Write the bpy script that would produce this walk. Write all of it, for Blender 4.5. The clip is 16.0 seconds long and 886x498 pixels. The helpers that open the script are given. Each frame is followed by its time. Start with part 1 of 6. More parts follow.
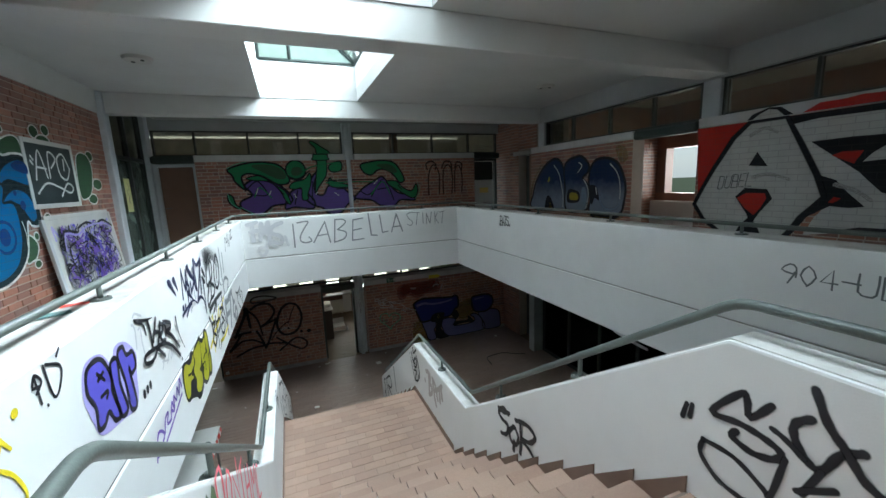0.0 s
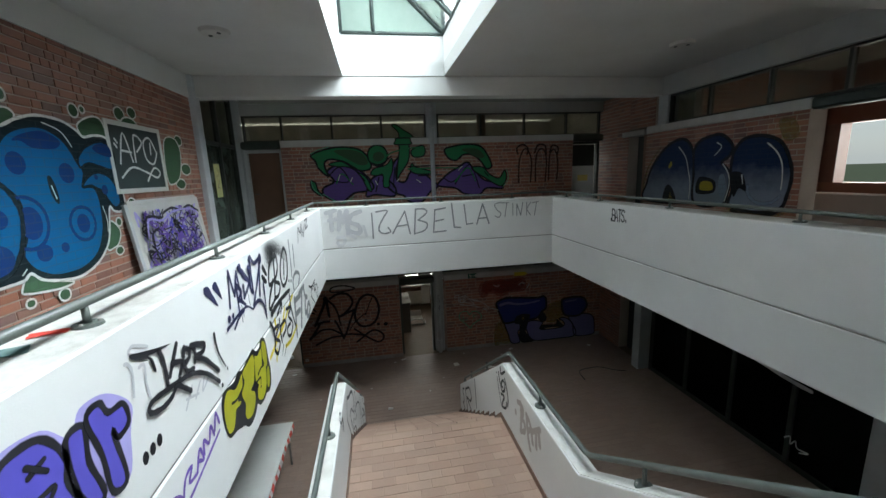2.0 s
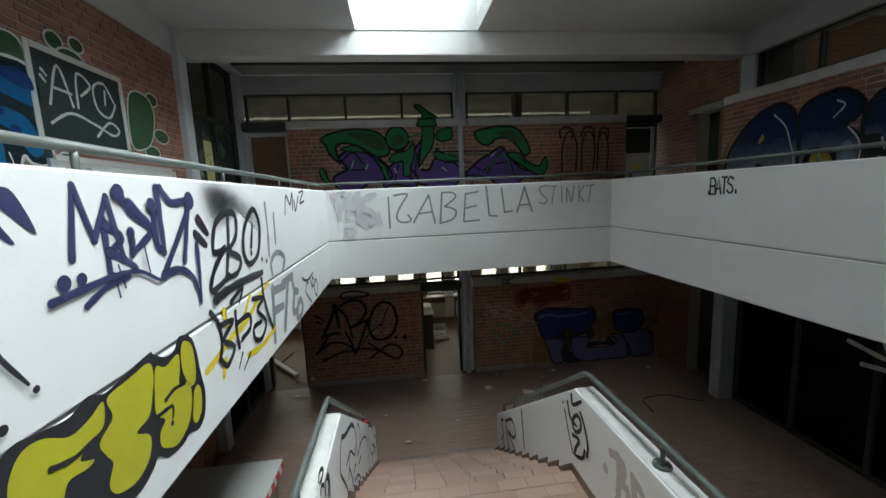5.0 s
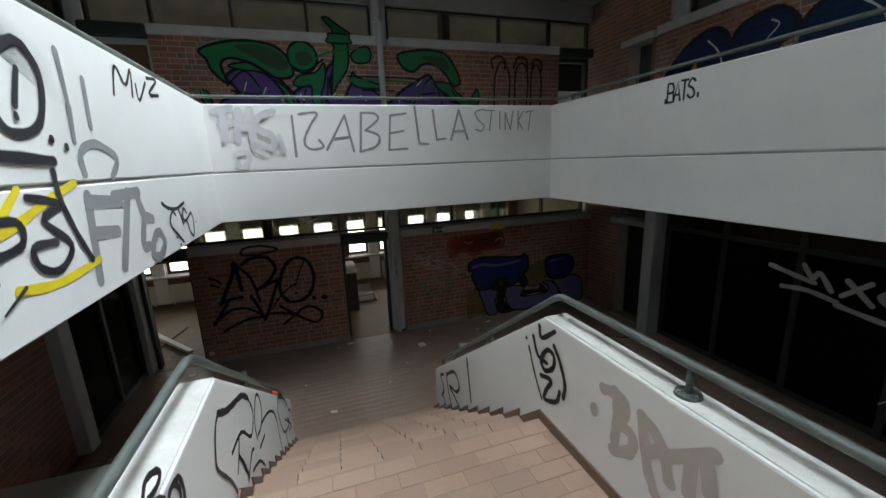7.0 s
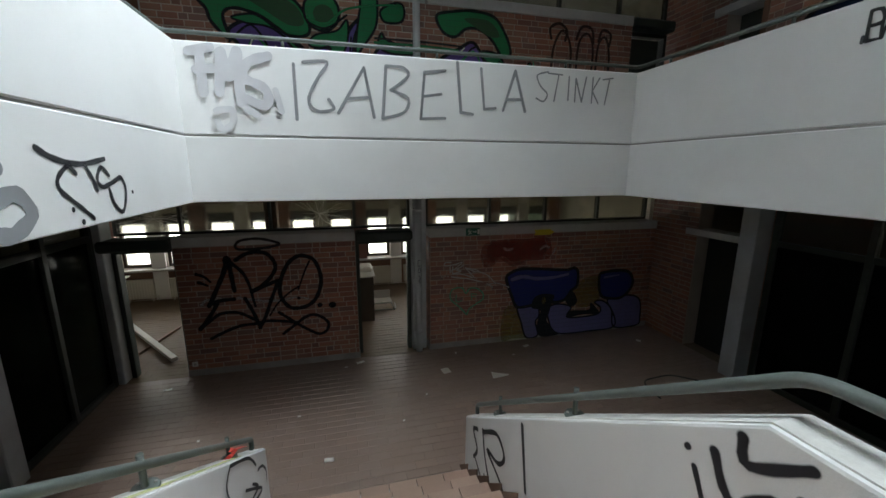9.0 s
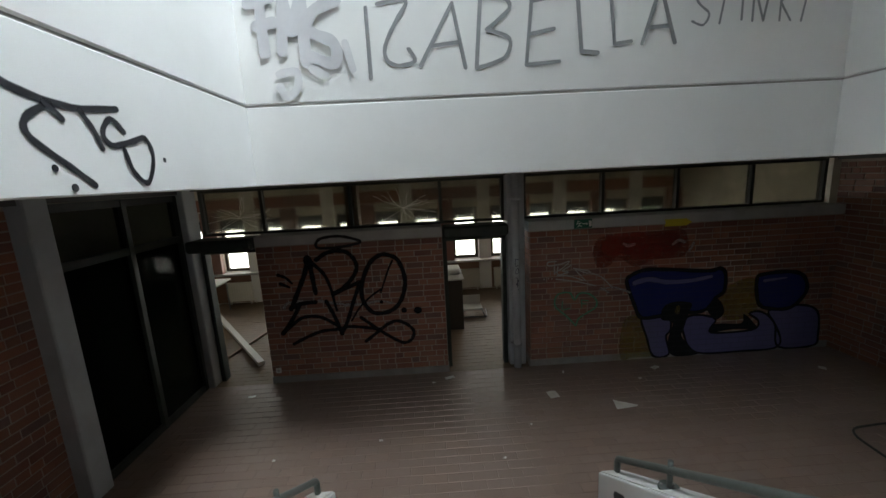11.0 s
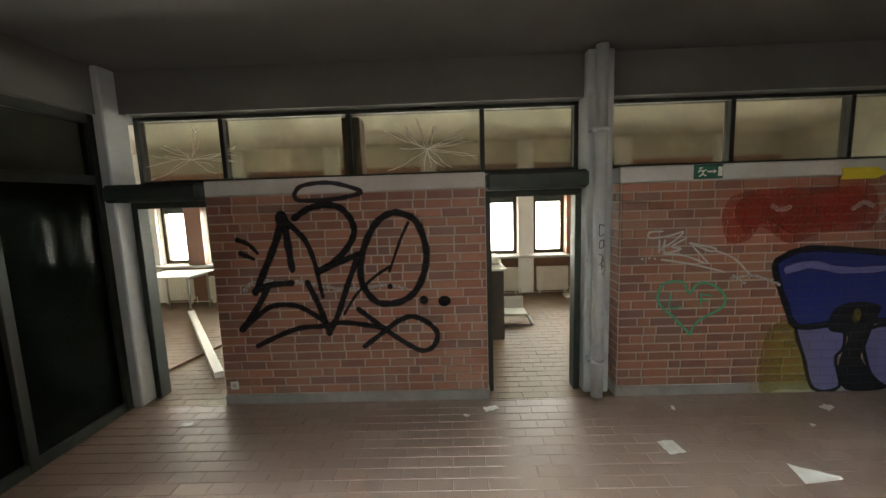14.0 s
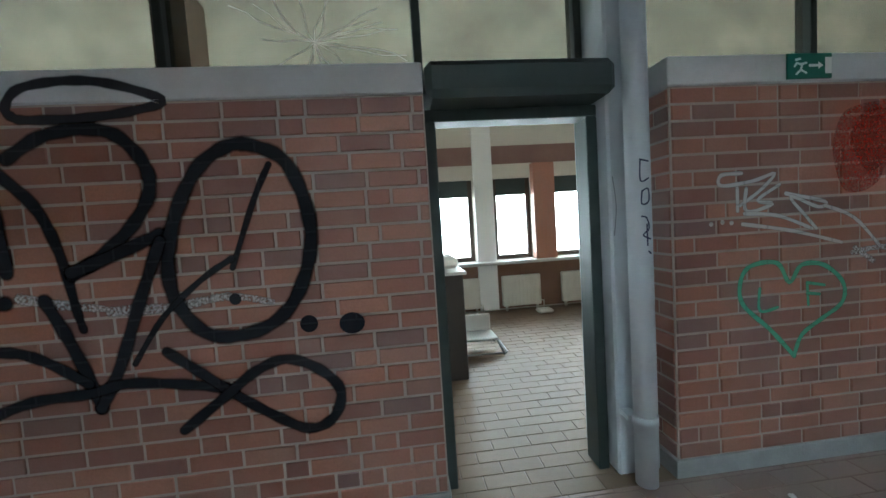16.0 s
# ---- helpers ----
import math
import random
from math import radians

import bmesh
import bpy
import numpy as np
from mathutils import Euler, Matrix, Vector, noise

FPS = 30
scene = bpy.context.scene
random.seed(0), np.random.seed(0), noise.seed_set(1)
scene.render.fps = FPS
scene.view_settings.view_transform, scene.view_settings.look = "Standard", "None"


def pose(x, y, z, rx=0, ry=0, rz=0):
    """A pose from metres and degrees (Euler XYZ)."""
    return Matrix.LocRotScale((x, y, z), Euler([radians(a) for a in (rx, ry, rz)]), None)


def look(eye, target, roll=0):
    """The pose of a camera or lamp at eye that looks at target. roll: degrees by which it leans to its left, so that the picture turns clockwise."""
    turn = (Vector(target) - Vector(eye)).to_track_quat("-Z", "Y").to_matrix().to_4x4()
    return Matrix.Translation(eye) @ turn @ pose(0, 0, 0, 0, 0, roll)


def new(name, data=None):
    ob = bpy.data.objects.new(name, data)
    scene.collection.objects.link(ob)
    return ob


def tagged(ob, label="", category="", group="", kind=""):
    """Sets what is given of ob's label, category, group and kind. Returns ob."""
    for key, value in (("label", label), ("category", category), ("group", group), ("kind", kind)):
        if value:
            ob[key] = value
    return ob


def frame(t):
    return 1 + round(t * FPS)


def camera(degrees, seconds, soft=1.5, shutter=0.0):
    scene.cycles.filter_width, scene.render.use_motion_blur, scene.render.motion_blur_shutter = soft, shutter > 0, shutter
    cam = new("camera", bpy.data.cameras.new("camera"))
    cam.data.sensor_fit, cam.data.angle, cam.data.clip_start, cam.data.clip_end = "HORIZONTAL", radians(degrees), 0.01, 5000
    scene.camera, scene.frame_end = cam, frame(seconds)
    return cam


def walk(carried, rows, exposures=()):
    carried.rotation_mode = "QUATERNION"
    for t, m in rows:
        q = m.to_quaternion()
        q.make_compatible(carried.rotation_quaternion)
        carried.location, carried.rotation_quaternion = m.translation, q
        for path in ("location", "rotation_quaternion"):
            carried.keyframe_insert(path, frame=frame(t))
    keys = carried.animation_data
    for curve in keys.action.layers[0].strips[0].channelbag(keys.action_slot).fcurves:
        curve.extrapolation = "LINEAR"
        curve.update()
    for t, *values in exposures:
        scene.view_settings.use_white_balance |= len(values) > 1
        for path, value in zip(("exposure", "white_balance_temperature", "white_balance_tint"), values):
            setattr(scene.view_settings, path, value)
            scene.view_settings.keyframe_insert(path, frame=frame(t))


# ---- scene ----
cam = camera(97.9, 16.0)
METRES, EYE, TILT, LEAN, TURN = 10.0, 4.93, 0.0, 0.0, -20.3
PATH = [
    (0, (-0.14, 0.093, 4.831), (0.579, 1.928, 4.491), -2.3),
    (0.5, (-0.139, 0.393, 4.756), (0.386, 2.262, 4.274), -1.5),
    (1, (-0.027, 0.635, 4.743), (0.402, 2.532, 4.278), -2.8),
    (1.5, (0.0, 0.879, 4.808), (0.255, 2.817, 4.384), -2.3),
    (2, (-0.009, 1.116, 4.795), (0.317, 3.052, 4.412), -2.2),
    (2.5, (0.034, 1.244, 4.753), (0.312, 3.198, 4.426), -2.1),
    (3, (0.151, 1.401, 4.689), (0.248, 3.393, 4.546), -5.3),
    (3.5, (0.144, 1.631, 4.57), (0.228, 3.619, 4.369), -5.6),
    (3.7, (0.121, 1.752, 4.528), (0.239, 3.727, 4.231), -4.0),
    (5.8, (0.018, 2.755, 3.889), (0.27, 4.721, 3.621), -2.4),
    (6, (0.037, 2.786, 3.865), (0.281, 4.734, 3.481), -1.7),
    (6.5, (0.04, 3.036, 3.701), (0.348, 4.984, 3.37), -1.7),
    (7, (0.074, 3.336, 3.479), (0.671, 5.192, 3.032), -2.3),
    (7.5, (0.149, 3.609, 3.371), (0.802, 5.457, 2.975), -3.4),
    (8, (0.237, 3.971, 3.199), (1.274, 5.64, 2.825), -2.2),
    (8.5, (0.251, 4.302, 3.216), (0.984, 6.117, 2.807), -2.8),
    (9, (0.295, 4.651, 3.154), (0.779, 6.548, 2.743), 0.2),
    (9.5, (0.215, 5.013, 3.145), (0.4, 6.949, 2.681), -1.7),
    (9.7, (0.202, 5.119, 3.153), (0.294, 7.045, 2.634), -3.5),
    (11.8, (0.33, 6.022, 2.635), (0.313, 8.001, 2.343), -1.6),
    (12, (0.321, 6.188, 2.62), (0.227, 8.154, 2.265), -2.2),
    (12.5, (0.14, 6.499, 2.499), (0.162, 8.46, 2.11), -1.3),
    (13, (0.223, 6.753, 2.26), (0.155, 8.73, 1.964), -2.8),
    (13.5, (0.197, 7.039, 2.097), (0.234, 9.019, 1.815), -2.1),
    (14, (0.108, 7.317, 1.921), (0.065, 9.301, 1.669), -1.9),
    (14.5, (0.156, 7.645, 1.802), (0.172, 9.625, 1.515), -2.7),
    (15, (0.14, 7.987, 1.615), (0.068, 9.971, 1.375), -4.2),
    (15.5, (0.211, 8.466, 1.399), (0.061, 10.455, 1.255), -3.4),
    (16, (0.286, 9.027, 1.41), (0.493, 11.012, 1.286), -3.7),
]
EXPOSURES = [(0, -0.36, 5950, 2), (0.5, -0.5, 6000, 3), (1.5, -0.6, 6200, 4), (3.5, -0.7, 6400, 6), (6, -0.74, 6400, 6), (7.5, -0.4, 6400, 7), (8, -0.25, 6400, 7), (9.5, -0.45, 6300, 7), (12, -0.22, 6400, 7), (13, 0.4, 6600, 8), (13.5, 1.17, 7300, 8), (14, 1.78, 6800, 4), (14.5, 1.95, 5900, 1), (15.2, 1.97, 5350, -2), (16, 1.85, 5150, -3)]
walk(cam, [(t, look(eye, target, roll)) for t, eye, target, roll in PATH], EXPOSURES)

# ---- light ----
world = bpy.data.worlds.new("world")
scene.world = world
world.use_nodes = True
sky = world.node_tree.nodes.new("ShaderNodeTexSky")
sky.sky_type, sky.sun_disc, sky.sun_elevation, sky.sun_rotation = "NISHITA", False, radians(48), radians(200)
veil = world.node_tree.nodes.new("ShaderNodeMixRGB")
veil.inputs[0].default_value, veil.inputs[2].default_value = 0.75, (5.5, 5.8, 5.9, 1)
world.node_tree.links.new(sky.outputs[0], veil.inputs[1])
world.node_tree.links.new(veil.outputs[0], world.node_tree.nodes["Background"].inputs[0])
world.node_tree.nodes["Background"].inputs[1].default_value = 0.15


def lamp(name, kind, m, energy, color=(1, 1, 1), size=None, angle=None):
    data = bpy.data.lights.new(name, kind)
    data.energy, data.color = energy, color
    if size:
        data.shape, data.size, data.size_y = "RECTANGLE", size[0], size[1]
    if angle:
        data.angle = angle
    ob = new(name, data)
    ob.matrix_world = m
    return ob


lamp("sun", "SUN", look((0, 0, 0), (-0.6, 0.25, -0.75)), 0.9, (1, 0.96, 0.9), angle=radians(25))
# daylight over the two rooflights and outside the windows of the rooms
for y, tag in ((6.7, "far"), (2.1, "near")):
    lamp("rooflight_bright_sky_" + tag, "AREA", look((2.75, y, 8.9), (-1.2, y, 3.9)), 690, (0.86, 0.94, 1), (1.3, 3.4)).data.spread = radians(105)
    lamp("rooflight_sky_" + tag, "AREA", look((0.5, y, 8.9), (0.5, y + 0.01, 0)), 90, (0.86, 0.94, 1), (1.6, 3.6)).data.spread = radians(120)
lamp("window_sky_north", "AREA", look((-1.5, 16.4, 1.6), (-1.5, 0, 1.1)), 680, (1, 0.95, 0.87), (14, 2.2))
lamp("window_sky_north_upper", "AREA", look((-0.5, 16.4, 5.2), (-0.5, 0, 4.7)), 440, (1, 0.98, 0.95), (14, 2.0))
lamp("window_sky_east_upper", "AREA", look((11.4, 4.5, 5.2), (0, 4.5, 4.8)), 620, (1, 0.97, 0.92), (9, 2.0))
lamp("window_sky_east", "AREA", look((11.4, 6.0, 1.8), (0, 6.0, 1.8)), 25, (1, 0.97, 0.8), (6, 1.2))


# ---- materials ----
def material(name, build):
    m = bpy.data.materials.new(name)
    m.use_nodes = True
    nt = m.node_tree
    bsdf = nt.nodes["Principled BSDF"]
    build(nt, bsdf)
    return m


def node(nt, kind, **values):
    n = nt.nodes.new(kind)
    for key, value in values.items():
        n.inputs[key.replace("_", " ")].default_value = value
    return n


def coords(nt, scale=(1, 1, 1)):
    geo = nt.nodes.new("ShaderNodeNewGeometry")
    mp = nt.nodes.new("ShaderNodeMapping")
    mp.inputs["Scale"].default_value = scale
    nt.links.new(geo.outputs["Position"], mp.inputs["Vector"])
    return mp.outputs["Vector"]


def noise_fac(nt, vec, scale, detail=5, lo=0.35, hi=0.65, rough=0.6):
    n = node(nt, "ShaderNodeTexNoise", Scale=scale, Detail=detail, Roughness=rough)
    nt.links.new(vec, n.inputs["Vector"])
    r = nt.nodes.new("ShaderNodeMapRange")
    r.inputs["From Min"].default_value, r.inputs["From Max"].default_value = lo, hi
    nt.links.new(n.outputs["Fac"], r.inputs["Value"])
    return r.outputs["Result"]


def mix(nt, fac, a, b, blend="MIX"):
    n = nt.nodes.new("ShaderNodeMix")
    n.data_type, n.blend_type = "RGBA", blend
    for sock, value in ((n.inputs[0], fac), (n.inputs[6], a), (n.inputs[7], b)):
        if isinstance(value, (tuple, list)):
            sock.default_value = (*value, 1) if len(value) == 3 else value
        elif isinstance(value, (int, float)):
            sock.default_value = value
        else:
            nt.links.new(value, sock)
    return n.outputs[2]


def scaled(nt, value, k):
    n = nt.nodes.new("ShaderNodeMath")
    n.operation = "MULTIPLY"
    n.inputs[1].default_value = k
    nt.links.new(value, n.inputs[0])
    return n.outputs[0]


def bump(nt, bsdf, height, strength, distance=0.004):
    b = nt.nodes.new("ShaderNodeBump")
    b.inputs["Strength"].default_value, b.inputs["Distance"].default_value = strength, distance
    nt.links.new(height, b.inputs["Height"])
    nt.links.new(b.outputs[0], bsdf.inputs["Normal"])


def surface(name, base, stain, grain, rough=0.7, stain_scale=1.2, grain_scale=60, stain_amt=0.5, grain_amt=0.25, bump_amt=0.15, metal=0.0, spec=0.4):
    """A surface with a base colour, large stains and fine grain."""
    def build(nt, bsdf):
        v = coords(nt)
        big = noise_fac(nt, v, stain_scale, 7, 0.42, 0.72, 0.65)
        fine = noise_fac(nt, v, grain_scale, 4, 0.3, 0.7)
        c = mix(nt, scaled(nt, big, stain_amt), base, stain)
        c = mix(nt, scaled(nt, fine, grain_amt), c, grain)
        nt.links.new(c, bsdf.inputs["Base Color"])
        bsdf.inputs["Roughness"].default_value, bsdf.inputs["Metallic"].default_value = rough, metal
        bsdf.inputs["Specular IOR Level"].default_value = spec
        bump(nt, bsdf, fine, bump_amt)
    return material(name, build)


def pieces(name, colours, dirt, rough=0.8, bump_amt=0.4, dirt_amt=0.45, spec=0.3, gloss=None):
    """Bricks or tiles: each piece takes its own shade."""
    def build(nt, bsdf):
        v = coords(nt)
        info, geo = nt.nodes.new("ShaderNodeObjectInfo"), nt.nodes.new("ShaderNodeNewGeometry")
        add = nt.nodes.new("ShaderNodeMath")
        nt.links.new(info.outputs["Random"], add.inputs[0])
        nt.links.new(geo.outputs["Random Per Island"], add.inputs[1])
        fr = nt.nodes.new("ShaderNodeMath")
        fr.operation = "FRACT"
        nt.links.new(add.outputs[0], fr.inputs[0])
        ramp = nt.nodes.new("ShaderNodeValToRGB")
        els = ramp.color_ramp.elements
        for i, c in enumerate(colours):
            e = els[i] if i < 2 else els.new(0.5)
            e.color = (*c, 1)
        for i, e in enumerate(els):
            e.position = i / (len(colours) - 1)
        nt.links.new(fr.outputs[0], ramp.inputs[0])
        fine = noise_fac(nt, v, 90, 5, 0.3, 0.75)
        big = noise_fac(nt, v, 2.2, 6, 0.45, 0.75, 0.7)
        c = mix(nt, scaled(nt, fine, 0.35), ramp.outputs[0], tuple(k * 0.55 for k in colours[0]))
        c = mix(nt, scaled(nt, big, dirt_amt), c, dirt)
        nt.links.new(c, bsdf.inputs["Base Color"])
        bsdf.inputs["Specular IOR Level"].default_value = spec
        if gloss:
            r = nt.nodes.new("ShaderNodeMapRange")
            r.inputs["To Min"].default_value, r.inputs["To Max"].default_value = gloss
            nt.links.new(big, r.inputs["Value"])
            nt.links.new(r.outputs[0], bsdf.inputs["Roughness"])
        else:
            bsdf.inputs["Roughness"].default_value = rough
        bump(nt, bsdf, fine, bump_amt, 0.003)
    return material(name, build)


def glass(name, tint, rough, solid, lo=0.3, hi=0.75):
    """A pane: tinted, partly see-through, with dirt on it."""
    def build(nt, bsdf):
        out = nt.nodes["Material Output"]
        bsdf.inputs["Base Color"].default_value = (*tint, 1)
        bsdf.inputs["Transmission Weight"].default_value = 1
        bsdf.inputs["IOR"].default_value = 1.1
        bsdf.inputs["Roughness"].default_value = rough
        bsdf.inputs["Specular IOR Level"].default_value = 0.5
        dirt = nt.nodes.new("ShaderNodeBsdfDiffuse")
        dirt.inputs[0].default_value = (*(0.75 * t for t in tint), 1)
        m = nt.nodes.new("ShaderNodeMixShader")
        big = noise_fac(nt, coords(nt), 3.0, 6, lo, hi)
        nt.links.new(scaled(nt, big, solid), m.inputs[0])
        nt.links.new(bsdf.outputs[0], m.inputs[1])
        nt.links.new(dirt.outputs[0], m.inputs[2])
        nt.links.new(m.outputs[0], out.inputs[0])
    return material(name, build)


WHITE = surface("white_render", (0.78, 0.78, 0.77), (0.6, 0.59, 0.57), (0.7, 0.7, 0.69), 0.85, 0.9, 140, 0.35, 0.2, 0.12)
CAP = surface("parapet_cap", (0.62, 0.61, 0.58), (0.3, 0.28, 0.25), (0.45, 0.43, 0.4), 0.85, 3.0, 40, 0.9, 0.4, 0.25)
CEIL = surface("ceiling_paint", (0.62, 0.62, 0.6), (0.5, 0.49, 0.46), (0.58, 0.58, 0.56), 0.9, 0.7, 120, 0.5, 0.2, 0.1)
BEAM = surface("grey_concrete_paint", (0.46, 0.47, 0.46), (0.34, 0.34, 0.33), (0.4, 0.41, 0.4), 0.85, 1.3, 90, 0.5, 0.25, 0.15)
# darker copy of the beam grey; shade below the gallery is in its colour
SHADED_GREY = surface("shaded_grey_paint", (0.13, 0.13, 0.125), (0.09, 0.09, 0.085), (0.11, 0.11, 0.105), 0.9, 1.1, 90, 0.5, 0.25, 0.12)
COLUMN = surface("column_paint", (0.52, 0.55, 0.57), (0.36, 0.37, 0.37), (0.46, 0.49, 0.5), 0.6, 2.0, 70, 0.6, 0.25, 0.15)
LINTEL = surface("lintel_concrete", (0.55, 0.55, 0.54), (0.36, 0.35, 0.33), (0.47, 0.47, 0.46), 0.85, 2.5, 80, 0.6, 0.3, 0.2)
MORTAR = surface("mortar", (0.45, 0.38, 0.32), (0.3, 0.245, 0.21), (0.39, 0.33, 0.28), 0.95, 2.0, 150, 0.5, 0.4, 0.4)
PLINTH = surface("plinth", (0.33, 0.32, 0.3), (0.17, 0.16, 0.15), (0.27, 0.26, 0.25), 0.85, 3.0, 80, 0.7, 0.3, 0.3)
BRICK = pieces("brick", ((0.3, 0.115, 0.068), (0.36, 0.15, 0.09), (0.19, 0.085, 0.066), (0.33, 0.13, 0.078), (0.4, 0.185, 0.118), (0.17, 0.1, 0.088), (0.29, 0.12, 0.075)), (0.26, 0.17, 0.135), bump_amt=0.25, spec=0.6, gloss=(0.42, 0.58))
TILE = pieces("floor_tile", ((0.235, 0.158, 0.122), (0.265, 0.175, 0.132), (0.225, 0.152, 0.12), (0.25, 0.175, 0.142)), (0.235, 0.2, 0.175), bump_amt=0.12, spec=0.95, gloss=(0.36, 0.46), dirt_amt=0.22)
STEP_TILE = pieces("stair_tile", ((0.35, 0.22, 0.165), (0.385, 0.245, 0.18), (0.325, 0.21, 0.16), (0.4, 0.27, 0.205)), (0.27, 0.205, 0.17), bump_amt=0.2, spec=0.35, gloss=(0.45, 0.75))
GROUT = surface("grout", (0.2, 0.15, 0.12), (0.15, 0.115, 0.095), (0.18, 0.135, 0.11), 0.85, 1.5, 120, 0.6, 0.3, 0.2)
SKIRT = surface("brown_skirting", (0.2, 0.125, 0.09), (0.11, 0.075, 0.06), (0.16, 0.1, 0.08), 0.6, 4.0, 90, 0.5, 0.3, 0.15)
FRAME = surface("dark_frame", (0.022, 0.026, 0.022), (0.05, 0.05, 0.045), (0.03, 0.035, 0.03), 0.45, 3.0, 90, 0.4, 0.3, 0.1)
GREENDARK = surface("dark_green_paint", (0.03, 0.045, 0.04), (0.06, 0.065, 0.06), (0.045, 0.055, 0.05), 0.5, 2.5, 90, 0.5, 0.3, 0.1)
RAIL = surface("rail_paint", (0.09, 0.105, 0.095), (0.055, 0.06, 0.052), (0.13, 0.14, 0.13), 0.42, 8.0, 120, 0.6, 0.3, 0.15, spec=0.5)
FLOOR_UP = surface("upper_floor", (0.2, 0.19, 0.175), (0.12, 0.11, 0.1), (0.17, 0.16, 0.15), 0.8, 1.5, 90, 0.6, 0.3, 0.15)
BEIGE = surface("room_paint", (0.6, 0.57, 0.5), (0.45, 0.42, 0.36), (0.55, 0.52, 0.45), 0.85, 1.0, 90, 0.5, 0.2, 0.1)
TRANSOM = glass("transom_glass", (0.57, 0.565, 0.475), 0.17, 0.24)
WINDOW_WOOD = surface("window_wood", (0.055, 0.037, 0.022), (0.03, 0.022, 0.015), (0.075, 0.05, 0.03), 0.5, 3.0, 80, 0.5, 0.3, 0.1)
DARKGLASS = glass("dark_glass", (0.04, 0.055, 0.045), 0.03, 0.3)
CLEAR = glass("window_glass", (0.95, 0.97, 0.96), 0.0, 0.1)
ROOFGLASS = glass("rooflight_glass", (0.36, 0.46, 0.39), 0.3, 0.8, -0.6, 0.8)


# ---- building helpers ----
def mesh_of(bm, name):
    me = bpy.data.meshes.new(name)
    bm.to_mesh(me)
    bm.free()
    return me


def box(bm, x0, x1, y0, y1, z0, z1, bevel=0.0, seg=1):
    r = bmesh.ops.create_cube(bm, size=1, matrix=Matrix.Translation(((x0 + x1) / 2, (y0 + y1) / 2, (z0 + z1) / 2)) @ Matrix.Diagonal((abs(x1 - x0), abs(y1 - y0), abs(z1 - z0), 1)))
    if bevel:
        es = list({e for v in r["verts"] for e in v.link_edges})
        bmesh.ops.bevel(bm, geom=es, offset=bevel, segments=seg, affect="EDGES", profile=0.6)
    return bm


def boxes(*specs, bevel=0.0):
    bm = bmesh.new()
    for s in specs:
        box(bm, *s, bevel=bevel)
    return bm


def tube(points, radius, sides=12, closed=False):
    """A round bar along points."""
    bm = bmesh.new()
    pts = [Vector(p) for p in points]
    rings = []
    n = len(pts)
    for i, p in enumerate(pts):
        a = pts[(i - 1) % n] if closed or i > 0 else p
        b = pts[(i + 1) % n] if closed or i < n - 1 else p
        t = (b - a).normalized()
        side = t.cross(Vector((0, 0, 1)))
        if side.length < 1e-3:
            side = t.cross(Vector((0, 1, 0)))
        side.normalize()
        up = side.cross(t)
        rings.append([bm.verts.new(p + radius * (math.cos(k * math.tau / sides) * side + math.sin(k * math.tau / sides) * up)) for k in range(sides)])
    for i in range(n if closed else n - 1):
        a, b = rings[i], rings[(i + 1) % n]
        for k in range(sides):
            f = bm.faces.new((a[k], a[(k + 1) % sides], b[(k + 1) % sides], b[k]))
            f.smooth = True
    if not closed:
        bm.faces.new(rings[0][::-1])
        bm.faces.new(rings[-1])
    return bm


def rounded(points, r=0.08, n=4):
    """The line with its corners rounded."""
    pts = [Vector(p) for p in points]
    out = [pts[0]]
    for a, b, c in zip(pts, pts[1:], pts[2:]):
        u, w = (a - b), (c - b)
        k = min(r, u.length * 0.45, w.length * 0.45)
        p, q = b + u.normalized() * k, b + w.normalized() * k
        for i in range(n + 1):
            s = i / n
            out.append(p * (1 - s) ** 2 + b * 2 * s * (1 - s) + q * s * s)
    return out + [pts[-1]]


def prism(outline, axis, a, b):
    """A solid from an outline in the plane across axis ('x': outline is y,z; 'z': outline is x,y), from a to b."""
    bm = bmesh.new()
    def at(p, k):
        return (k, p[0], p[1]) if axis == "x" else (p[0], k, p[1]) if axis == "y" else (p[0], p[1], k)
    lo = [bm.verts.new(at(p, a)) for p in outline]
    hi = [bm.verts.new(at(p, b)) for p in outline]
    bm.faces.new(lo[::-1])
    bm.faces.new(hi)
    n = len(outline)
    for i in range(n):
        bm.faces.new((lo[i], lo[(i + 1) % n], hi[(i + 1) % n], hi[i]))
    bmesh.ops.recalc_face_normals(bm, faces=bm.faces)
    return bm


def part(name, bm, mat_, parent, label="", kind=""):
    ob = new(name, mesh_of(bm, name))
    ob.data.materials.append(mat_)
    ob.parent = parent
    return tagged(ob, label, kind=kind)


def thing(name, label, category, group="", at=None):
    ob = new(name)
    ob.empty_display_size = 0.1
    if at is not None:
        ob.matrix_basis = Matrix.Translation(at)
    return tagged(ob, label, category, group)


def setting(name, bm, mat_, label, category="wall"):
    ob = new(name, mesh_of(bm, name))
    ob.data.materials.append(mat_)
    return tagged(ob, label, category, kind="structure")


def pane(name, bm, mat_, parent, label=""):
    ob = part(name, bm, mat_, parent, label)
    ob.visible_shadow = False
    return ob


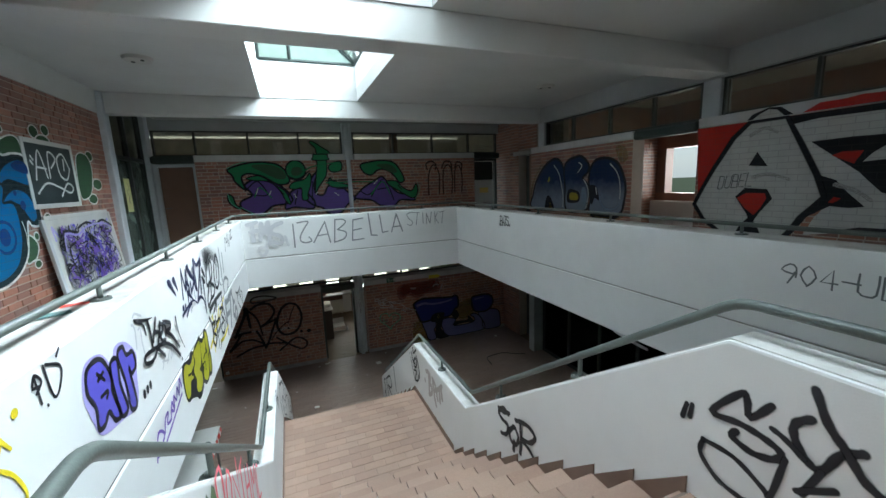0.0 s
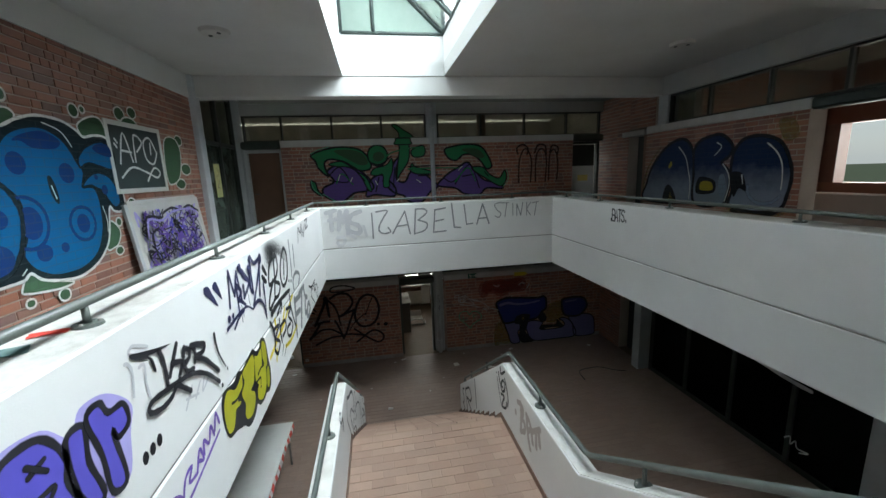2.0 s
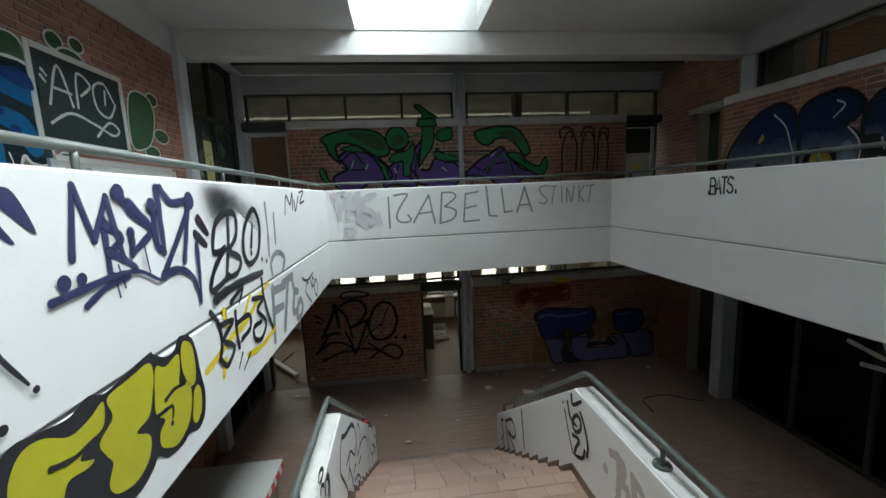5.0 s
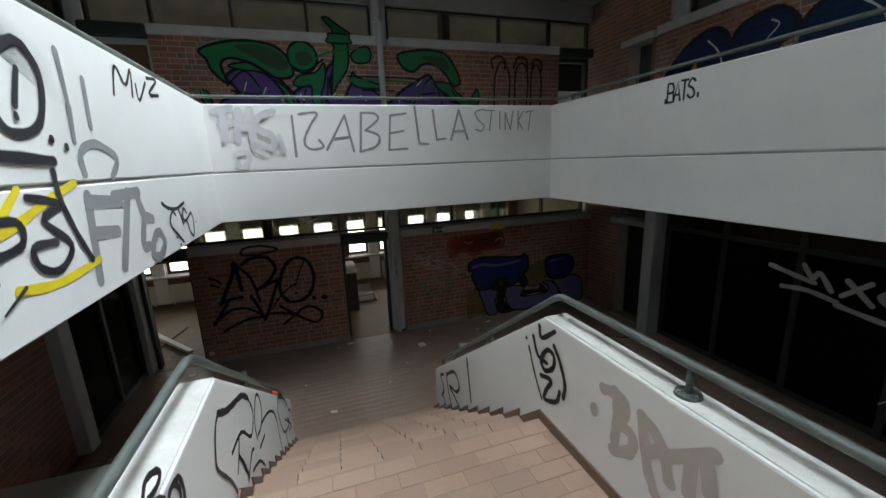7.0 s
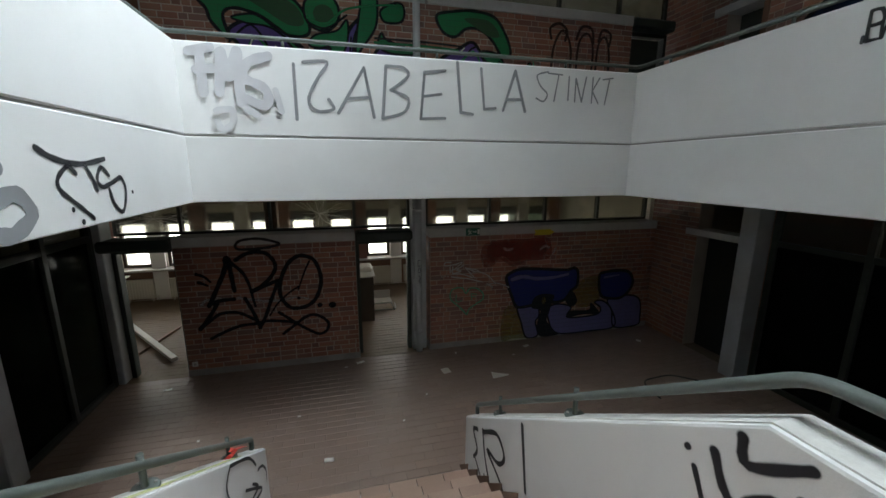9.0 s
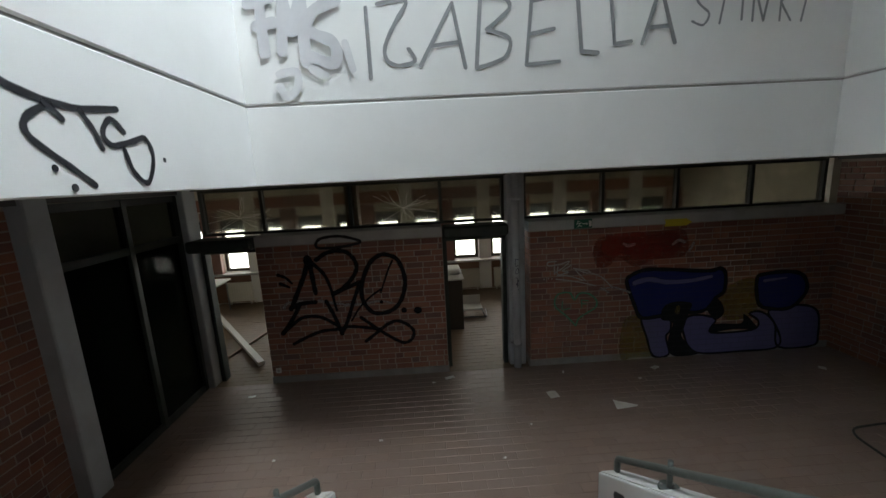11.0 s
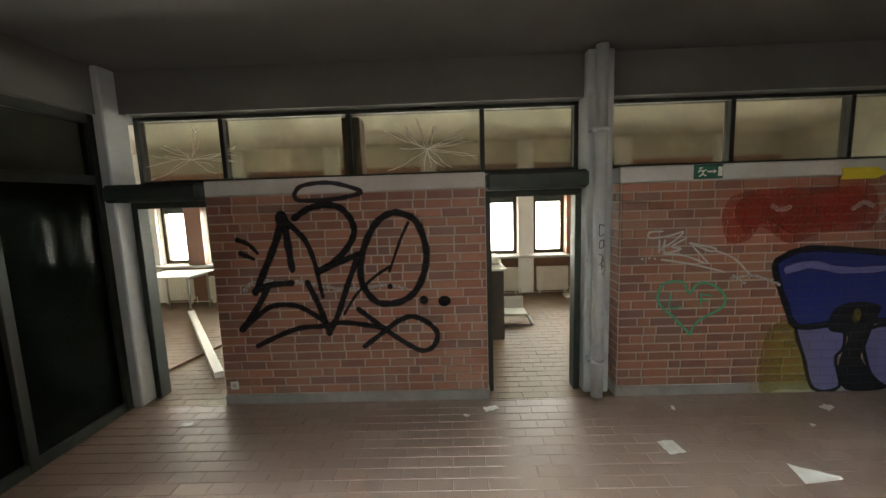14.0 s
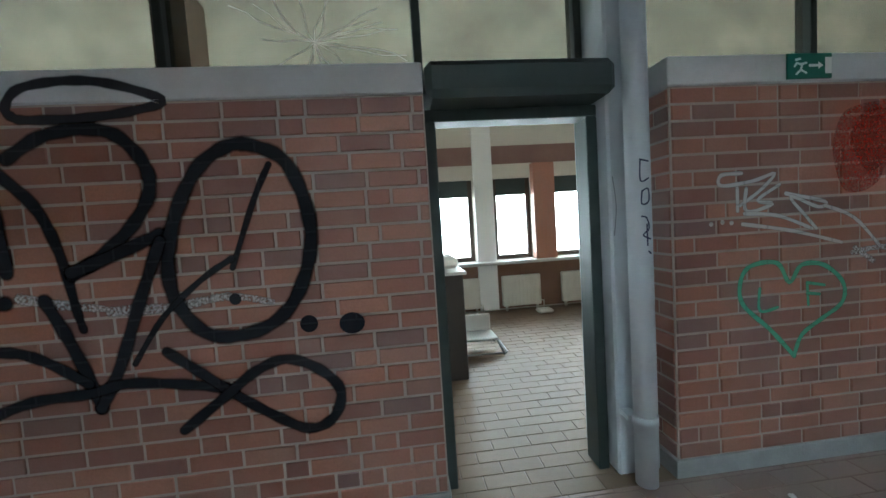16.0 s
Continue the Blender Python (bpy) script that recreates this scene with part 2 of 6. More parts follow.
# the plan: heights of floors and ceilings, lines of walls
UP, SOFFIT, PARAPET, GROOVE = 3.44, 2.83, 4.236, 3.437
LEFT, RIGHT, FAR, NEAR = -1.07, 3.64, 8.73, -1.4          # faces of the parapets round the well
WALL_L, WALL_R, WALL_N = -3.07, 6.19, 10.84               # faces of the brick walls
GLAZE_N = 11.2                                            # transom windows over the north wall
ROOM_N = 15.0                                             # outer wall of the north rooms
CEILING, BEAM_Z = 6.63, 6.27
STAIR_L, STAIR_R = -0.49, 1.38
RISE, GO = 0.172, 0.275
TOP_Y, MID_Y0, MID_Y1 = 1.12, 1.12 + 9 * 0.275, 5.37      # first riser, landing

# ---- structure ----
floor = setting("floor", boxes((-9, 12, -6, 16, -0.25, -0.0035)), GROUT, "worn brown clay tiled floor of the hall with dirt", "floor")
setting("ground", boxes((-400, 400, -400, 400, -0.6, -0.26)), surface("lawn", (0.06, 0.09, 0.035), (0.09, 0.1, 0.05), (0.05, 0.08, 0.03), 0.9), "green lawn round the building under daylight", "ground")
slab = setting("upper_floor", boxes((-9, LEFT - 0.2, -6, ROOM_N, 3.2, UP), (RIGHT + 0.2, 12, -6, ROOM_N, 3.2, UP), (LEFT - 0.2, RIGHT + 0.2, FAR + 0.2, ROOM_N, 3.2, UP), (LEFT - 0.2, RIGHT + 0.2, -6, NEAR - 0.2, 3.2, UP)), SHADED_GREY, "grey painted concrete gallery slab round the stairwell", "floor")
part("floor_cover", boxes((-9, LEFT - 0.22, -6, ROOM_N, UP, UP + 0.012), (RIGHT + 0.22, 12, -6, ROOM_N, UP, UP + 0.012), (LEFT - 0.22, RIGHT + 0.22, FAR + 0.22, ROOM_N, UP, UP + 0.012)), FLOOR_UP, slab)


def parapet(name, lower, upper, groove, cap):
    ob = setting(name, boxes(lower, bevel=0.008), WHITE, "white painted concrete gallery parapet with sprayed graffiti", "parapet")
    part("upper_band", boxes(upper, bevel=0.01), WHITE, ob)
    part("joint", boxes(groove), PLINTH, ob, "dark recessed joint")
    part("cap", boxes(cap, bevel=0.004), CAP, ob, "dirty grey cap of the parapet")
    return ob


T = 0.36
P_LEFT = parapet("parapet_left", (LEFT - T, LEFT, NEAR, FAR, SOFFIT, GROOVE - 0.008), (LEFT - T, LEFT, NEAR, FAR, GROOVE + 0.008, PARAPET - 0.004), (LEFT - T + 0.02, LEFT - 0.012, NEAR, FAR, GROOVE - 0.008, GROOVE + 0.008), (LEFT - T + 0.01, LEFT - 0.012, NEAR, FAR, PARAPET - 0.006, PARAPET))
P_RIGHT = parapet("parapet_right", (RIGHT, RIGHT + T, NEAR, FAR, SOFFIT, GROOVE - 0.008), (RIGHT, RIGHT + T, NEAR, FAR, GROOVE + 0.008, PARAPET - 0.004), (RIGHT + 0.012, RIGHT + T - 0.02, NEAR, FAR, GROOVE - 0.008, GROOVE + 0.008), (RIGHT + 0.012, RIGHT + T - 0.01, NEAR, FAR, PARAPET - 0.006, PARAPET))
P_FAR = parapet("parapet_far", (LEFT - T, RIGHT + T, FAR + 0.002, FAR + T, SOFFIT, GROOVE - 0.008), (LEFT - T, RIGHT + T, FAR + 0.002, FAR + T, GROOVE + 0.008, PARAPET - 0.004), (LEFT - T + 0.02, RIGHT + T - 0.02, FAR + 0.014, FAR + T - 0.02, GROOVE - 0.008, GROOVE + 0.008), (LEFT, RIGHT, FAR + 0.014, FAR + T - 0.01, PARAPET - 0.006, PARAPET))

# ceilings with their beams; the roof has two rooflight openings
SKY = ((-0.45, 1.45, 4.62, 8.87), (-0.45, 1.45, 0.1, 4.18))
bm = bmesh.new()
for x0, x1, y0, y1 in ((-9, -0.45, -6, 16), (1.45, 12, -6, 16), (-0.45, 1.45, 8.87, 16), (-0.45, 1.45, 4.18, 4.62), (-0.45, 1.45, -6, 0.1)):
    box(bm, x0, x1, y0, y1, CEILING, CEILING + 0.25)
ceiling = setting("ceiling", bm, CEIL, "grey-white painted concrete ceiling with rooflights", "ceiling")
setting("ceiling_beam_middle", boxes((WALL_L, WALL_R + 0.1, 4.2, 4.6, BEAM_Z, CEILING - 0.002), bevel=0.01), CEIL, "white painted concrete roof beam between the rooflights", "beam")
setting("ceiling_beam_far", boxes((WALL_L - 0.2, WALL_R + 0.2, 8.885, 9.2, BEAM_Z, CEILING - 0.002), bevel=0.01), CEIL, "white painted concrete roof beam over the gallery", "beam")
setting("ceiling_beam_near", boxes((WALL_L, WALL_R + 0.1, -0.35, 0.08, BEAM_Z, CEILING - 0.002), bevel=0.01), CEIL, "white painted concrete roof beam behind", "beam")
setting("wall_beam_left", boxes((WALL_L - 0.3, WALL_L + 0.01, -6, 8.883, BEAM_Z - 0.02, CEILING - 0.003)), CEIL, "white painted beam over the brick wall", "beam")
setting("wall_beam_right", boxes((WALL_R - 0.02, WALL_R + 0.4, -6, 8.883, BEAM_Z - 0.02, CEILING - 0.003)), BEAM, "grey painted beam over the transom windows", "beam")
setting("wall_beam_north_upper", boxes((WALL_L - 0.2, WALL_R + 0.2, GLAZE_N - 0.1, GLAZE_N + 0.25, BEAM_Z + 0.01, CEILING - 0.003)), BEAM, "grey painted beam over the transom windows", "beam")
# lower beams get the shade-darkened grey, like the slab's underside
setting("wall_beam_north", boxes((WALL_L - 0.4, WALL_R + 0.4, GLAZE_N - 0.2, GLAZE_N + 0.25, 2.81, 3.198)), SHADED_GREY, "grey painted beam over the ground floor transom windows", "beam")
setting("wall_beam_west", boxes((WALL_L - 0.4, WALL_L + 0.05, NEAR, GLAZE_N - 0.202, 2.78, 3.198)), SHADED_GREY, "grey painted beam over the dark glazed partition", "beam")
setting("wall_beam_east", boxes((WALL_R - 0.05, WALL_R + 0.4, NEAR, GLAZE_N - 0.202, 2.78, 3.198)), SHADED_GREY, "grey painted beam over the dark glazed partition", "beam")
# long dark box just below the ceiling, behind the far beam
setting("gallery_duct", boxes((WALL_L + 0.5, WALL_R - 0.6, 9.6, 10.1, 6.36, 6.628), bevel=0.01), FRAME, "long dark box under the gallery ceiling", "duct")


def rooflight(x0, x1, y0, y1, far):
    ob = setting("rooflight_1" if far else "rooflight_2", boxes((x0 - 0.12, x0, y0 - 0.12, y1 + 0.12, CEILING + 0.001, 7.34), (x1, x1 + 0.12, y0 - 0.12, y1 + 0.12, CEILING + 0.001, 7.34), (x0, x1, y1, y1 + 0.12, CEILING + 0.001, 7.34), (x0, x1, y0 - 0.12, y0, CEILING + 0.001, 7.34)), WHITE, "white lean-to rooflight with green-grey end panes in dark bars", "rooflight")
    base, top = 7.36, 9.1
    part("back_wall", boxes((x0 - 0.12, x0, y0 - 0.12, y1 + 0.12, 7.341, top + 0.03)), WHITE, ob, "white upright back of the rooflight")
    low, high = [(x1, y, base) for y in (y0, y1)], [(x0 + 0.03, y, top) for y in (y0, y1)]
    bars = [(low[0], low[1]), (high[0], high[1])]
    for y in (y0, y1):
        xm = x0 * 0.68 + x1 * 0.32
        bars += [((x0 + 0.03, y, base), (x1, y, base)), ((x0 + 0.03, y, base), (x0 + 0.03, y, top)), ((x1, y, base), (x0 + 0.03, y, top)), ((xm, y, base), (xm, y, base + (top - base) * 0.68))]
        bm = bmesh.new()
        bm.faces.new([bm.verts.new(v) for v in ((x0 + 0.03, y, base), (x1, y, base), (x0 + 0.03, y, top))])
        pane("end_pane", bm, ROOFGLASS, ob, "green-grey dirty end pane")
    n = 5
    for i in range(n + 1):
        y = y0 + (y1 - y0) * i / n
        if 0 < i < n:
            bars.append(((x1, y, base), (x0 + 0.03, y, top)))
        if i < n:
            yy = y0 + (y1 - y0) * (i + 1) / n
            bm = bmesh.new()
            bm.faces.new([bm.verts.new(v) for v in ((x1, y + 0.03, base + 0.02), (x1, yy - 0.03, base + 0.02), (x0 + 0.05, yy - 0.03, top + 0.02), (x0 + 0.05, y + 0.03, top + 0.02))])
            pane("pane", bm, CLEAR, ob)
    for a, b in bars:
        part("glazing_bar", tube([a, b], 0.032, 6), GREENDARK, ob)
    return ob


rooflight(*SKY[0], True)
rooflight(*SKY[1], False)

# columns
def column(name, x0, x1, y0, y1, z0, z1):
    return setting(name, boxes((x0, x1, y0, y1, z0, z1), bevel=0.012), COLUMN, "light grey painted concrete column, scuffed", "column")


for z0, z1 in ((0, 3.197), (UP + 0.012, CEILING - 0.004)):
    column("column_west", -3.3, -2.98, 8.8, 9.02, z0, z1)
    column("column_middle", 1.36, 1.6, 10.92, 11.3, z0, min(z1, 6.62))
    column("column_corner", -3.14, -2.96, 10.82, 11.1, z0, min(z1, 6.62))
column("column_east", 5.9, 6.2, 8.76, 9.0, 0, 3.197)
column("column_east_upper", 6.22, 6.5, 8.76, 9.04, 5.664, CEILING - 0.004)
column("column_east_middle", 6.22, 6.5, 4.32, 4.6, 5.684, CEILING - 0.004)
column("column_east_lower", 5.98, 6.28, 4.2, 4.5, 0, 3.197)


# ---- brick walls ----
BRICK_MESH = {}


def brick_mesh(length, along, proud):
    """One brick with chamfered face, lying along x or y, its face at the origin's plane."""
    key = (round(length, 3), along, proud)
    if key not in BRICK_MESH:
        L, h, d, c = key[0] / 2, 0.0349, proud, 0.003
        vs, fs = brick_shape(L, h, d, c)
        if along == "y":
            vs = [(-y, x, z) for x, y, z in vs]
        me = bpy.data.meshes.new("brick")
        me.from_pydata(vs, [], fs)
        me.materials.append(BRICK)
        BRICK_MESH[key] = me
    return BRICK_MESH[key]


def brick_shape(L, h, d, c):
    """Corners and faces of a piece: the face looks to -y, d deep."""
    vs = [(-L, d, -h), (L, d, -h), (L, d, h), (-L, d, h), (-L, c, -h), (L, c, -h), (L, c, h), (-L, c, h), (-L + c, 0, -h + c), (L - c, 0, -h + c), (L - c, 0, h - c), (-L + c, 0, h - c)]
    fs = [(8, 9, 10, 11)]
    for i in range(4):
        j = (i + 1) % 4
        fs += [(4 + i, 4 + j, 8 + j, 8 + i), (i, j, 4 + j, 4 + i)]
    return vs, fs


def brick_wall(name, label, face, side, u0, u1, z0, z1, thick=0.24, pieces_from=None, core=None):
    """A wall of bricks. face: 'y-' looks to -y at y = side, 'x+' and 'x-' look along x. pieces_from: the stretch u of the plan whose bricks are parts."""
    lay = {"y-": lambda a, b: (a, b), "x+": lambda a, b: (-b, a), "x-": lambda a, b: (b, -a)}
    proud = 0.009
    if face == "y-":
        spec = (u0, u1, side + proud, side + thick, z0, z1)
    elif face == "x+":
        spec = (side - thick, side - proud, u0, u1, z0, z1)
    else:
        spec = (side + proud, side + thick, u0, u1, z0, z1)
    wall = setting(name, boxes(spec), MORTAR, label, "wall")
    rng = random.Random(name)
    vs, fs, made = [], [], 0
    z, course = z0, 0
    while z + 0.05 < z1:
        h = min(0.0833, z1 - z) - 0.0135
        u = u0
        first = (0.24, 0.115, 0.24, 0.178)[course % 4]
        while u < u1 - 0.02:
            L = first if u == u0 else (0.115 if rng.random() < 0.26 else 0.24)
            L = min(L, u1 - u)
            if u1 - u - L < 0.04:
                L = u1 - u
            mid, zc = u + L / 2, z + 0.0135 / 2 + h / 2
            jit = rng.uniform(-0.0015, 0.0015)
            is_part = pieces_from and pieces_from[0] <= mid <= pieces_from[1] and made < 300 and h > 0.065
            if is_part:
                along = "x" if face == "y-" else "y"
                ob = bpy.data.objects.new("brick", brick_mesh(L - 0.0145, along, proud + 0.004))
                scene.collection.objects.link(ob)
                ob.parent = wall
                if face == "y-":
                    ob.matrix_basis = Matrix.Translation((mid, side + jit, zc))
                else:
                    ob.matrix_basis = Matrix.Translation((side + jit, mid, zc)) @ pose(0, 0, 0, 0, 0, 180 if face == "x-" else 0)
                made += 1
            else:
                pv, pf = brick_shape((L - 0.0145) / 2, h / 2, proud + 0.004, 0.003)
                k = len(vs)
                for x, y, zz in pv:
                    if face == "y-":
                        vs.append((mid + x, side + jit + y, zc + zz))
                    elif face == "x+":
                        vs.append((side - jit - y, mid + x, zc + zz))
                    else:
                        vs.append((side + jit + y, mid - x, zc + zz))
                fs += [tuple(i + k for i in f) for f in pf]
            u += L
        z += 0.0833
        course += 1
    if vs:
        me = bpy.data.meshes.new("bricks")
        me.from_pydata(vs, [], fs)
        me.materials.append(BRICK)
        ob = new("bricks", me)
        ob.parent = wall
        tagged(ob, kind="stuff")
    return wall


GW_L = brick_wall("wall_north_left", "red brick partition wall with a black sprayed tag", "y-", WALL_N, -2.13, 0.43, 0.1, 2.02, 0.24, (-2.2, 0.5))
GW_R = brick_wall("wall_north_right", "red brick partition wall with blue and red graffiti", "y-", WALL_N, 1.65, 6.16, 0.1, 2.02, 0.24, (1.5, 4.6))
brick_wall("wall_north_return", "brick return of the partition wall beside the column", "x-", 1.642, 10.852, 11.14, 0.1, 2.02, 0.02)
UW_N = brick_wall("wall_north_upper", "red brick gallery wall with a green and purple sprayed piece", "y-", WALL_N, -2.1, 5.2, UP + 0.012, 5.53, 0.24)
UW_L = brick_wall("wall_west_upper", "red brick gallery wall with a large blue sprayed figure", "x+", WALL_L, -6, 8.8, UP + 0.012, 6.252, 0.24, (4.0, 5.0))
UW_R1 = brick_wall("wall_east_upper", "red brick gallery wall with dark blue bubble letters", "x-", WALL_R, 5.9, 9.32, UP + 0.012, 5.51, 0.3)
UW_R2 = brick_wall("wall_east_upper_near", "red brick gallery wall with black, white and red letters", "x-", WALL_R, -6, 4.6, UP + 0.012, 5.53, 0.3)
brick_wall("wall_east_upper_corner", "red brick wall round a dark doorway", "x-", WALL_R, 9.95, 11.3, UP + 0.012, CEILING - 0.004, 0.3)
brick_wall("wall_east_upper_over_door", "red brick wall over a dark doorway", "x-", WALL_R, 9.06, 9.95, 5.664, CEILING - 0.004, 0.3)
brick_wall("wall_west", "dark red brick wall under the gallery", "x+", WALL_L - 0.05, -6, 8.8, 0.0, 2.78, 0.24)
brick_wall("wall_east_corner", "dark red brick wall beside a doorway", "x-", WALL_R, 9.95, 11.0, 0.0, 2.78, 0.3)
for w, spec in ((GW_L, (-2.14, 0.44, WALL_N - 0.004, WALL_N + 0.24, 0, 0.1)), (GW_R, (1.63, 6.17, WALL_N - 0.004, WALL_N + 0.24, 0, 0.1))):
    part("plinth", boxes(spec, bevel=0.004), PLINTH, w, "dark grey plinth course")

# lintels on the walls
for name, spec in (("lintel_north_left", (-2.13, 0.43, WALL_N - 0.012, GLAZE_N + 0.06, 2.022, 2.16)), ("lintel_north_right", (1.63, 6.17, WALL_N - 0.012, GLAZE_N + 0.06, 2.022, 2.16)),
                   ("lintel_north_upper_left", (-2.1, 1.36, WALL_N - 0.012, GLAZE_N + 0.06, 5.532, 5.68)), ("lintel_north_upper_right", (1.62, 5.2, WALL_N - 0.012, GLAZE_N + 0.06, 5.532, 5.68)),
                   ("lintel_east_upper", (WALL_R - 0.015, WALL_R + 0.3, 5.9, 9.32, 5.512, 5.66)), ("lintel_east_upper_near", (WALL_R - 0.015, WALL_R + 0.3, -6, 4.6, 5.532, 5.68)),
                   ("lintel_east_door", (WALL_R - 0.05, WALL_R + 0.3, 8.99, 10.15, 2.03, 2.14)), ("lintel_east_upper_door", (WALL_R - 0.05, WALL_R + 0.3, 9.33, 10.15, 5.5, 5.618))):
    setting(name, boxes(spec, bevel=0.006), LINTEL, "light grey concrete lintel over the brickwork", "lintel")

# ---- glazed strips and partitions ----
def transom(name, axis, plane, z0, z1, stops, label, mat_=None, t=0.05, bar=0.045):
    """A row of panes between bars at the given stops along the wall."""
    ob = thing(name, label, "window")
    ob["kind"] = "structure"

    def spec(a, b, c, d, deep):
        return (a, b, plane - deep, plane + deep, c, d) if axis == "x" else (plane - deep, plane + deep, a, b, c, d)
    for u in stops:
        part("mullion", boxes(spec(u - bar / 2, u + bar / 2, z0 + 0.035, z1 - 0.035, t), bevel=0.004), FRAME, ob)
    for c, d in ((z0, z0 + 0.035), (z1 - 0.035, z1)):
        part("rail", boxes(spec(stops[0] - bar / 2, stops[-1] + bar / 2, c, d, t), bevel=0.004), FRAME, ob)
    for a, b in zip(stops, stops[1:]):
        pane("pane", boxes(spec(a + bar / 2, b - bar / 2, z0 + 0.035, z1 - 0.035, 0.003)), mat_ or TRANSOM, ob)
    return ob


transom("window_1", "x", GLAZE_N, 2.165, 2.808, (-2.94, -2.1, -0.85, 0.44, 1.34), "dark framed transom window strip with cracked obscured panes")
transom("window_2", "x", GLAZE_N, 2.165, 2.808, (1.66, 2.82, 3.93, 5.05, 6.15), "dark framed transom window strip with obscured panes")
transom("window_3", "x", GLAZE_N, 5.685, 6.278, (-2.94, -2.1, -0.94, 0.25, 1.34), "dark framed transom window strip on the gallery")
transom("window_4", "x", GLAZE_N, 5.685, 6.278, (1.66, 2.78, 3.98, 5.16, 6.12), "dark framed transom window strip on the gallery")
transom("window_5", "y", WALL_R + 0.12, 5.665, 6.248, (4.64, 5.55, 6.61, 7.75, 8.72), "brown framed transom window strip over the brick wall")
transom("window_6", "y", WALL_R + 0.12, 5.685, 6.248, (-1.6, -0.5, 0.7, 1.9, 3.14, 4.28), "brown framed transom window strip over the brick wall")
for x in (-0.86, 2.86):
    z0 = 2.166 if x < 0 else 5.69
    setting("brick_pier", boxes((x - 0.09, x + 0.09, GLAZE_N + 0.08, GLAZE_N + 0.3, z0, z0 + 0.6)), SKIRT, "dark brown brick pier behind the transom panes", "pier")

# shutter boxes over the doorways
for name, spec in (("shutter_box", (-3.02, -2.14, WALL_N - 0.09, GLAZE_N - 0.055, 1.99, 2.15)), ("shutter_box", (0.44, 1.352, WALL_N - 0.05, GLAZE_N - 0.055, 1.99, 2.155)),
                   ("shutter_box", (-2.95, -2.11, WALL_N - 0.05, GLAZE_N - 0.055, 5.5, 5.67)), ("shutter_box", (5.21, 6.05, WALL_N - 0.05, GLAZE_N - 0.055, 5.5, 5.67)),
                   ("shutter_box", (WALL_R - 0.03, WALL_R + 0.2, 4.62, 5.89, 5.49, 5.655))):
    setting(name, boxes(spec, bevel=0.03), GREENDARK, "dark green painted panel over the doorway", "panel")

# door frames
def door_frame(name, x0, x1, y, z0, z1, mat_, w=0.06, d=0.07):
    ob = thing(name, "dark painted open door frame without its leaf", "door frame")
    ob["kind"] = "structure"
    for a, b in ((x0, x0 + w), (x1 - w, x1)):
        part("jamb", boxes((a, b, y - d, y + d, z0, z1 - w), bevel=0.005), mat_, ob)
    part("head", boxes((x0, x1, y - d, y + d, z1 - w, z1), bevel=0.005), mat_, ob)
    return ob


door_frame("door_1", 0.432, 1.345, GLAZE_N - 0.14, 0, 1.988, GREENDARK)
door_frame("door_2", -2.955, -2.135, GLAZE_N - 0.14, 0, 1.988, GREENDARK)
door_frame("door_3", -2.955, -2.105, GLAZE_N - 0.14, UP + 0.012, 5.498, COLUMN, 0.07)
door_frame("door_4", 5.205, 6.05, GLAZE_N - 0.14, UP + 0.012, 5.498, FRAME)
DOORWOOD = surface("brown_door", (0.2, 0.11, 0.07), (0.12, 0.07, 0.05), (0.16, 0.09, 0.06), 0.55, 2.0, 60, 0.4, 0.3, 0.1)
leaf = thing("door_leaf", "brown wooden door leaf standing ajar", "door", at=(-2.18, GLAZE_N - 0.1, UP + 0.02))
leaf.rotation_euler = (0, 0, radians(-3))
part("leaf", boxes((-0.74, 0, -0.02, 0.02, 0, 1.97), bevel=0.004), DOORWOOD, leaf)
part("handle", tube(rounded([(-0.66, -0.02, 1.02), (-0.66, -0.07, 1.02), (-0.55, -0.07, 1.02)], 0.02), 0.009, 8), RAIL, leaf, "grey metal handle")
leaf = thing("door_leaf", "pale grey door leaf with a dark upper pane", "door", at=(5.28, GLAZE_N - 0.1, UP + 0.02))
part("leaf", boxes((0, 0.68, -0.02, 0.02, 0, 1.4), bevel=0.004), WHITE, leaf)
part("top_pane", boxes((0, 0.68, -0.018, 0.018, 1.402, 1.96), bevel=0.004), FRAME, leaf, "dark upper panel")
part("sticker", boxes((0.2, 0.5, -0.024, -0.0205, 1.0, 1.16)), surface("yellow_sticker", (0.75, 0.6, 0.2), (0.6, 0.5, 0.2), (0.7, 0.55, 0.2)), leaf, "yellowish sticker")

# dark glazed partitions: ground floor west and east, gallery west
# the gallery panes' grey-green reflection is put into tint and diffuse layer
GREY_GREEN = glass("grey_green_glass", (0.22, 0.27, 0.23), 0.06, 0.75)
SMOKED = glass("smoked_glass", (0.5, 0.5, 0.42), 0.08, 0.15)


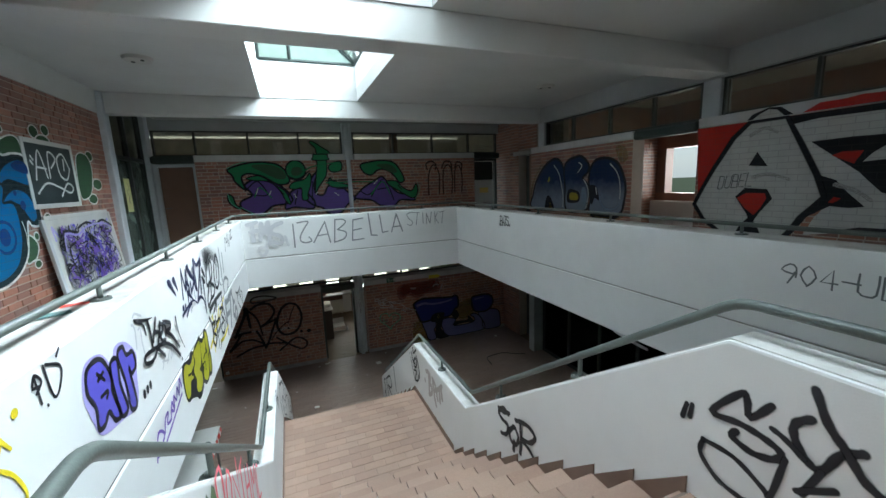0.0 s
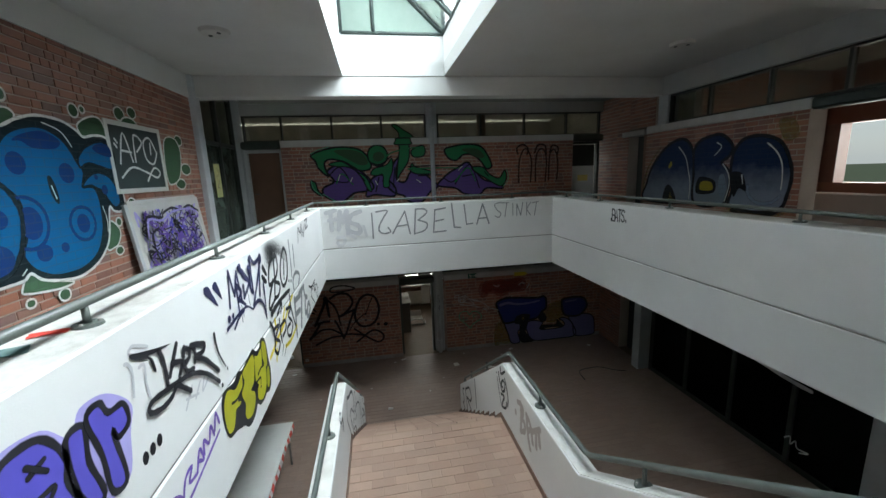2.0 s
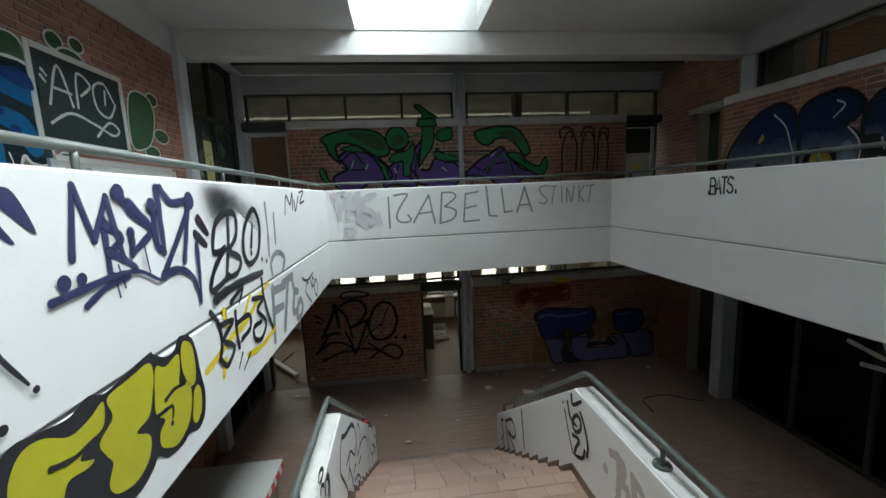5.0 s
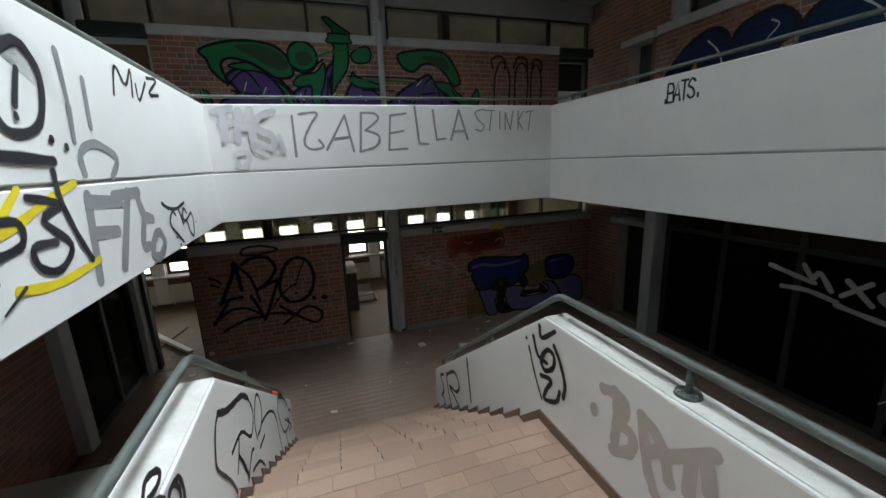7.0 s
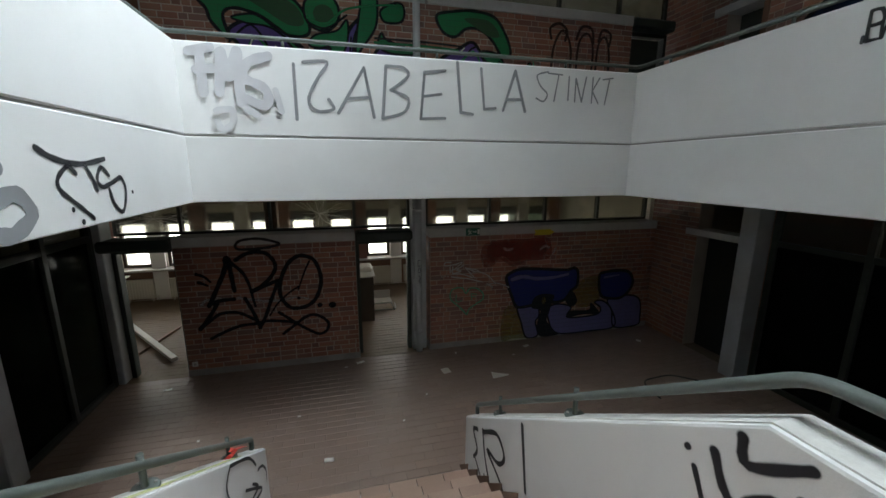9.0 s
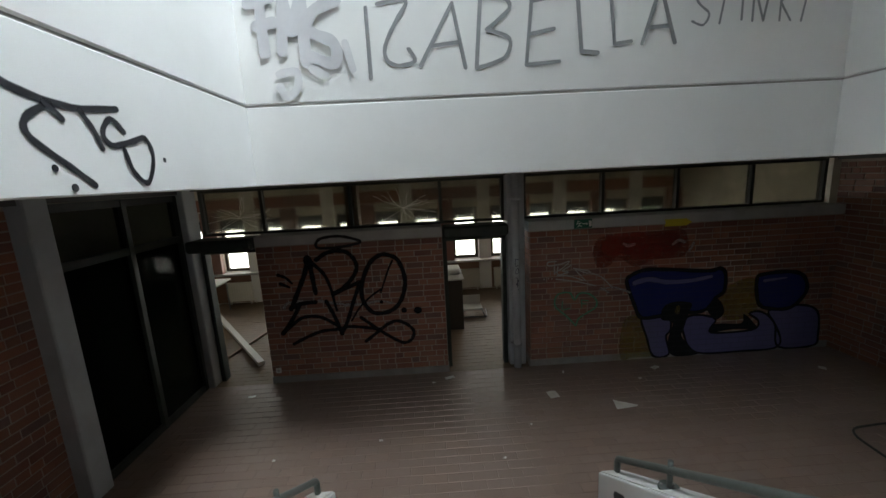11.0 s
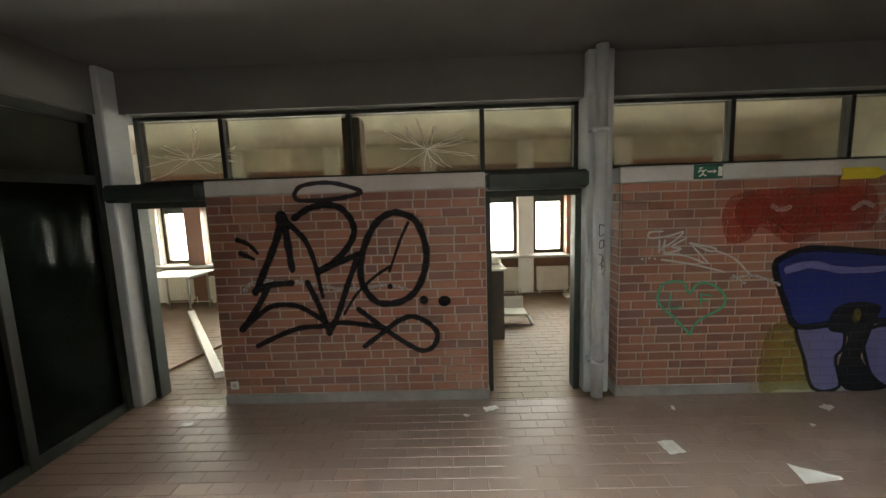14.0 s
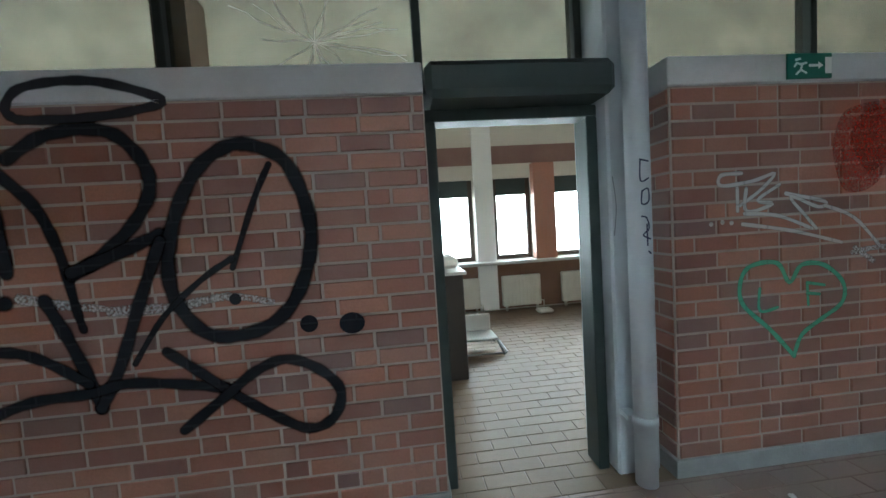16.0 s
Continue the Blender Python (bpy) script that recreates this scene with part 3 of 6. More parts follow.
def partition(name, plane, y0, y1, z0, z1, n, bar_z, label, lean=0.05, panes=None):
    ob = thing(name, label, "partition")
    ob["kind"] = "structure"
    step = (y1 - y0) / n
    for i in range(n + 1):
        y = y0 + i * step
        part("post", boxes((plane - lean, plane + lean, y - 0.035, y + 0.035, z0, z1), bevel=0.004), FRAME, ob)
    for z in (z0 + 0.04, *bar_z, z1 - 0.04):
        for i in range(n):
            a = y0 + i * step
            part("crossbar", boxes((plane - lean + 0.006, plane + lean - 0.006, a + 0.035, a + step - 0.035, z - 0.04, z + 0.04), bevel=0.003), FRAME, ob)
    zs = [z0 + 0.08] + [b for z in bar_z for b in (z - 0.04, z + 0.04)] + [z1 - 0.08]
    for i in range(n):
        a = y0 + i * step
        for c, d in zip(zs[::2], zs[1::2]):
            pane("pane", boxes((plane - 0.004, plane + 0.004, a + 0.036, a + step - 0.036, c, d)), (panes or DARKGLASS) if c < z0 + 1 else SMOKED, ob)
    return ob


partition("partition_west", -3.1, 9.05, 10.8, 0, 2.775, 2, (2.2,), "dark glazed partition with grimy black panes")
PART_E = partition("partition_east", 6.22, 4.52, 8.7, 0, 2.775, 4, (2.12,), "dark glazed partition with white tags on grimy panes")
partition("partition_east_near", 6.22, -1.2, 4.18, 0, 2.775, 5, (2.12,), "dark glazed partition with grimy panes")
partition("partition_west_upper", -3.1, 9.05, 10.8, UP + 0.012, 6.6, 2, (5.55,), "grey-green glazed partition on the gallery", panes=GREY_GREEN)
setting("door_recess_east", boxes((WALL_R + 0.26, WALL_R + 0.3, 8.99, 9.94, 0, 2.028)), FRAME, "dark closed door in the brick corner", "door")
setting("door_recess_east_upper", boxes((WALL_R + 0.26, WALL_R + 0.3, 9.33, 9.94, UP + 0.013, 5.498)), FRAME, "dark closed door on the gallery", "door")
part("door_stile", boxes((WALL_R + 0.02, WALL_R + 0.1, 9.34, 9.42, UP + 0.013, 5.498)), DOORWOOD, bpy.data.objects["door_recess_east_upper"], "brown wooden door jamb")

# ---- north rooms ----
setting("room_wall_middle", boxes((6.5, 6.7, 11.46, 15, 0, 6.6)), BEIGE, "beige painted room wall", "wall")
setting("room_wall_west", boxes((-8.9, -8.7, 11.46, 15, 0, 6.6)), BEIGE, "beige painted room wall", "wall")
setting("room_wall_back_west", boxes((-8.9, -3.3, 11.2, 11.44, 0, 6.6)), BEIGE, "beige painted room wall", "wall")
setting("room_wall_back_east", boxes((6.3, 12, 11.2, 11.44, 0, 6.6)), BEIGE, "beige painted room wall", "wall")
setting("room_ceiling", boxes((-8.7, 6.5, 11.46, 15.2, 3.02, 3.19)), BEIGE, "beige room ceiling lit from the windows", "ceiling")
setting("room_lining", boxes((-8.7, 6.5, 11.455, 11.5, 3.02 - 0.2, 3.0)), BEIGE, "beige room wall above the transom", "wall")
for z0, tag in ((0, ""), (UP + 0.012, "_upper")):
    xs = [-7.65 + 0.94 * k for k in range(15)]
    w = setting("wall_outer_north" + tag, boxes((-8.7, 6.5, ROOM_N, ROOM_N + 0.3, z0 - (0.25 if not z0 else 0), z0 + 0.8), (-8.7, 6.5, ROOM_N, ROOM_N + 0.3, z0 + 2.08, z0 + 3.1), (-8.7, xs[0], ROOM_N + 0.002, ROOM_N + 0.298, z0 + 0.8, z0 + 2.08), *[(a + 0.62, min(a + 0.94, 6.5), ROOM_N + 0.002, ROOM_N + 0.298, z0 + 0.8, z0 + 2.08) for a in xs]), BEIGE, "outer wall of the room with a row of windows", "wall")
    ends = [-8.68] + [e for c in xs[1::2] for e in (c + 0.63, c + 0.93)] + [6.48]
    for b, c in zip(ends[::2], ends[1::2]):
        if c - b > 0.05:
            part("brick_band", boxes((b, c, ROOM_N - 0.012, ROOM_N - 0.001, z0 + 2.3, z0 + 2.58)), BRICK, w, "red brick band over the windows")
    part("dado", boxes((-8.68, 6.48, ROOM_N - 0.008, ROOM_N - 0.001, z0 + 0.02, z0 + 0.735)), DOORWOOD, w, "dark brown panel under the sill")
    part("sill", boxes((-8.6, 6.4, ROOM_N - 0.2, ROOM_N - 0.001, z0 + 0.74, z0 + 0.79), bevel=0.008), LINTEL, w, "dusty window sill")
    for a in xs[1::2]:
        part("pilaster", boxes((a + 0.63, a + 0.93, ROOM_N - 0.07, ROOM_N - 0.001, z0 + 0.022, z0 + 3.0), bevel=0.006), WHITE, w, "white painted concrete column between windows")
    for i, a in enumerate(xs):
        x0, x1 = a, a + 0.62
        win = thing("window", "dark framed window with a half-lowered dark blind, daylight outside", "window", "windows of the outer wall")
        for b, c in ((x0, x0 + 0.07), (x1 - 0.07, x1)):
            part("stile", boxes((b, c, ROOM_N + 0.08, ROOM_N + 0.15, z0 + 0.8, z0 + 2.08), bevel=0.004), WINDOW_WOOD, win)
        part("bottom_rail", boxes((x0 + 0.071, x1 - 0.071, ROOM_N + 0.08, ROOM_N + 0.15, z0 + 0.8, z0 + 0.87), bevel=0.004), WINDOW_WOOD, win)
        part("blind", boxes((x0 + 0.071, x1 - 0.071, ROOM_N + 0.08, ROOM_N + 0.14, z0 + 1.82, z0 + 2.08), bevel=0.004), GREENDARK, win, "lowered dark blind")
        pane("pane", boxes((x0 + 0.071, x1 - 0.071, ROOM_N + 0.11, ROOM_N + 0.114, z0 + 0.871, z0 + 1.819)), CLEAR, win)
        if i % 2 == 0:
            part("brick_pier", boxes((x1 - 0.01, x1 + 0.33, ROOM_N - 0.14, ROOM_N - 0.002, z0 + 0.792, z0 + 2.28)), BRICK, w, "red brick pier between windows")


RADIATOR = surface("radiator_enamel", (0.62, 0.6, 0.54), (0.45, 0.42, 0.36), (0.56, 0.54, 0.48), 0.45, 3, 60, 0.4, 0.2, 0.05)


def radiator(x, w):
    ob = thing("radiator", "cream enamelled panel radiator under the window sill", "radiator", "radiators under the windows", (x, ROOM_N - 0.09, 0.07))
    part("panel", boxes((-w / 2, w / 2, -0.04, 0.03, 0, 0.48), bevel=0.012), RADIATOR, ob)
    n = int(w / 0.06)
    for i in range(n):
        u = -w / 2 + 0.04 + i * (w - 0.08) / (n - 1)
        part("rib", boxes((u - 0.012, u + 0.012, -0.05, -0.041, 0.03, 0.45), bevel=0.003), RADIATOR, ob)
    part("pipe", tube([(w / 2, 0, 0.05), (w / 2 + 0.05, 0, 0.05), (w / 2 + 0.05, 0, -0.065)], 0.01, 8), RADIATOR, ob)
    for s in (-1, 1):
        part("foot", boxes((s * w * 0.4 - 0.015, s * w * 0.4 + 0.015, -0.03, 0.02, -0.07, 0.001)), RADIATOR, ob)


for x, w in ((1.14, 0.58), (2.1, 0.62), (3.06, 0.6), (-4.5, 0.62), (-5.46, 0.62), (-0.74, 0.62), (-3.56, 0.62)):
    radiator(x, w)

# ---- staircase ----
stair = thing("staircase", "straight two-flight stair with terracotta tiles and white concrete side walls", "staircase")
stair["kind"] = "structure"
CONC = BEAM


def flight(y0, z_top, n=10):
    """The concrete under one flight: a sawtooth above and a slope below."""
    out = [(y0, z_top - 0.05)]
    for i in range(1, n):
        out += [(y0 + (i - 1) * GO + 0.0, z_top - i * RISE - 0.03), (y0 + i * GO, z_top - i * RISE - 0.03)]
    out += [(y0 + (n - 1) * GO, z_top - n * RISE), (y0 + (n - 1) * GO - 0.3, z_top - n * RISE), (y0, z_top - 0.35)]
    return prism(out, "x", STAIR_L, STAIR_R)


part("flight", flight(TOP_Y, UP), CONC, stair, "concrete flight under the tiles")
part("flight", flight(MID_Y1, UP - 10 * RISE), CONC, stair, "concrete flight under the tiles")
MID = UP - 10 * RISE
part("landing_slab", boxes((STAIR_L, STAIR_R, MID_Y0, MID_Y1, MID - 0.25, MID - 0.012)), GROUT, stair)
part("bridge_slab", boxes((STAIR_L, STAIR_R, NEAR - 0.2, TOP_Y, UP - 0.25, UP - 0.012)), GROUT, stair)


TOPZ = 4.19
STAIRCAP = surface("stair_wall_cap", (0.74, 0.73, 0.7), (0.45, 0.43, 0.39), (0.6, 0.58, 0.55), 0.8, 5.0, 50, 0.7, 0.35, 0.2)


def side_wall(x0, x1, name):
    """The solid side wall of the stair: level, down, level, down."""
    low = 0.32
    out = [(NEAR, TOPZ), (1.0, TOPZ), (3.5, 2.476), (5.33, 2.476), (7.95, 0.7), (7.95, 0.0), (7.3, 0.0), (MID_Y1, MID - low), (MID_Y0, MID - low), (TOP_Y, UP - low), (NEAR, UP - low)]
    bm = prism(out, "x", x0, x1)
    bmesh.ops.bevel(bm, geom=[e for e in bm.edges], offset=0.012, segments=2, affect="EDGES", profile=0.6)
    ob = part(name, bm, WHITE, stair, "white painted concrete side wall with black tags")
    # cap
    cap = [(NEAR, TOPZ), (1.0, TOPZ), (3.5, 2.476), (5.33, 2.476), (7.94, 0.71)]
    up = [(y, z + 0.006) for y, z in cap]
    part("cap", prism([(y, z - 0.004) for y, z in cap] + up[::-1], "x", x0 + 0.014, x1 - 0.014), STAIRCAP, ob, "dirty worn cap of the side wall")
    return ob


SW = 0.17
S_LEFT = side_wall(STAIR_L - SW, STAIR_L, "side_wall")
# narrow yellow-green strip along the inner edge of the sloping cap
slope = [(y, 2.476 - (y - 5.33) * (2.476 - 0.7) / 2.62) for y in (5.6, 7.93)]
part("algae_strip", prism([(y, z + 0.0065) for y, z in slope] + [(y, z + 0.0085) for y, z in slope[::-1]], "x", STAIR_L - 0.062, STAIR_L - 0.016), surface("strip_yellow_green", (0.42, 0.44, 0.14), (0.5, 0.48, 0.36), (0.36, 0.38, 0.12), 0.85, 9, 70, 0.9, 0.3, 0.2), S_LEFT, "yellow-green strip along the cap")
S_RIGHT = side_wall(STAIR_R, STAIR_R + SW, "side_wall")

# ---- handrails ----
def handrail(name, points, posts, base_r=0.055, r=0.021, label=""):
    """A rail on posts with round base plates; posts are (x, y, z of base, z of rail)."""
    ob = thing(name, label or "grey-green painted steel handrail on short posts", "handrail")
    part("tube", tube(rounded(points, 0.07), r, 12), RAIL, ob)
    for x, y, z, zr in posts:
        p = part("post", tube([(x, y, z), (x, y, zr)], 0.014, 10), RAIL, ob)
        bm = bmesh.new()
        bmesh.ops.create_cone(bm, cap_ends=True, segments=20, radius1=base_r, radius2=base_r * 0.94, depth=0.012, matrix=Matrix.Translation((x, y, z + 0.007)))
        plate = part("base_plate", bm, RAIL, p)
        for k in range(3):
            a = k * math.tau / 3 + 0.5
            b2 = bmesh.new()
            bmesh.ops.create_cone(b2, cap_ends=True, segments=6, radius1=0.007, radius2=0.007, depth=0.008, matrix=Matrix.Translation((x + 0.038 * math.cos(a), y + 0.038 * math.sin(a), z + 0.016)))
            part("bolt", b2, PLINTH, p)
    return ob


RH = 0.1
SH = 0.135
for xc, s in ((STAIR_L - 0.085, -1), (STAIR_R + 0.085, 1)):
    pts = [(xc, NEAR + 0.3, TOPZ + SH), (xc, 1.02, TOPZ + SH), (xc, 3.52, 2.476 + SH + 0.01), (xc, 5.3, 2.476 + SH + 0.01), (xc, 7.85, 0.75 + SH), (xc, 7.85, 0.79)]
    posts = [(xc, -0.6, TOPZ + 0.006, TOPZ + SH - 0.01), (xc, 0.5, TOPZ + 0.006, TOPZ + SH - 0.01)]
    for y in (1.9, 2.9):
        z = TOPZ - (y - 1.0) * (TOPZ - 2.476) / 2.5
        posts.append((xc, y, z + 0.006, z + SH + 0.04))
    posts += [(xc, 4.39, 2.482, 2.476 + SH + 0.02)]
    for y in (6.3, 7.3):
        z = 2.476 - (y - 5.33) * (2.476 - 0.7) / 2.62
        posts.append((xc, y, z + 0.006, z + SH + 0.04))
    handrail("stair_handrail", pts, posts)
zr = PARAPET + RH
handrail("gallery_handrail", [(LEFT - 0.14, NEAR, zr), (LEFT - 0.14, FAR + 0.14, zr), (RIGHT + 0.14, FAR + 0.14, zr), (RIGHT + 0.14, NEAR, zr)],
         [(LEFT - 0.14, y, PARAPET, zr - 0.01) for y in (0.2, 1.55, 2.85, 4.2, 5.5, 6.85, 8.2)] + [(x, FAR + 0.14, PARAPET, zr - 0.01) for x in (-0.2, 1.3, 2.8)] + [(RIGHT + 0.14, y, PARAPET, zr - 0.01) for y in (0.8, 2.4, 4.0, 5.6, 7.2, 8.4)],
         label="grey-green painted steel handrail round the gallery parapet")

# down pipe beside the middle column
for z0, z1 in ((0.02, 3.19), (UP + 0.012, 6.6)):
    ob = thing("downpipe", "white painted cast iron downpipe beside the column", "pipe")
    part("pipe", tube([(1.45, 10.82, z0), (1.45, 10.82, z1)], 0.055, 16), COLUMN, ob)
    for z in (z0 + 0.32, z0 + 2.45):
        part("collar", tube([(1.45, 10.82, z), (1.45, 10.82, z + 0.045)], 0.064, 16), COLUMN, ob)
        part("bracket", boxes((1.37, 1.43, 10.84, 10.925, z + 0.01, z + 0.035)), COLUMN, ob)

# smoke detectors on the ceiling
DISC = surface("disc_plastic", (0.55, 0.54, 0.5), (0.4, 0.39, 0.36), (0.5, 0.49, 0.46), 0.6, 5, 80, 0.4, 0.2, 0.1)
for x, y in ((-1.82, 6.7), (4.8, 6.8)):
    ob = thing("ceiling_lamp_base", "round off-white lamp base on the bare ceiling", "lamp base", "lamp bases on the ceiling", (x, y, CEILING))
    bm = bmesh.new()
    bmesh.ops.create_cone(bm, cap_ends=True, segments=32, radius1=0.16, radius2=0.18, depth=0.04, matrix=Matrix.Translation((0, 0, -0.02)))
    part("disc", bm, DISC, ob)
    for dx in (-0.07, 0.06):
        bm = bmesh.new()
        bmesh.ops.create_cone(bm, cap_ends=True, segments=12, radius1=0.025, radius2=0.025, depth=0.01, matrix=Matrix.Translation((dx, 0.05 * (1 if dx < 0 else -1), -0.044)))
        part("hole", bm, FRAME, ob, "dark cable hole")

# closing walls behind the camera and at the outer sides
for name, spec in (("wall_south", (-9, 12, -6.2, -6, -0.25, 6.8)), ("wall_west_outer", (-9.2, -9, -6, 16, -0.25, 6.8))):
    setting(name, boxes(spec), BEIGE, "plain wall that closes the building", "wall")
EAST = 9.6
brick_wall("wall_east_room", "sunlit red brick wall of the room behind the gallery", "y-", 8.15, 6.5, 9.58, UP + 0.012, 6.6, 0.2)
setting("room_panel", boxes((9.3, 9.58, 6.2, 8.1, UP + 0.013, 4.1), bevel=0.02), WHITE, "white radiator casing under the window", "casing")
setting("wall_east_outer", boxes((EAST, EAST + 0.3, -6, 11.2, -0.25, 1.62), (EAST, EAST + 0.3, -6, 11.2, 2.1, 4.3), (EAST, EAST + 0.3, -6, 11.2, 5.5, 6.62), *[(EAST + 0.01, EAST + 0.29, a, b, 1.62, 2.1) for a, b in ((-6, 4.4), (5.95, 6.3), (6.72, 6.8), (7.15, 11.2))], *[(EAST + 0.02, EAST + 0.2, a, b, 1.622, 1.99) for a, b in ((4.41, 5.94), (6.31, 6.71))], *[(EAST + 0.01, EAST + 0.29, a, b, 4.3, 5.5) for a, b in ((-6, -2), (0, 2), (4.0, 7.0), (7.9, 11.2))]), BRICK, "outer brick wall with windows behind the gallery rooms", "wall")

# ---- paint on the walls ----
def spray(name, colour, on_brick=False, rough=0.55, cover=1.0):
    """Sprayed paint; on brickwork the courses show through it."""
    def build(nt, bsdf):
        v = coords(nt)
        big = noise_fac(nt, v, 6, 6, 0.35, 0.75)
        c = mix(nt, scaled(nt, big, 0.3), colour, tuple(k * 0.6 + 0.02 for k in colour))
        if on_brick:
            sep, com, add = nt.nodes.new("ShaderNodeSeparateXYZ"), nt.nodes.new("ShaderNodeCombineXYZ"), nt.nodes.new("ShaderNodeMath")
            nt.links.new(v, sep.inputs[0])
            nt.links.new(sep.outputs[0], add.inputs[0])
            nt.links.new(sep.outputs[1], add.inputs[1])
            nt.links.new(add.outputs[0], com.inputs[0])
            nt.links.new(sep.outputs[2], com.inputs[1])
            b = nt.nodes.new("ShaderNodeTexBrick")
            for key, value in (("Scale", 1), ("Brick Width", 0.25), ("Row Height", 0.0833), ("Mortar Size", 0.006), ("Mortar Smooth", 0.4)):
                b.inputs[key].default_value = value
            nt.links.new(com.outputs[0], b.inputs["Vector"])
            c = mix(nt, scaled(nt, b.outputs["Fac"], 0.5), c, tuple(k * 0.45 + 0.03 for k in colour))
            inv = nt.nodes.new("ShaderNodeMath")
            inv.operation = "SUBTRACT"
            inv.inputs[0].default_value = 1
            nt.links.new(b.outputs["Fac"], inv.inputs[1])
            bump(nt, bsdf, inv.outputs[0], 0.5, 0.006)
        nt.links.new(c, bsdf.inputs["Base Color"])
        bsdf.inputs["Roughness"].default_value = 0.85 if on_brick else rough
        bsdf.inputs["Specular IOR Level"].default_value = 0.15 if on_brick else 0.4
        full = nt.nodes.new("ShaderNodeAttribute")
        full.attribute_name = "cover"
        alpha = full.outputs["Fac"]
        if cover < 1:
            speck = noise_fac(nt, v, 90 if on_brick else 320, 4, 0.3, 0.7)
            both = nt.nodes.new("ShaderNodeMath")
            both.operation = "MULTIPLY"
            nt.links.new(scaled(nt, speck, 2 * cover), both.inputs[0])
            nt.links.new(alpha, both.inputs[1])
            alpha = both.outputs[0]
        elif max(colour) > 0.2 and not on_brick:
            edge = nt.nodes.new("ShaderNodeMath")
            edge.operation = "GREATER_THAN"
            edge.inputs[1].default_value = 0.4
            nt.links.new(alpha, edge.inputs[0])
            alpha = edge.outputs[0]
        nt.links.new(alpha, bsdf.inputs["Alpha"])
    return material(name, build)


K, KB = spray("black_paint", (0.012, 0.012, 0.016)), spray("black_paint_brick", (0.014, 0.014, 0.018), True)
NAVY, GREY = spray("navy_paint", (0.02, 0.022, 0.07)), spray("grey_paint", (0.25, 0.255, 0.265))
PALE, DARKGREY = spray("pale_grey_paint", (0.55, 0.55, 0.57)), spray("dark_grey_paint", (0.13, 0.135, 0.14))
VIOLET, LILAC = spray("violet_paint", (0.1, 0.085, 0.5)), spray("lilac_paint", (0.42, 0.38, 0.75))
YELLOW, OCHRE = spray("yellow_paint", (0.4, 0.385, 0.02)), spray("ochre_paint", (0.75, 0.6, 0.02))
PURPLE, MAUVE = spray("purple_pen", (0.16, 0.09, 0.4)), spray("brownish_paint", (0.47, 0.425, 0.4))
BLUE, BLUE_D = spray("blue_paint", (0.004, 0.1, 0.24), True), spray("dark_blue_paint", (0.005, 0.032, 0.14), True)
FADE = spray("pale_blue_paint", (0.2, 0.25, 0.33), True)
GREEN, GREEN_D = spray("green_paint", (0.03, 0.2, 0.08), True), spray("olive_green_paint", (0.045, 0.1, 0.05), True)
PLUM, WHITE_P = spray("plum_paint", (0.12, 0.07, 0.27), True), spray("white_paint", (0.52, 0.515, 0.49), True)
RED, YELLOW_B = spray("red_paint", (0.42, 0.03, 0.02), True), spray("yellow_paint_brick", (0.38, 0.3, 0.03), True)
LAV, MINT = spray("lavender_paint", (0.15, 0.14, 0.3), True), spray("mint_paint", (0.12, 0.42, 0.26), True)
ROYAL, PINK = spray("royal_blue_paint", (0.022, 0.03, 0.16), True), spray("pink_paint", (0.85, 0.15, 0.2))
MIST, WASH = spray("black_overspray", (0.02, 0.02, 0.024), cover=0.4), spray("washed_red_paint", (0.46, 0.05, 0.03), True, cover=0.48)
OCHRE_B = spray("dull_ochre_paint", (0.34, 0.26, 0.04), True, cover=0.5)
OLIVE = spray("dull_green_paint", (0.13, 0.2, 0.1))
SCUFF = spray("pale_scuff", (0.6, 0.57, 0.55), True, cover=0.6)
FAINT = spray("faint_grey_paint", (0.64, 0.64, 0.65))
SMOKE = spray("brown_black_paint", (0.05, 0.03, 0.025), True)
PAPER_W, TEAL = spray("off_white_paint", (0.7, 0.7, 0.67), True), spray("teal_black_paint", (0.006, 0.014, 0.018), True)


class Panel:
    """A wall face to paint on: u runs to the right as one faces it, v is height. Layers stand off it by a hair."""

    def __init__(self, parent, origin, right, out, off=0.002):
        self.parent, self.o, self.r, self.n, self.off = parent, Vector(origin), Vector(right), Vector(out), off

    def at(self, u, v, k):
        return self.o + self.r * u + Vector((0, 0, v)) + self.n * (self.off + 0.0009 * k)


def smooth(pts, closed=False, n=5):
    """A soft line through the points."""
    if len(pts) < 3:
        return pts
    m, out = len(pts), []
    for i in range(m if closed else m - 1):
        p = [Vector((*(pts[(i + d) % m] if closed else pts[min(max(i + d, 0), m - 1)]), 0)) for d in (-1, 0, 1, 2)]
        for j in range(n):
            t = j / n
            q = 0.5 * (2 * p[1] + (p[2] - p[0]) * t + (2 * p[0] - 5 * p[1] + 4 * p[2] - p[3]) * t * t + (3 * p[1] - p[0] - 3 * p[2] + p[3]) * t ** 3)
            out.append((q.x, q.y))
    return out if closed else out + [pts[-1]]


def paint_layer(bm):
    """How fully the paint covers at each corner."""
    return bm.verts.layers.float.get("cover") or bm.verts.layers.float.new("cover")


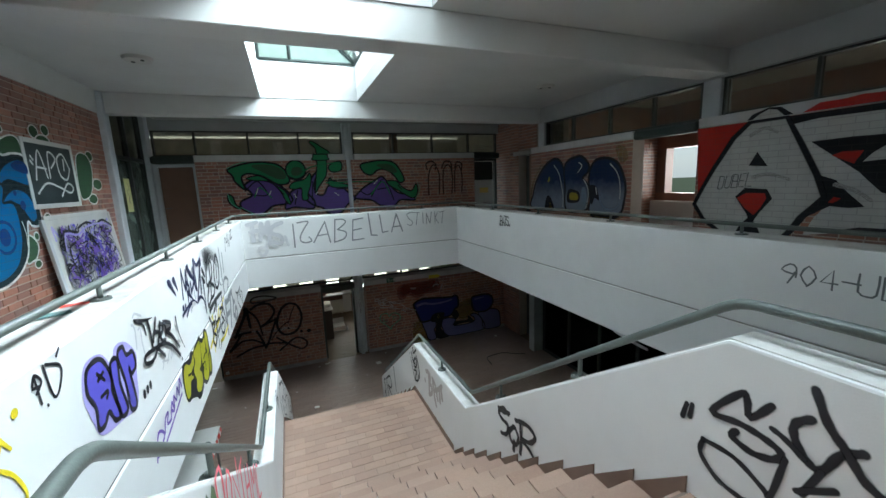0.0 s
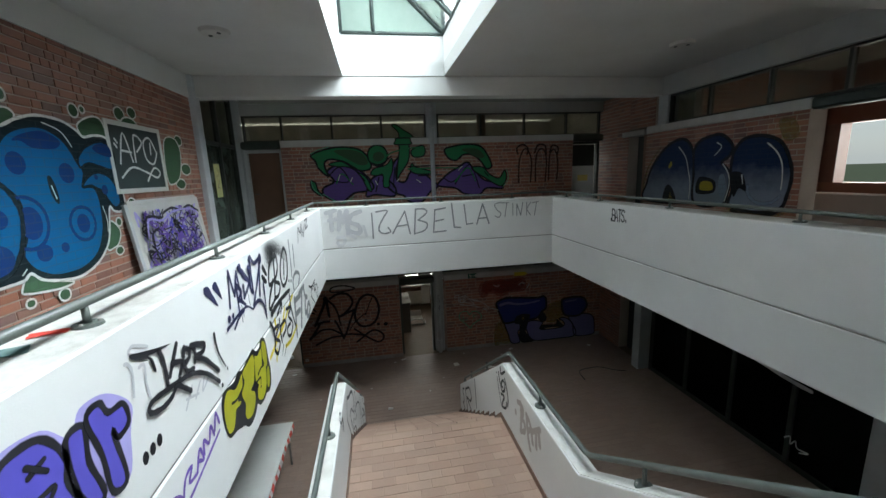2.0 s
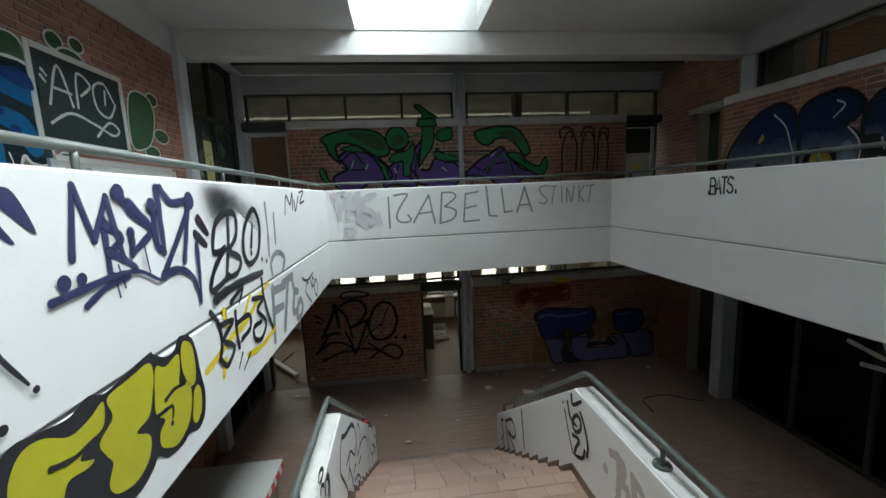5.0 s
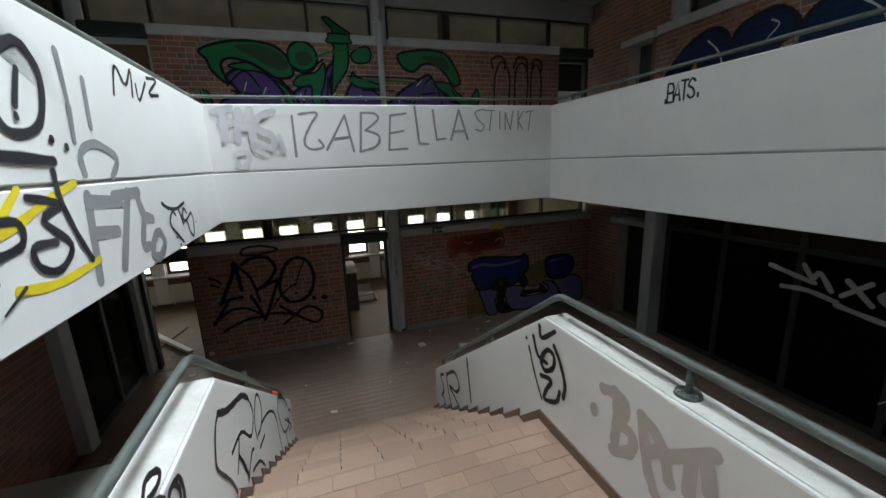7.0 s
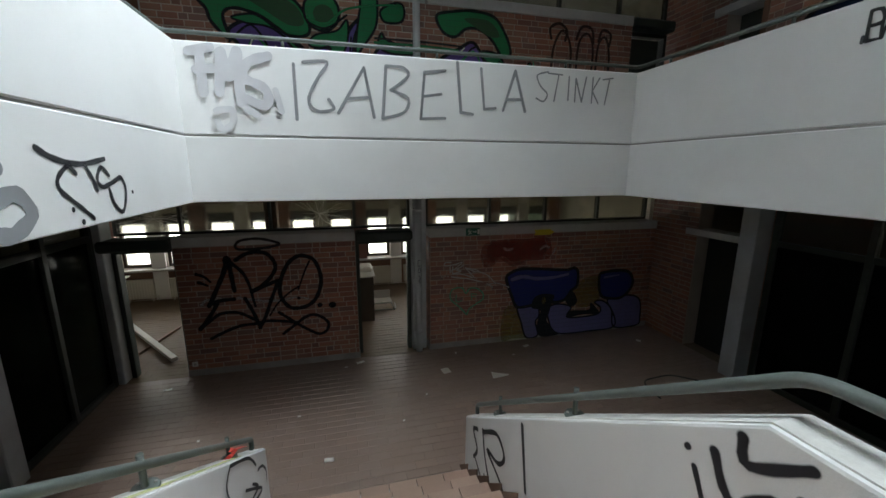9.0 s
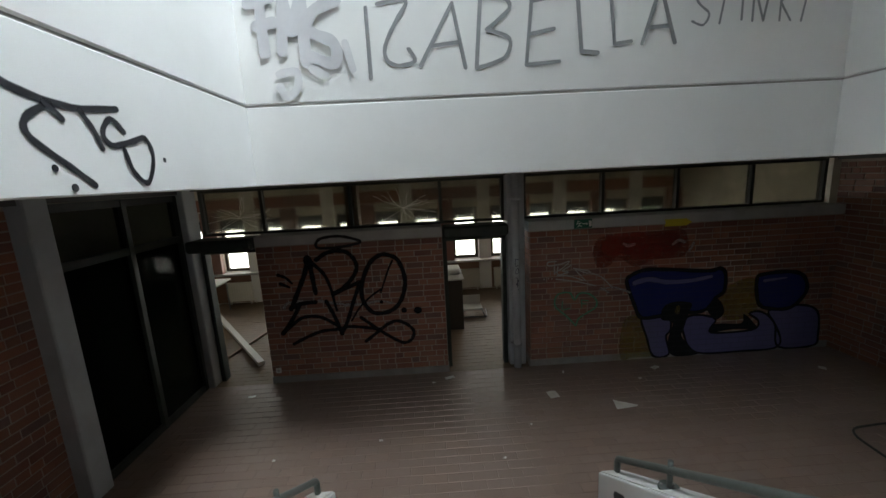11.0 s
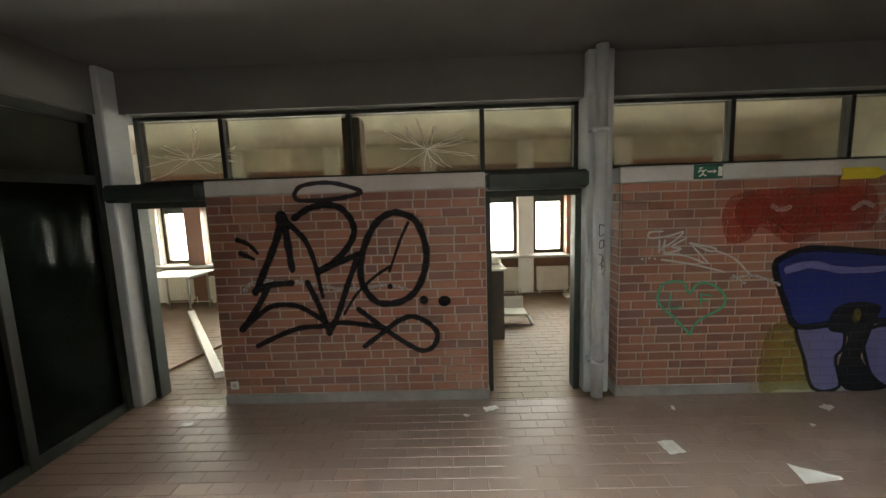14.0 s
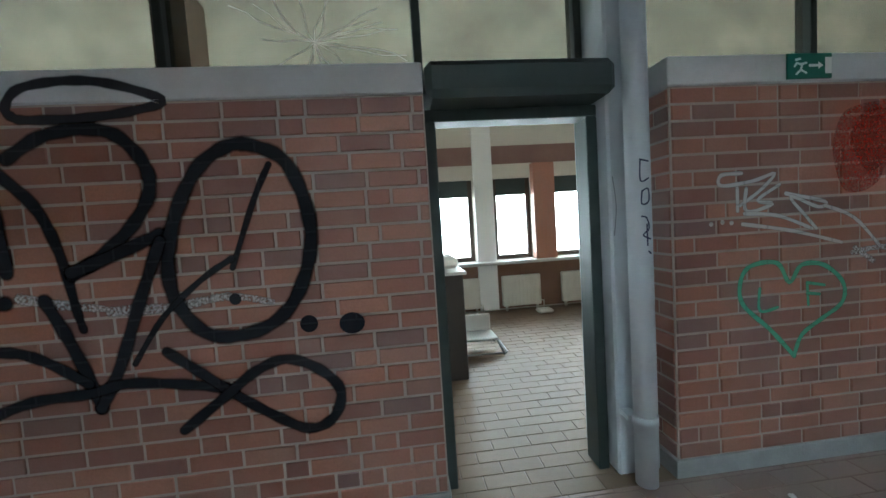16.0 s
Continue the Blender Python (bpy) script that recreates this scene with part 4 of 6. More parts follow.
def stroke_into(bm, panel, pts, width, k, closed=False, taper=0.0):
    """A ribbon of paint with round ends and soft sprayed edges."""
    n = len(pts)
    rows, soft = [], paint_layer(bm)
    for i, p in enumerate(pts):
        a = pts[(i - 1) % n] if closed or i else p
        b = pts[(i + 1) % n] if closed or i < n - 1 else p
        d = Vector((b[0] - a[0], b[1] - a[1]))
        d = d.normalized() if d.length > 1e-6 else Vector((1, 0))
        w = width / 2 * (1 - taper * i / max(n - 1, 1)) * (1 + 0.1 * math.sin(i * 1.7 + pts[0][0] * 9))
        row = [bm.verts.new(panel.at(p[0] - d.y * w * f, p[1] + d.x * w * f, k if closed else k + 0.25 * i / n)) for f in (1.14, 0.74, -0.74, -1.14)]
        row[1][soft] = row[2][soft] = 1
        rows.append(row)
    for i in range(n if closed else n - 1):
        a, b = rows[i], rows[(i + 1) % n]
        for c in range(3):
            bm.faces.new((a[c], a[c + 1], b[c + 1], b[c]))
    if not closed:
        for row, p, q, kk in ((rows[0], pts[0], pts[1], k), (rows[-1][::-1], pts[-1], pts[-2], k + 0.25 * (n - 1) / n)):
            back = math.atan2(p[1] - q[1], p[0] - q[0])
            w = (row[0].co - row[3].co).length / 2.28
            arcs = []
            for f, a, b in ((1.14, row[0], row[3]), (0.74, row[1], row[2])):
                mid = [bm.verts.new(panel.at(p[0] + f * w * math.cos(back + t), p[1] + f * w * math.sin(back + t), kk)) for t in (-1.05, -0.52, 0, 0.52, 1.05)]
                arcs.append([a, *mid, b])
            for v in arcs[1][1:-1]:
                v[soft] = 1
            bm.faces.new(arcs[1])
            for a in range(6):
                bm.faces.new((arcs[0][a], arcs[0][a + 1], arcs[1][a + 1], arcs[1][a]))


def fill_into(bm, panel, pts, k):
    soft = paint_layer(bm)
    vs = [bm.verts.new(panel.at(u, v, k)) for u, v in pts]
    for v in vs:
        v[soft] = 1
    es = [bm.edges.new((vs[i], vs[(i + 1) % len(vs)])) for i in range(len(vs))]
    bmesh.ops.triangle_fill(bm, use_beauty=True, use_dissolve=False, edges=es)


class Piece:
    """One piece of graffiti in a box of the wall; its coordinates run from 0 to 100 both ways."""

    def __init__(self, panel, u0, v0, w, h, label, tilt=0.0):
        self.panel, self.b, self.label, self.k, self.bms, self.tilt = panel, (u0, v0, w, h), label, 0, {}, tilt

    def pts(self, text):
        u0, v0, w, h = self.b
        return [(u0 + w * float(a) / 100, v0 + h * float(b) / 100 + self.tilt * w * float(a) / 100) for a, b in (p.split() for p in text.split(","))]

    def bm(self, mat_):
        if mat_.name not in self.bms:
            self.bms[mat_.name] = (bmesh.new(), mat_)
        return self.bms[mat_.name][0]

    def line(self, mat_, width, *texts, closed=False, straight=False, taper=0.0):
        self.k += 0.65
        for text in texts:
            self.k += 0.35
            p = self.pts(text)
            stroke_into(self.bm(mat_), self.panel, p if straight else smooth(p, closed), width, self.k, closed, taper)
        return self

    def fill(self, mat_, *texts, edge=None, width=0.03, straight=False):
        self.k += 1
        for text in texts:
            p = self.pts(text)
            p = p if straight else smooth(p, True)
            fill_into(self.bm(mat_), self.panel, p, self.k)
            if edge:
                stroke_into(self.bm(edge), self.panel, p, width, self.k + 0.4, True)
        return self

    def haze(self, mat_, *texts):
        """Overspray, thinning out towards its rim."""
        for text in texts:
            self.k += 0.5
            p, bm = smooth(self.pts(text), True), self.bm(mat_)
            soft, n = paint_layer(bm), len(p)
            cu, cv = sum(q[0] for q in p) / n, sum(q[1] for q in p) / n
            rings = []
            for f, c in ((1, 0), (0.75, 0.3), (0.5, 0.75), (0.2, 1)):
                rings.append([bm.verts.new(self.panel.at(cu + (q[0] - cu) * f, cv + (q[1] - cv) * f, self.k)) for q in p])
                for v in rings[-1]:
                    v[soft] = c
            for a, b in zip(rings, rings[1:]):
                for j in range(n):
                    bm.faces.new((a[j - 1], a[j], b[j], b[j - 1]))
            bm.faces.new(rings[-1])
        return self

    def dot(self, mat_, u, v, ru, rv=None, edge=None, width=0.02):
        self.k += 0.3
        u0, v0, w, h = self.b
        c = (u0 + w * u / 100, v0 + h * v / 100 + self.tilt * w * u / 100)
        p = [(c[0] + ru * math.cos(j * math.tau / 18), c[1] + (rv or ru) * math.sin(j * math.tau / 18)) for j in range(18)]
        fill_into(self.bm(mat_), self.panel, p, self.k)
        if edge:
            stroke_into(self.bm(edge), self.panel, p, width, self.k + 0.2, True)
        return self

    def done(self):
        for bm, mat_ in self.bms.values():
            part("graffiti", bm, mat_, self.panel.parent, self.label)


GLYPH = {"A": "00 26 40|12 32", "B": "00 06|06 36 44 33 03|33 43 40 00", "C": "45 26 03 20 41", "D": "00 06|06 36 43 30 00", "E": "46 06 00 40|03 33", "F": "00 06 46|03 33", "H": "00 06|40 46|03 43",
         "I": "20 26", "K": "00 06|46 03 40", "L": "06 00 40", "M": "00 06 23 46 40", "N": "00 06 40 46", "O": "20 03 26 43 20", "P": "00 06 36 44 03", "R": "00 06 36 44 03 40", "S": "45 26 04 33 41 20 01",
         "T": "20 26|06 46", "U": "06 01 20 41 46", "W": "06 10 24 30 46", "Z": "05 46 10 41", "9": "42 45 26 04 33 44 20", "0": "20 03 26 43 20", "4": "30 36 02 42", "-": "03 43", "!": "26 22|20 21", ".": "20 21", "\"": "16 14|36 34"}


def write(panel, text, u0, v0, h, width, mat_, label, wide=0.62, gap=0.28, rise=0.0, slant=0.0, k=1, grow=1.0, soft=2):
    """Hand lettering from single strokes."""
    bm, u, rng = bmesh.new(), u0, random.Random(text)
    for ch in text:
        if ch != " ":
            for s in GLYPH[ch].split("|"):
                pts = []
                for c in s.split():
                    x, y = int(c[0]) / 4 * wide * h, int(c[1]) / 6 * h
                    pts.append((u + x + slant * y + rng.uniform(-1, 1) * 0.02 * h, v0 + rise * (u - u0) + y + rng.uniform(-1, 1) * 0.02 * h))
                stroke_into(bm, panel, smooth(pts, n=soft) if soft > 1 and len(pts) > 4 else pts, width, k)
                k += 0.35
        u += (wide if ch not in "I!.-" else wide * 0.7) * h * (1 + gap / wide * 0.62)
        h *= grow
    return part("graffiti", bm, mat_, panel.parent, label)


FARP = Panel(P_FAR, (0, FAR, 0), (1, 0, 0), (0, -1, 0))
LP = Panel(P_LEFT, (LEFT, 0, 0), (0, 1, 0), (1, 0, 0))
RP = Panel(P_RIGHT, (RIGHT, 0, 0), (0, -1, 0), (-1, 0, 0))
SR = Panel(S_RIGHT, (STAIR_R, 0, 0), (0, -1, 0), (-1, 0, 0))
SL = Panel(S_LEFT, (STAIR_L, 0, 0), (0, 1, 0), (1, 0, 0))
NWL = Panel(GW_L, (0, WALL_N, 0), (1, 0, 0), (0, -1, 0), 0.0035)
NWR = Panel(GW_R, (0, WALL_N, 0), (1, 0, 0), (0, -1, 0), 0.0035)
UN = Panel(UW_N, (0, WALL_N, 0), (1, 0, 0), (0, -1, 0), 0.0035)
UL = Panel(UW_L, (WALL_L, -0.18, 0), (0, 1, 0), (1, 0, 0), 0.0035)
UR1 = Panel(UW_R1, (WALL_R, 0, 0), (0, -1, 0), (-1, 0, 0), 0.0035)
UR2 = Panel(UW_R2, (WALL_R, 0, 0), (0, -1, 0), (-1, 0, 0), 0.0035)

# far parapet
a = Piece(FARP, -0.96, 3.49, 4.28, 0.71, "grey sprayed capital letters across the white parapet")
a.line(GREY, 0.03, "20 85,20 16", "22 88,27 90,25 70,23 48,23 34,25 27,28 31,27 43", "29 26,35 86", "35 86,37 22", "31 45,36 48", "40 90,39 22", "40 90,44 89,45 78,41 59", "41 59,45 49,44 30,39 21", "54 89,49 85", "49 85,48 22", "48 22,54 24", "49 53,53 57", "57 101,58 33", "58 33,61 31", "63 95,64 39", "64 39,67 41", "69 38,72 95", "72 95,75 38", "70 54,74 55")
a.line(GREY, 0.018, "81 97,78 91,79 76,81 65,80 54,78 58", "81 95,85 94", "84 94,83 55", "87 92,87 58", "89 56,89 90", "89 90,91 56", "91 56,92 93", "94 93,94 55", "96 93,94 73", "94 73,96 55", "97 91,100 94", "99 92,98 54")
a.line(PALE, 0.085, "0 92,4 98", "2 95,2 45", "1 71,4 74", "5 46,6 93", "6 93,7 65", "7 65,9 95", "9 95,9 34", "15 92,11 83,10 65,14 52,14 32,10 39").line(FAINT, 0.06, "4 23,7 25,7 9,5 0,4 10", "10 27,12 20", "16 51,17 25").done()

# left parapet, above and below the joint
Piece(LP, 1.85, 4.05, 0.21, 0.17, "thin black tag").line(K, 0.014, "2 66,12 84,28 62,8 44", "10 84,16 16", "40 92,54 8,82 28,90 66,48 90", "84 92,96 106", "30 4,31 2", "0 60,18 56").done()
a = Piece(LP, 2.15, 3.73, 0.6, 0.42, "violet bubble letters with black outlines", -0.28)
a.fill(LILAC, "0 55,10 88,36 96,52 80,62 100,84 104,104 84,98 56,88 12,52 4,16 2,6 24")
a.fill(VIOLET, "6 56,12 82,34 90,46 68,44 44,52 14,40 10,32 24,22 12,12 12,14 36", "48 78,62 84,60 52,66 16,52 10,48 34", edge=K, width=0.028)
a.fill(VIOLET, "64 88,76 98,82 86,96 88,98 68,86 58,82 66,86 16,72 12,70 50", edge=K, width=0.028)
a.line(K, 0.02, "24 66,34 74", "24 74,34 64", "24 46,36 50,32 42").done()
d = Piece(LP, 2.78, 3.6, 0.14, 0.08, "three black dots")
for u in (10, 50, 90):
    d.dot(K, u, 40 + u * 0.1, 0.022, 0.03)
d.done()
a = Piece(LP, 2.78, 3.51, 0.93, 0.61, "bold black tag with a long flourish")
a.line(PALE, 0.016, "4 99,8 101,18 94", "0 93,2 92,4 85,2 68", "9 84,13 83,12 70,13 57", "51 33,41 19", "43 27,57 20", "61 29,53 19", "67 29,62 18,72 24")
a.fill(K, "4 97,11 94,22 89,37 83,24 85,17 87,20 82,21 72,19 73,17 84,11 88,5 93")
a.line(K, 0.036, "26 84,28 72,28 55", "42 79,36 68,31 59", "49 71,45 61,40 52", "35 67,45 62", "45 57,52 59,54 65,49 69,46 60,48 50,56 46", "57 67,60 60,58 51", "56 68,72 59,70 53,60 55", "61 53,72 42,87 19", taper=0.15)
a.line(K, 0.03, "88 58,90 37,98 15", taper=0.6).line(K, 0.03, "85 8,70 29,55 42,41 48,25 52,13 54,9 51,11 46,20 42,29 43,35 47,42 39,48 31").dot(K, 100, 11, 0.012).dot(K, 88, 1, 0.016).done()
Piece(LP, 2.8, 3.14, 0.72, 0.28, "purple handwritten tag").line(PURPLE, 0.022, "0 10,12 60,26 34,4 14", "28 36,34 62,44 66,38 44,50 38", "50 40,58 74,62 44,54 56", "64 50,66 78,74 58,80 86,84 58", "86 64,92 96,96 66", "14 6,50 24,94 50").done()
a = Piece(LP, 3.56, 2.94, 1.06, 0.54, "yellow bubble letters with thick black outlines")
a.fill(K, "38 91,49 95,63 99,65 96,72 88,79 88,83 96,87 96,94 89,97 72,98 53,99 41,100 28,97 7,90 0,82 5,76 2,65 5,59 14,55 9,48 4,40 4,35 8,30 17,24 22,17 28,5 34,0 52,-1 74,1 90,6 96,15 93,23 91,31 96")
a.fill(YELLOW, "4 83,8 90,14 89,22 80,30 82,36 87,36 77,34 70,28 67,24 61,29 55,26 53,19 55,16 46,12 38,5 40,2 55,2 72")
a.fill(YELLOW, "38 87,49 90,61 92,63 81,61 67,57 52,49 48,55 39,56 31,53 20,46 14,38 17,34 23,33 31,36 42,34 50,32 62,39 72")
a.fill(YELLOW, "65 85,71 80,81 83,81 69,79 58,81 54,87 51,87 33,82 15,72 8,64 15,61 22,62 32,66 38,61 48,62 66", "85 89,88 90,93 82,94 63,92 47,87 46,85 54,83 65,83 79", "90 39,94 41,96 31,94 15,89 8,86 14,88 29")
a.line(K, 0.022, "68 53,75 56,83 53", "60 46,68 45,72 43,71 34", "14 70,22 66,30 68", taper=0.3).dot(K, 70, 30, 0.013).done()
a = Piece(LP, 3.57, 3.54, 1.21, 0.65, "dark blue tear-shaped strokes and a brush-like letter")
a.fill(NAVY, "0 97,5 96,8 89,14 71,4 85,0 91", "12 96,16 94,20 75,13 86,10 92")
a.line(NAVY, 0.036, "29 60,33 98", "33 98,38 68", "38 68,45 92", "45 92,49 55", taper=0.25).line(NAVY, 0.03, "31 34,40 41,50 43", taper=0.3).dot(NAVY, 25, 49, 0.028).dot(NAVY, 31, 49, 0.022).done()
a = Piece(LP, 4.02, 3.56, 0.7, 0.62, "dark blue brush-like tag with drips")
a.line(NAVY, 0.044, "9 80,9 68,9 46", "10 77,20 69,20 65,10 60", "10 60,20 54,30 46", taper=0.4)
a.line(NAVY, 0.05, "21 96,27 90,34 81,49 72", "31 89,46 74,48 68,28 56", "29 70,29 63,28 56", "53 82,52 60,59 52", "59 99,59 78,59 52", taper=0.3)
a.line(NAVY, 0.04, "63 100,74 89,94 91", "97 90,85 71,54 35", "95 87,88 64,81 41").line(NAVY, 0.045, "54 35,73 36,90 25,96 2", "100 52,99 28,96 1", taper=0.5)
a.line(NAVY, 0.032, "-30 40,0 44,15 45,32 43,50 32", taper=0.5).line(NAVY, 0.01, "10 47,12 31", "14 51,17 36", "38 60,40 41").dot(NAVY, 50, 88, 0.03).dot(NAVY, 96, 90, 0.048).dot(NAVY, 22, 96, 0.035).done()
Piece(LP, 4.71, 3.85, 0.17, 0.19, "two black slanted blots").fill(K, "26 94,49 101,101 45,77 36,27 77", "0 56,24 56,81 15,64 0,6 32").done()
a = Piece(LP, 4.83, 3.44, 0.95, 0.77, "heavy black tag with soft black overspray")
a.haze(MIST, "-6 100,0 62,30 66,66 74,104 48,106 76,66 98,28 108", "-2 99,6 68,26 72,50 80,56 92,28 104", "4 96,12 72,40 80,80 70,60 90,28 100", "0 98,10 74,30 76,40 90,24 102")
a.line(K, 0.046, "28 77,14 69,8 49,24 49", "24 49,6 35,0 20,26 26", "34 77,30 52,22 26", "27 78,45 76,44 58,28 46", "28 46,47 36,39 25,21 25", taper=0.1)
a.line(K, 0.046, "76 77,59 61,54 41,63 28,83 35,92 61,86 76", closed=True).line(K, 0.034, "76 63,69 43", "68 38,68 37").dot(K, 89, 27, 0.02).dot(K, 100, 23, 0.02)
a.line(K, 0.07, "2 13,16 15,47 16,86 14", taper=0.3).line(K, 0.04, "22 4,44 12,35 0", taper=0.3).done()
a = Piece(LP, 4.66, 2.98, 1.18, 0.52, "black and yellow tag")
a.line(OCHRE, 0.045, "0 39,15 45,31 53,49 56,74 75,95 89", "16 17,20 33", "45 59,60 87", "48 12,70 5,100 10", "24 90,26 70", taper=0.1)
a.line(K, 0.04, "10 97,16 81,18 58,14 39", "17 76,33 71,20 57,31 39,21 25,14 39", "37 79,36 54,37 33", "36 64,55 63,55 45,42 40", "63 80,81 71,69 60,82 34,72 16,61 23,60 40,73 40", "82 100,82 77,87 44,94 14").line(K, 0.02, "40 23,33 8", "51 13,39 0", taper=0.4).done()
Piece(LP, 5.8, 2.86, 0.86, 0.5, "bold grey sprayed tag").line(GREY, 0.075, "8 101,0 13", "7 96,48 90", "6 62,36 57", "40 98,80 98", "62 99,34 14").done()
Piece(LP, 6.4, 2.85, 0.38, 0.46, "bold grey sprayed tag").line(GREY, 0.075, "18 102,32 75,64 65", "30 71,3 33,28 27", "35 13,51 33,83 41,100 20,68 4,43 8").done()
Piece(LP, 5.87, 3.46, 0.43, 0.62, "grey sprayed finger-like strokes").line(GREY, 0.05, "5 100,6 63", "52 85,46 44", "5 58,0 30", taper=0.2).line(GREY, 0.05, "6 4,7 21,46 30,98 18,73 0").done()
Piece(LP, 6.45, 3.97, 0.83, 0.24, "small black tag").line(K, 0.026, "0 0,11 77,25 38,40 89,35 13", "46 53,48 8,70 73", "75 90,100 98,74 42,99 50").done()
Piece(LP, 6.88, 2.84, 0.8, 0.4, "small black tag").line(K, 0.036, "0 100,14 88,38 82,66 90", taper=0.2).line(K, 0.028, "26 82,14 66,14 50,30 26,42 8", "24 82,31 70", "42 80,48 62,51 46", "68 66,60 78,53 62,58 50,72 56,84 62,88 40,80 10,70 22,66 46").dot(K, 22, 24, 0.014).dot(K, 30, 6, 0.016).dot(K, 98, 38, 0.013).done()
Piece(LP, 1.5, 3.82, 0.26, 0.34, "yellow spray marks", -0.1).line(OCHRE, 0.016, "0 52,20 60,44 62,60 80", "34 100,52 86,72 66", "50 96,52 84", "40 58,66 40,80 12,62 2,50 12", taper=0.1).dot(OCHRE, 92, 96, 0.018).done()

# right parapet
write(RP, ".BATS.", -6.68, 3.97, 0.18, 0.024, K, "small black tag", 0.4, 0.05, 0.02)
write(RP, "904-UL", -1.98, 3.9, 0.16, 0.014, DARKGREY, "grey marker writing on the parapet", 0.62, 0.3)

# stair side walls
a = Piece(SR, -2.8, 2.56, 0.62, 0.36, "bold black tag on the stair wall", 0.24)
a.line(K, 0.045, "26 88,14 96,2 80,10 66,26 58,22 34,8 28", "2 90,16 86,30 92", taper=0.2).line(K, 0.042, "40 64,30 46,34 26,46 24,52 44,44 64,40 64", "56 10,58 46,56 88", "46 84,72 88,88 72,78 52,58 46,76 34,90 12,94 -16", "40 6,42 30", taper=0.15).done()
a = Piece(SR, -1.25, 3.3, 0.8, 0.75, "large black tag on the stair wall")
a.line(K, 0.03, "52 94,44 83,42 92,39 93,27 76,40 77,50 76,57 73,55 68,46 65,37 68,39 72", "66 96,61 91,61 84,66 76,71 75,76 86,82 91", "66 110,71 97,77 89,83 80,89 76")
a.line(K, 0.024, "24 57,23 48,32 39,43 37,48 38", "24 57,39 57,52 50,55 48,59 71", "53 83,58 81,65 76", "71 74,66 59", "12 64,14 73", "16 66,17 74", "64 59,76 69").done()
a = Piece(SR, -7.72, 0.42, 1.1, 1.05, "black tag at the foot of the stair")
a.line(K, 0.04, "12 38,2 30,12 18,4 4", "24 46,30 26,42 8", "26 46,52 64,66 56,56 42,34 36,60 30,78 18", "90 100,98 58", taper=0.1).line(K, 0.03, "8 6,20 0", "30 8,34 0").done()
a = Piece(SR, -5.55, 1.88, 0.45, 0.55, "black tag running down the wall")
a.line(K, 0.024, "8 56,26 26,46 1", "0 65,1 66").line(K, 0.036, "37 94,43 81,75 100", "21 75,34 55,58 54", "74 82,88 69,101 46,98 28", "44 32,70 37,58 19,54 5,83 16,90 32", taper=0.1).line(K, 0.036, "60 72,43 54,53 43,73 54,75 69", closed=True).done()
a = Piece(SR, -4.83, 1.98, 0.64, 0.39, "faded brownish tag with soft edges")
a.line(MAUVE, 0.062, "8 82,18 86,23 78,24 45,23 19", "21 90,32 82,29 56,24 46", "28 49,40 49,39 25,22 6", "47 85,55 27,63 1", "47 85,64 70,73 31", "54 44,68 65", "69 59,100 101", "86 82,87 36", "95 94,100 56").dot(MAUVE, -1, 41, 0.03, 0.04).done()
Piece(SL, 5.11, -0.23, 3.47, 2.56, "black outlined letters on the stair wall").line(K, 0.04, "4 100,8 97,12 95,18 92,22 88").line(K, 0.024, "4 100,2 99,0 95,0 92,4 85,6 80,6 77", "22 88,24 82,20 79,15 85,12 87,7 88", "12 87,10 84,8 82", "10 84,12 80,14 74", "13 74,18 76,20 75", "17 72,23 68,27 62", "24 74,24 79,28 83,31 81,32 76,29 73,25 74", "30 73,38 69,45 63,48 57,49 49,51 40", "25 70,31 68", "55 60,52 57,55 47,60 40,71 34,67 40", "55 60,66 50,71 42", "72 39,76 36,79 31,79 27", "62 44,74 30,68 33", "60 40,62 29").done()
Piece(SL, 4.49, 2.29, 0.25, 0.31, "black tag on the landing wall").line(K, 0.026, "0 92,13 100,38 93,47 83,31 78,8 82", "51 30,56 49,76 51,94 45,100 24,92 0", "77 11,88 32,76 51", "6 63,12 71,29 66,42 55").done()
write(SL, "DONT", 1.56, 3.6, 0.2, 0.022, PINK, "pink sprayed writing on the stair wall", 0.5, 0.3, -0.68)
Piece(SL, 2.1, 3.2, 0.5, 0.26, "pink sprayed writing on the stair wall", -0.68).line(PINK, 0.02, "2 4,6 96", "4 50,22 56", "22 100,24 0", "36 10,38 90,50 50,62 96,64 6", "90 90,74 86,74 10,94 14").done()
Piece(SL, 1.36, 3.66, 0.2, 0.22, "dull green sprayed patch", -0.5).line(OLIVE, 0.05, "10 20,30 90,50 30,70 96,90 40").done()


# ground floor brick walls
a = Piece(NWL, -1.9, 0.51, 1.93, 1.4, "large black sprayed tag on the brick")
a.line(SCUFF, 0.05, "3 45,7 50,13 49", "14 51,19 50,25 50", "29 50,38 47,46 45", "47 44,61 44,72 46,82 43", taper=0.4)
a.line(KB, 0.078, "24 94,21 80,16 65,8 43", "25 91,26 73,27 58", taper=0.15).line(KB, 0.062, "26 90,34 78,38 63,40 46,41 39", taper=0.45)
a.line(KB, 0.062, "8 44,15 48,26 49", "15 48,8 32,0 18", "30 92,37 98,45 100,52 98,57 90,58 81,54 71,47 62,40 56", "40 57,48 61,59 67")
a.line(KB, 0.066, "81 93,88 87,92 70,91 55,86 41,78 34,68 34,62 43,60 54,62 70,68 86,75 93", closed=True)
a.line(KB, 0.032, "84 87,80 76,74 55", "74 58,67 52,58 41,51 27", taper=0.2).line(KB, 0.058, "34 49,38 36,42 20,43 14", "59 65,53 45,48 27,43 14")
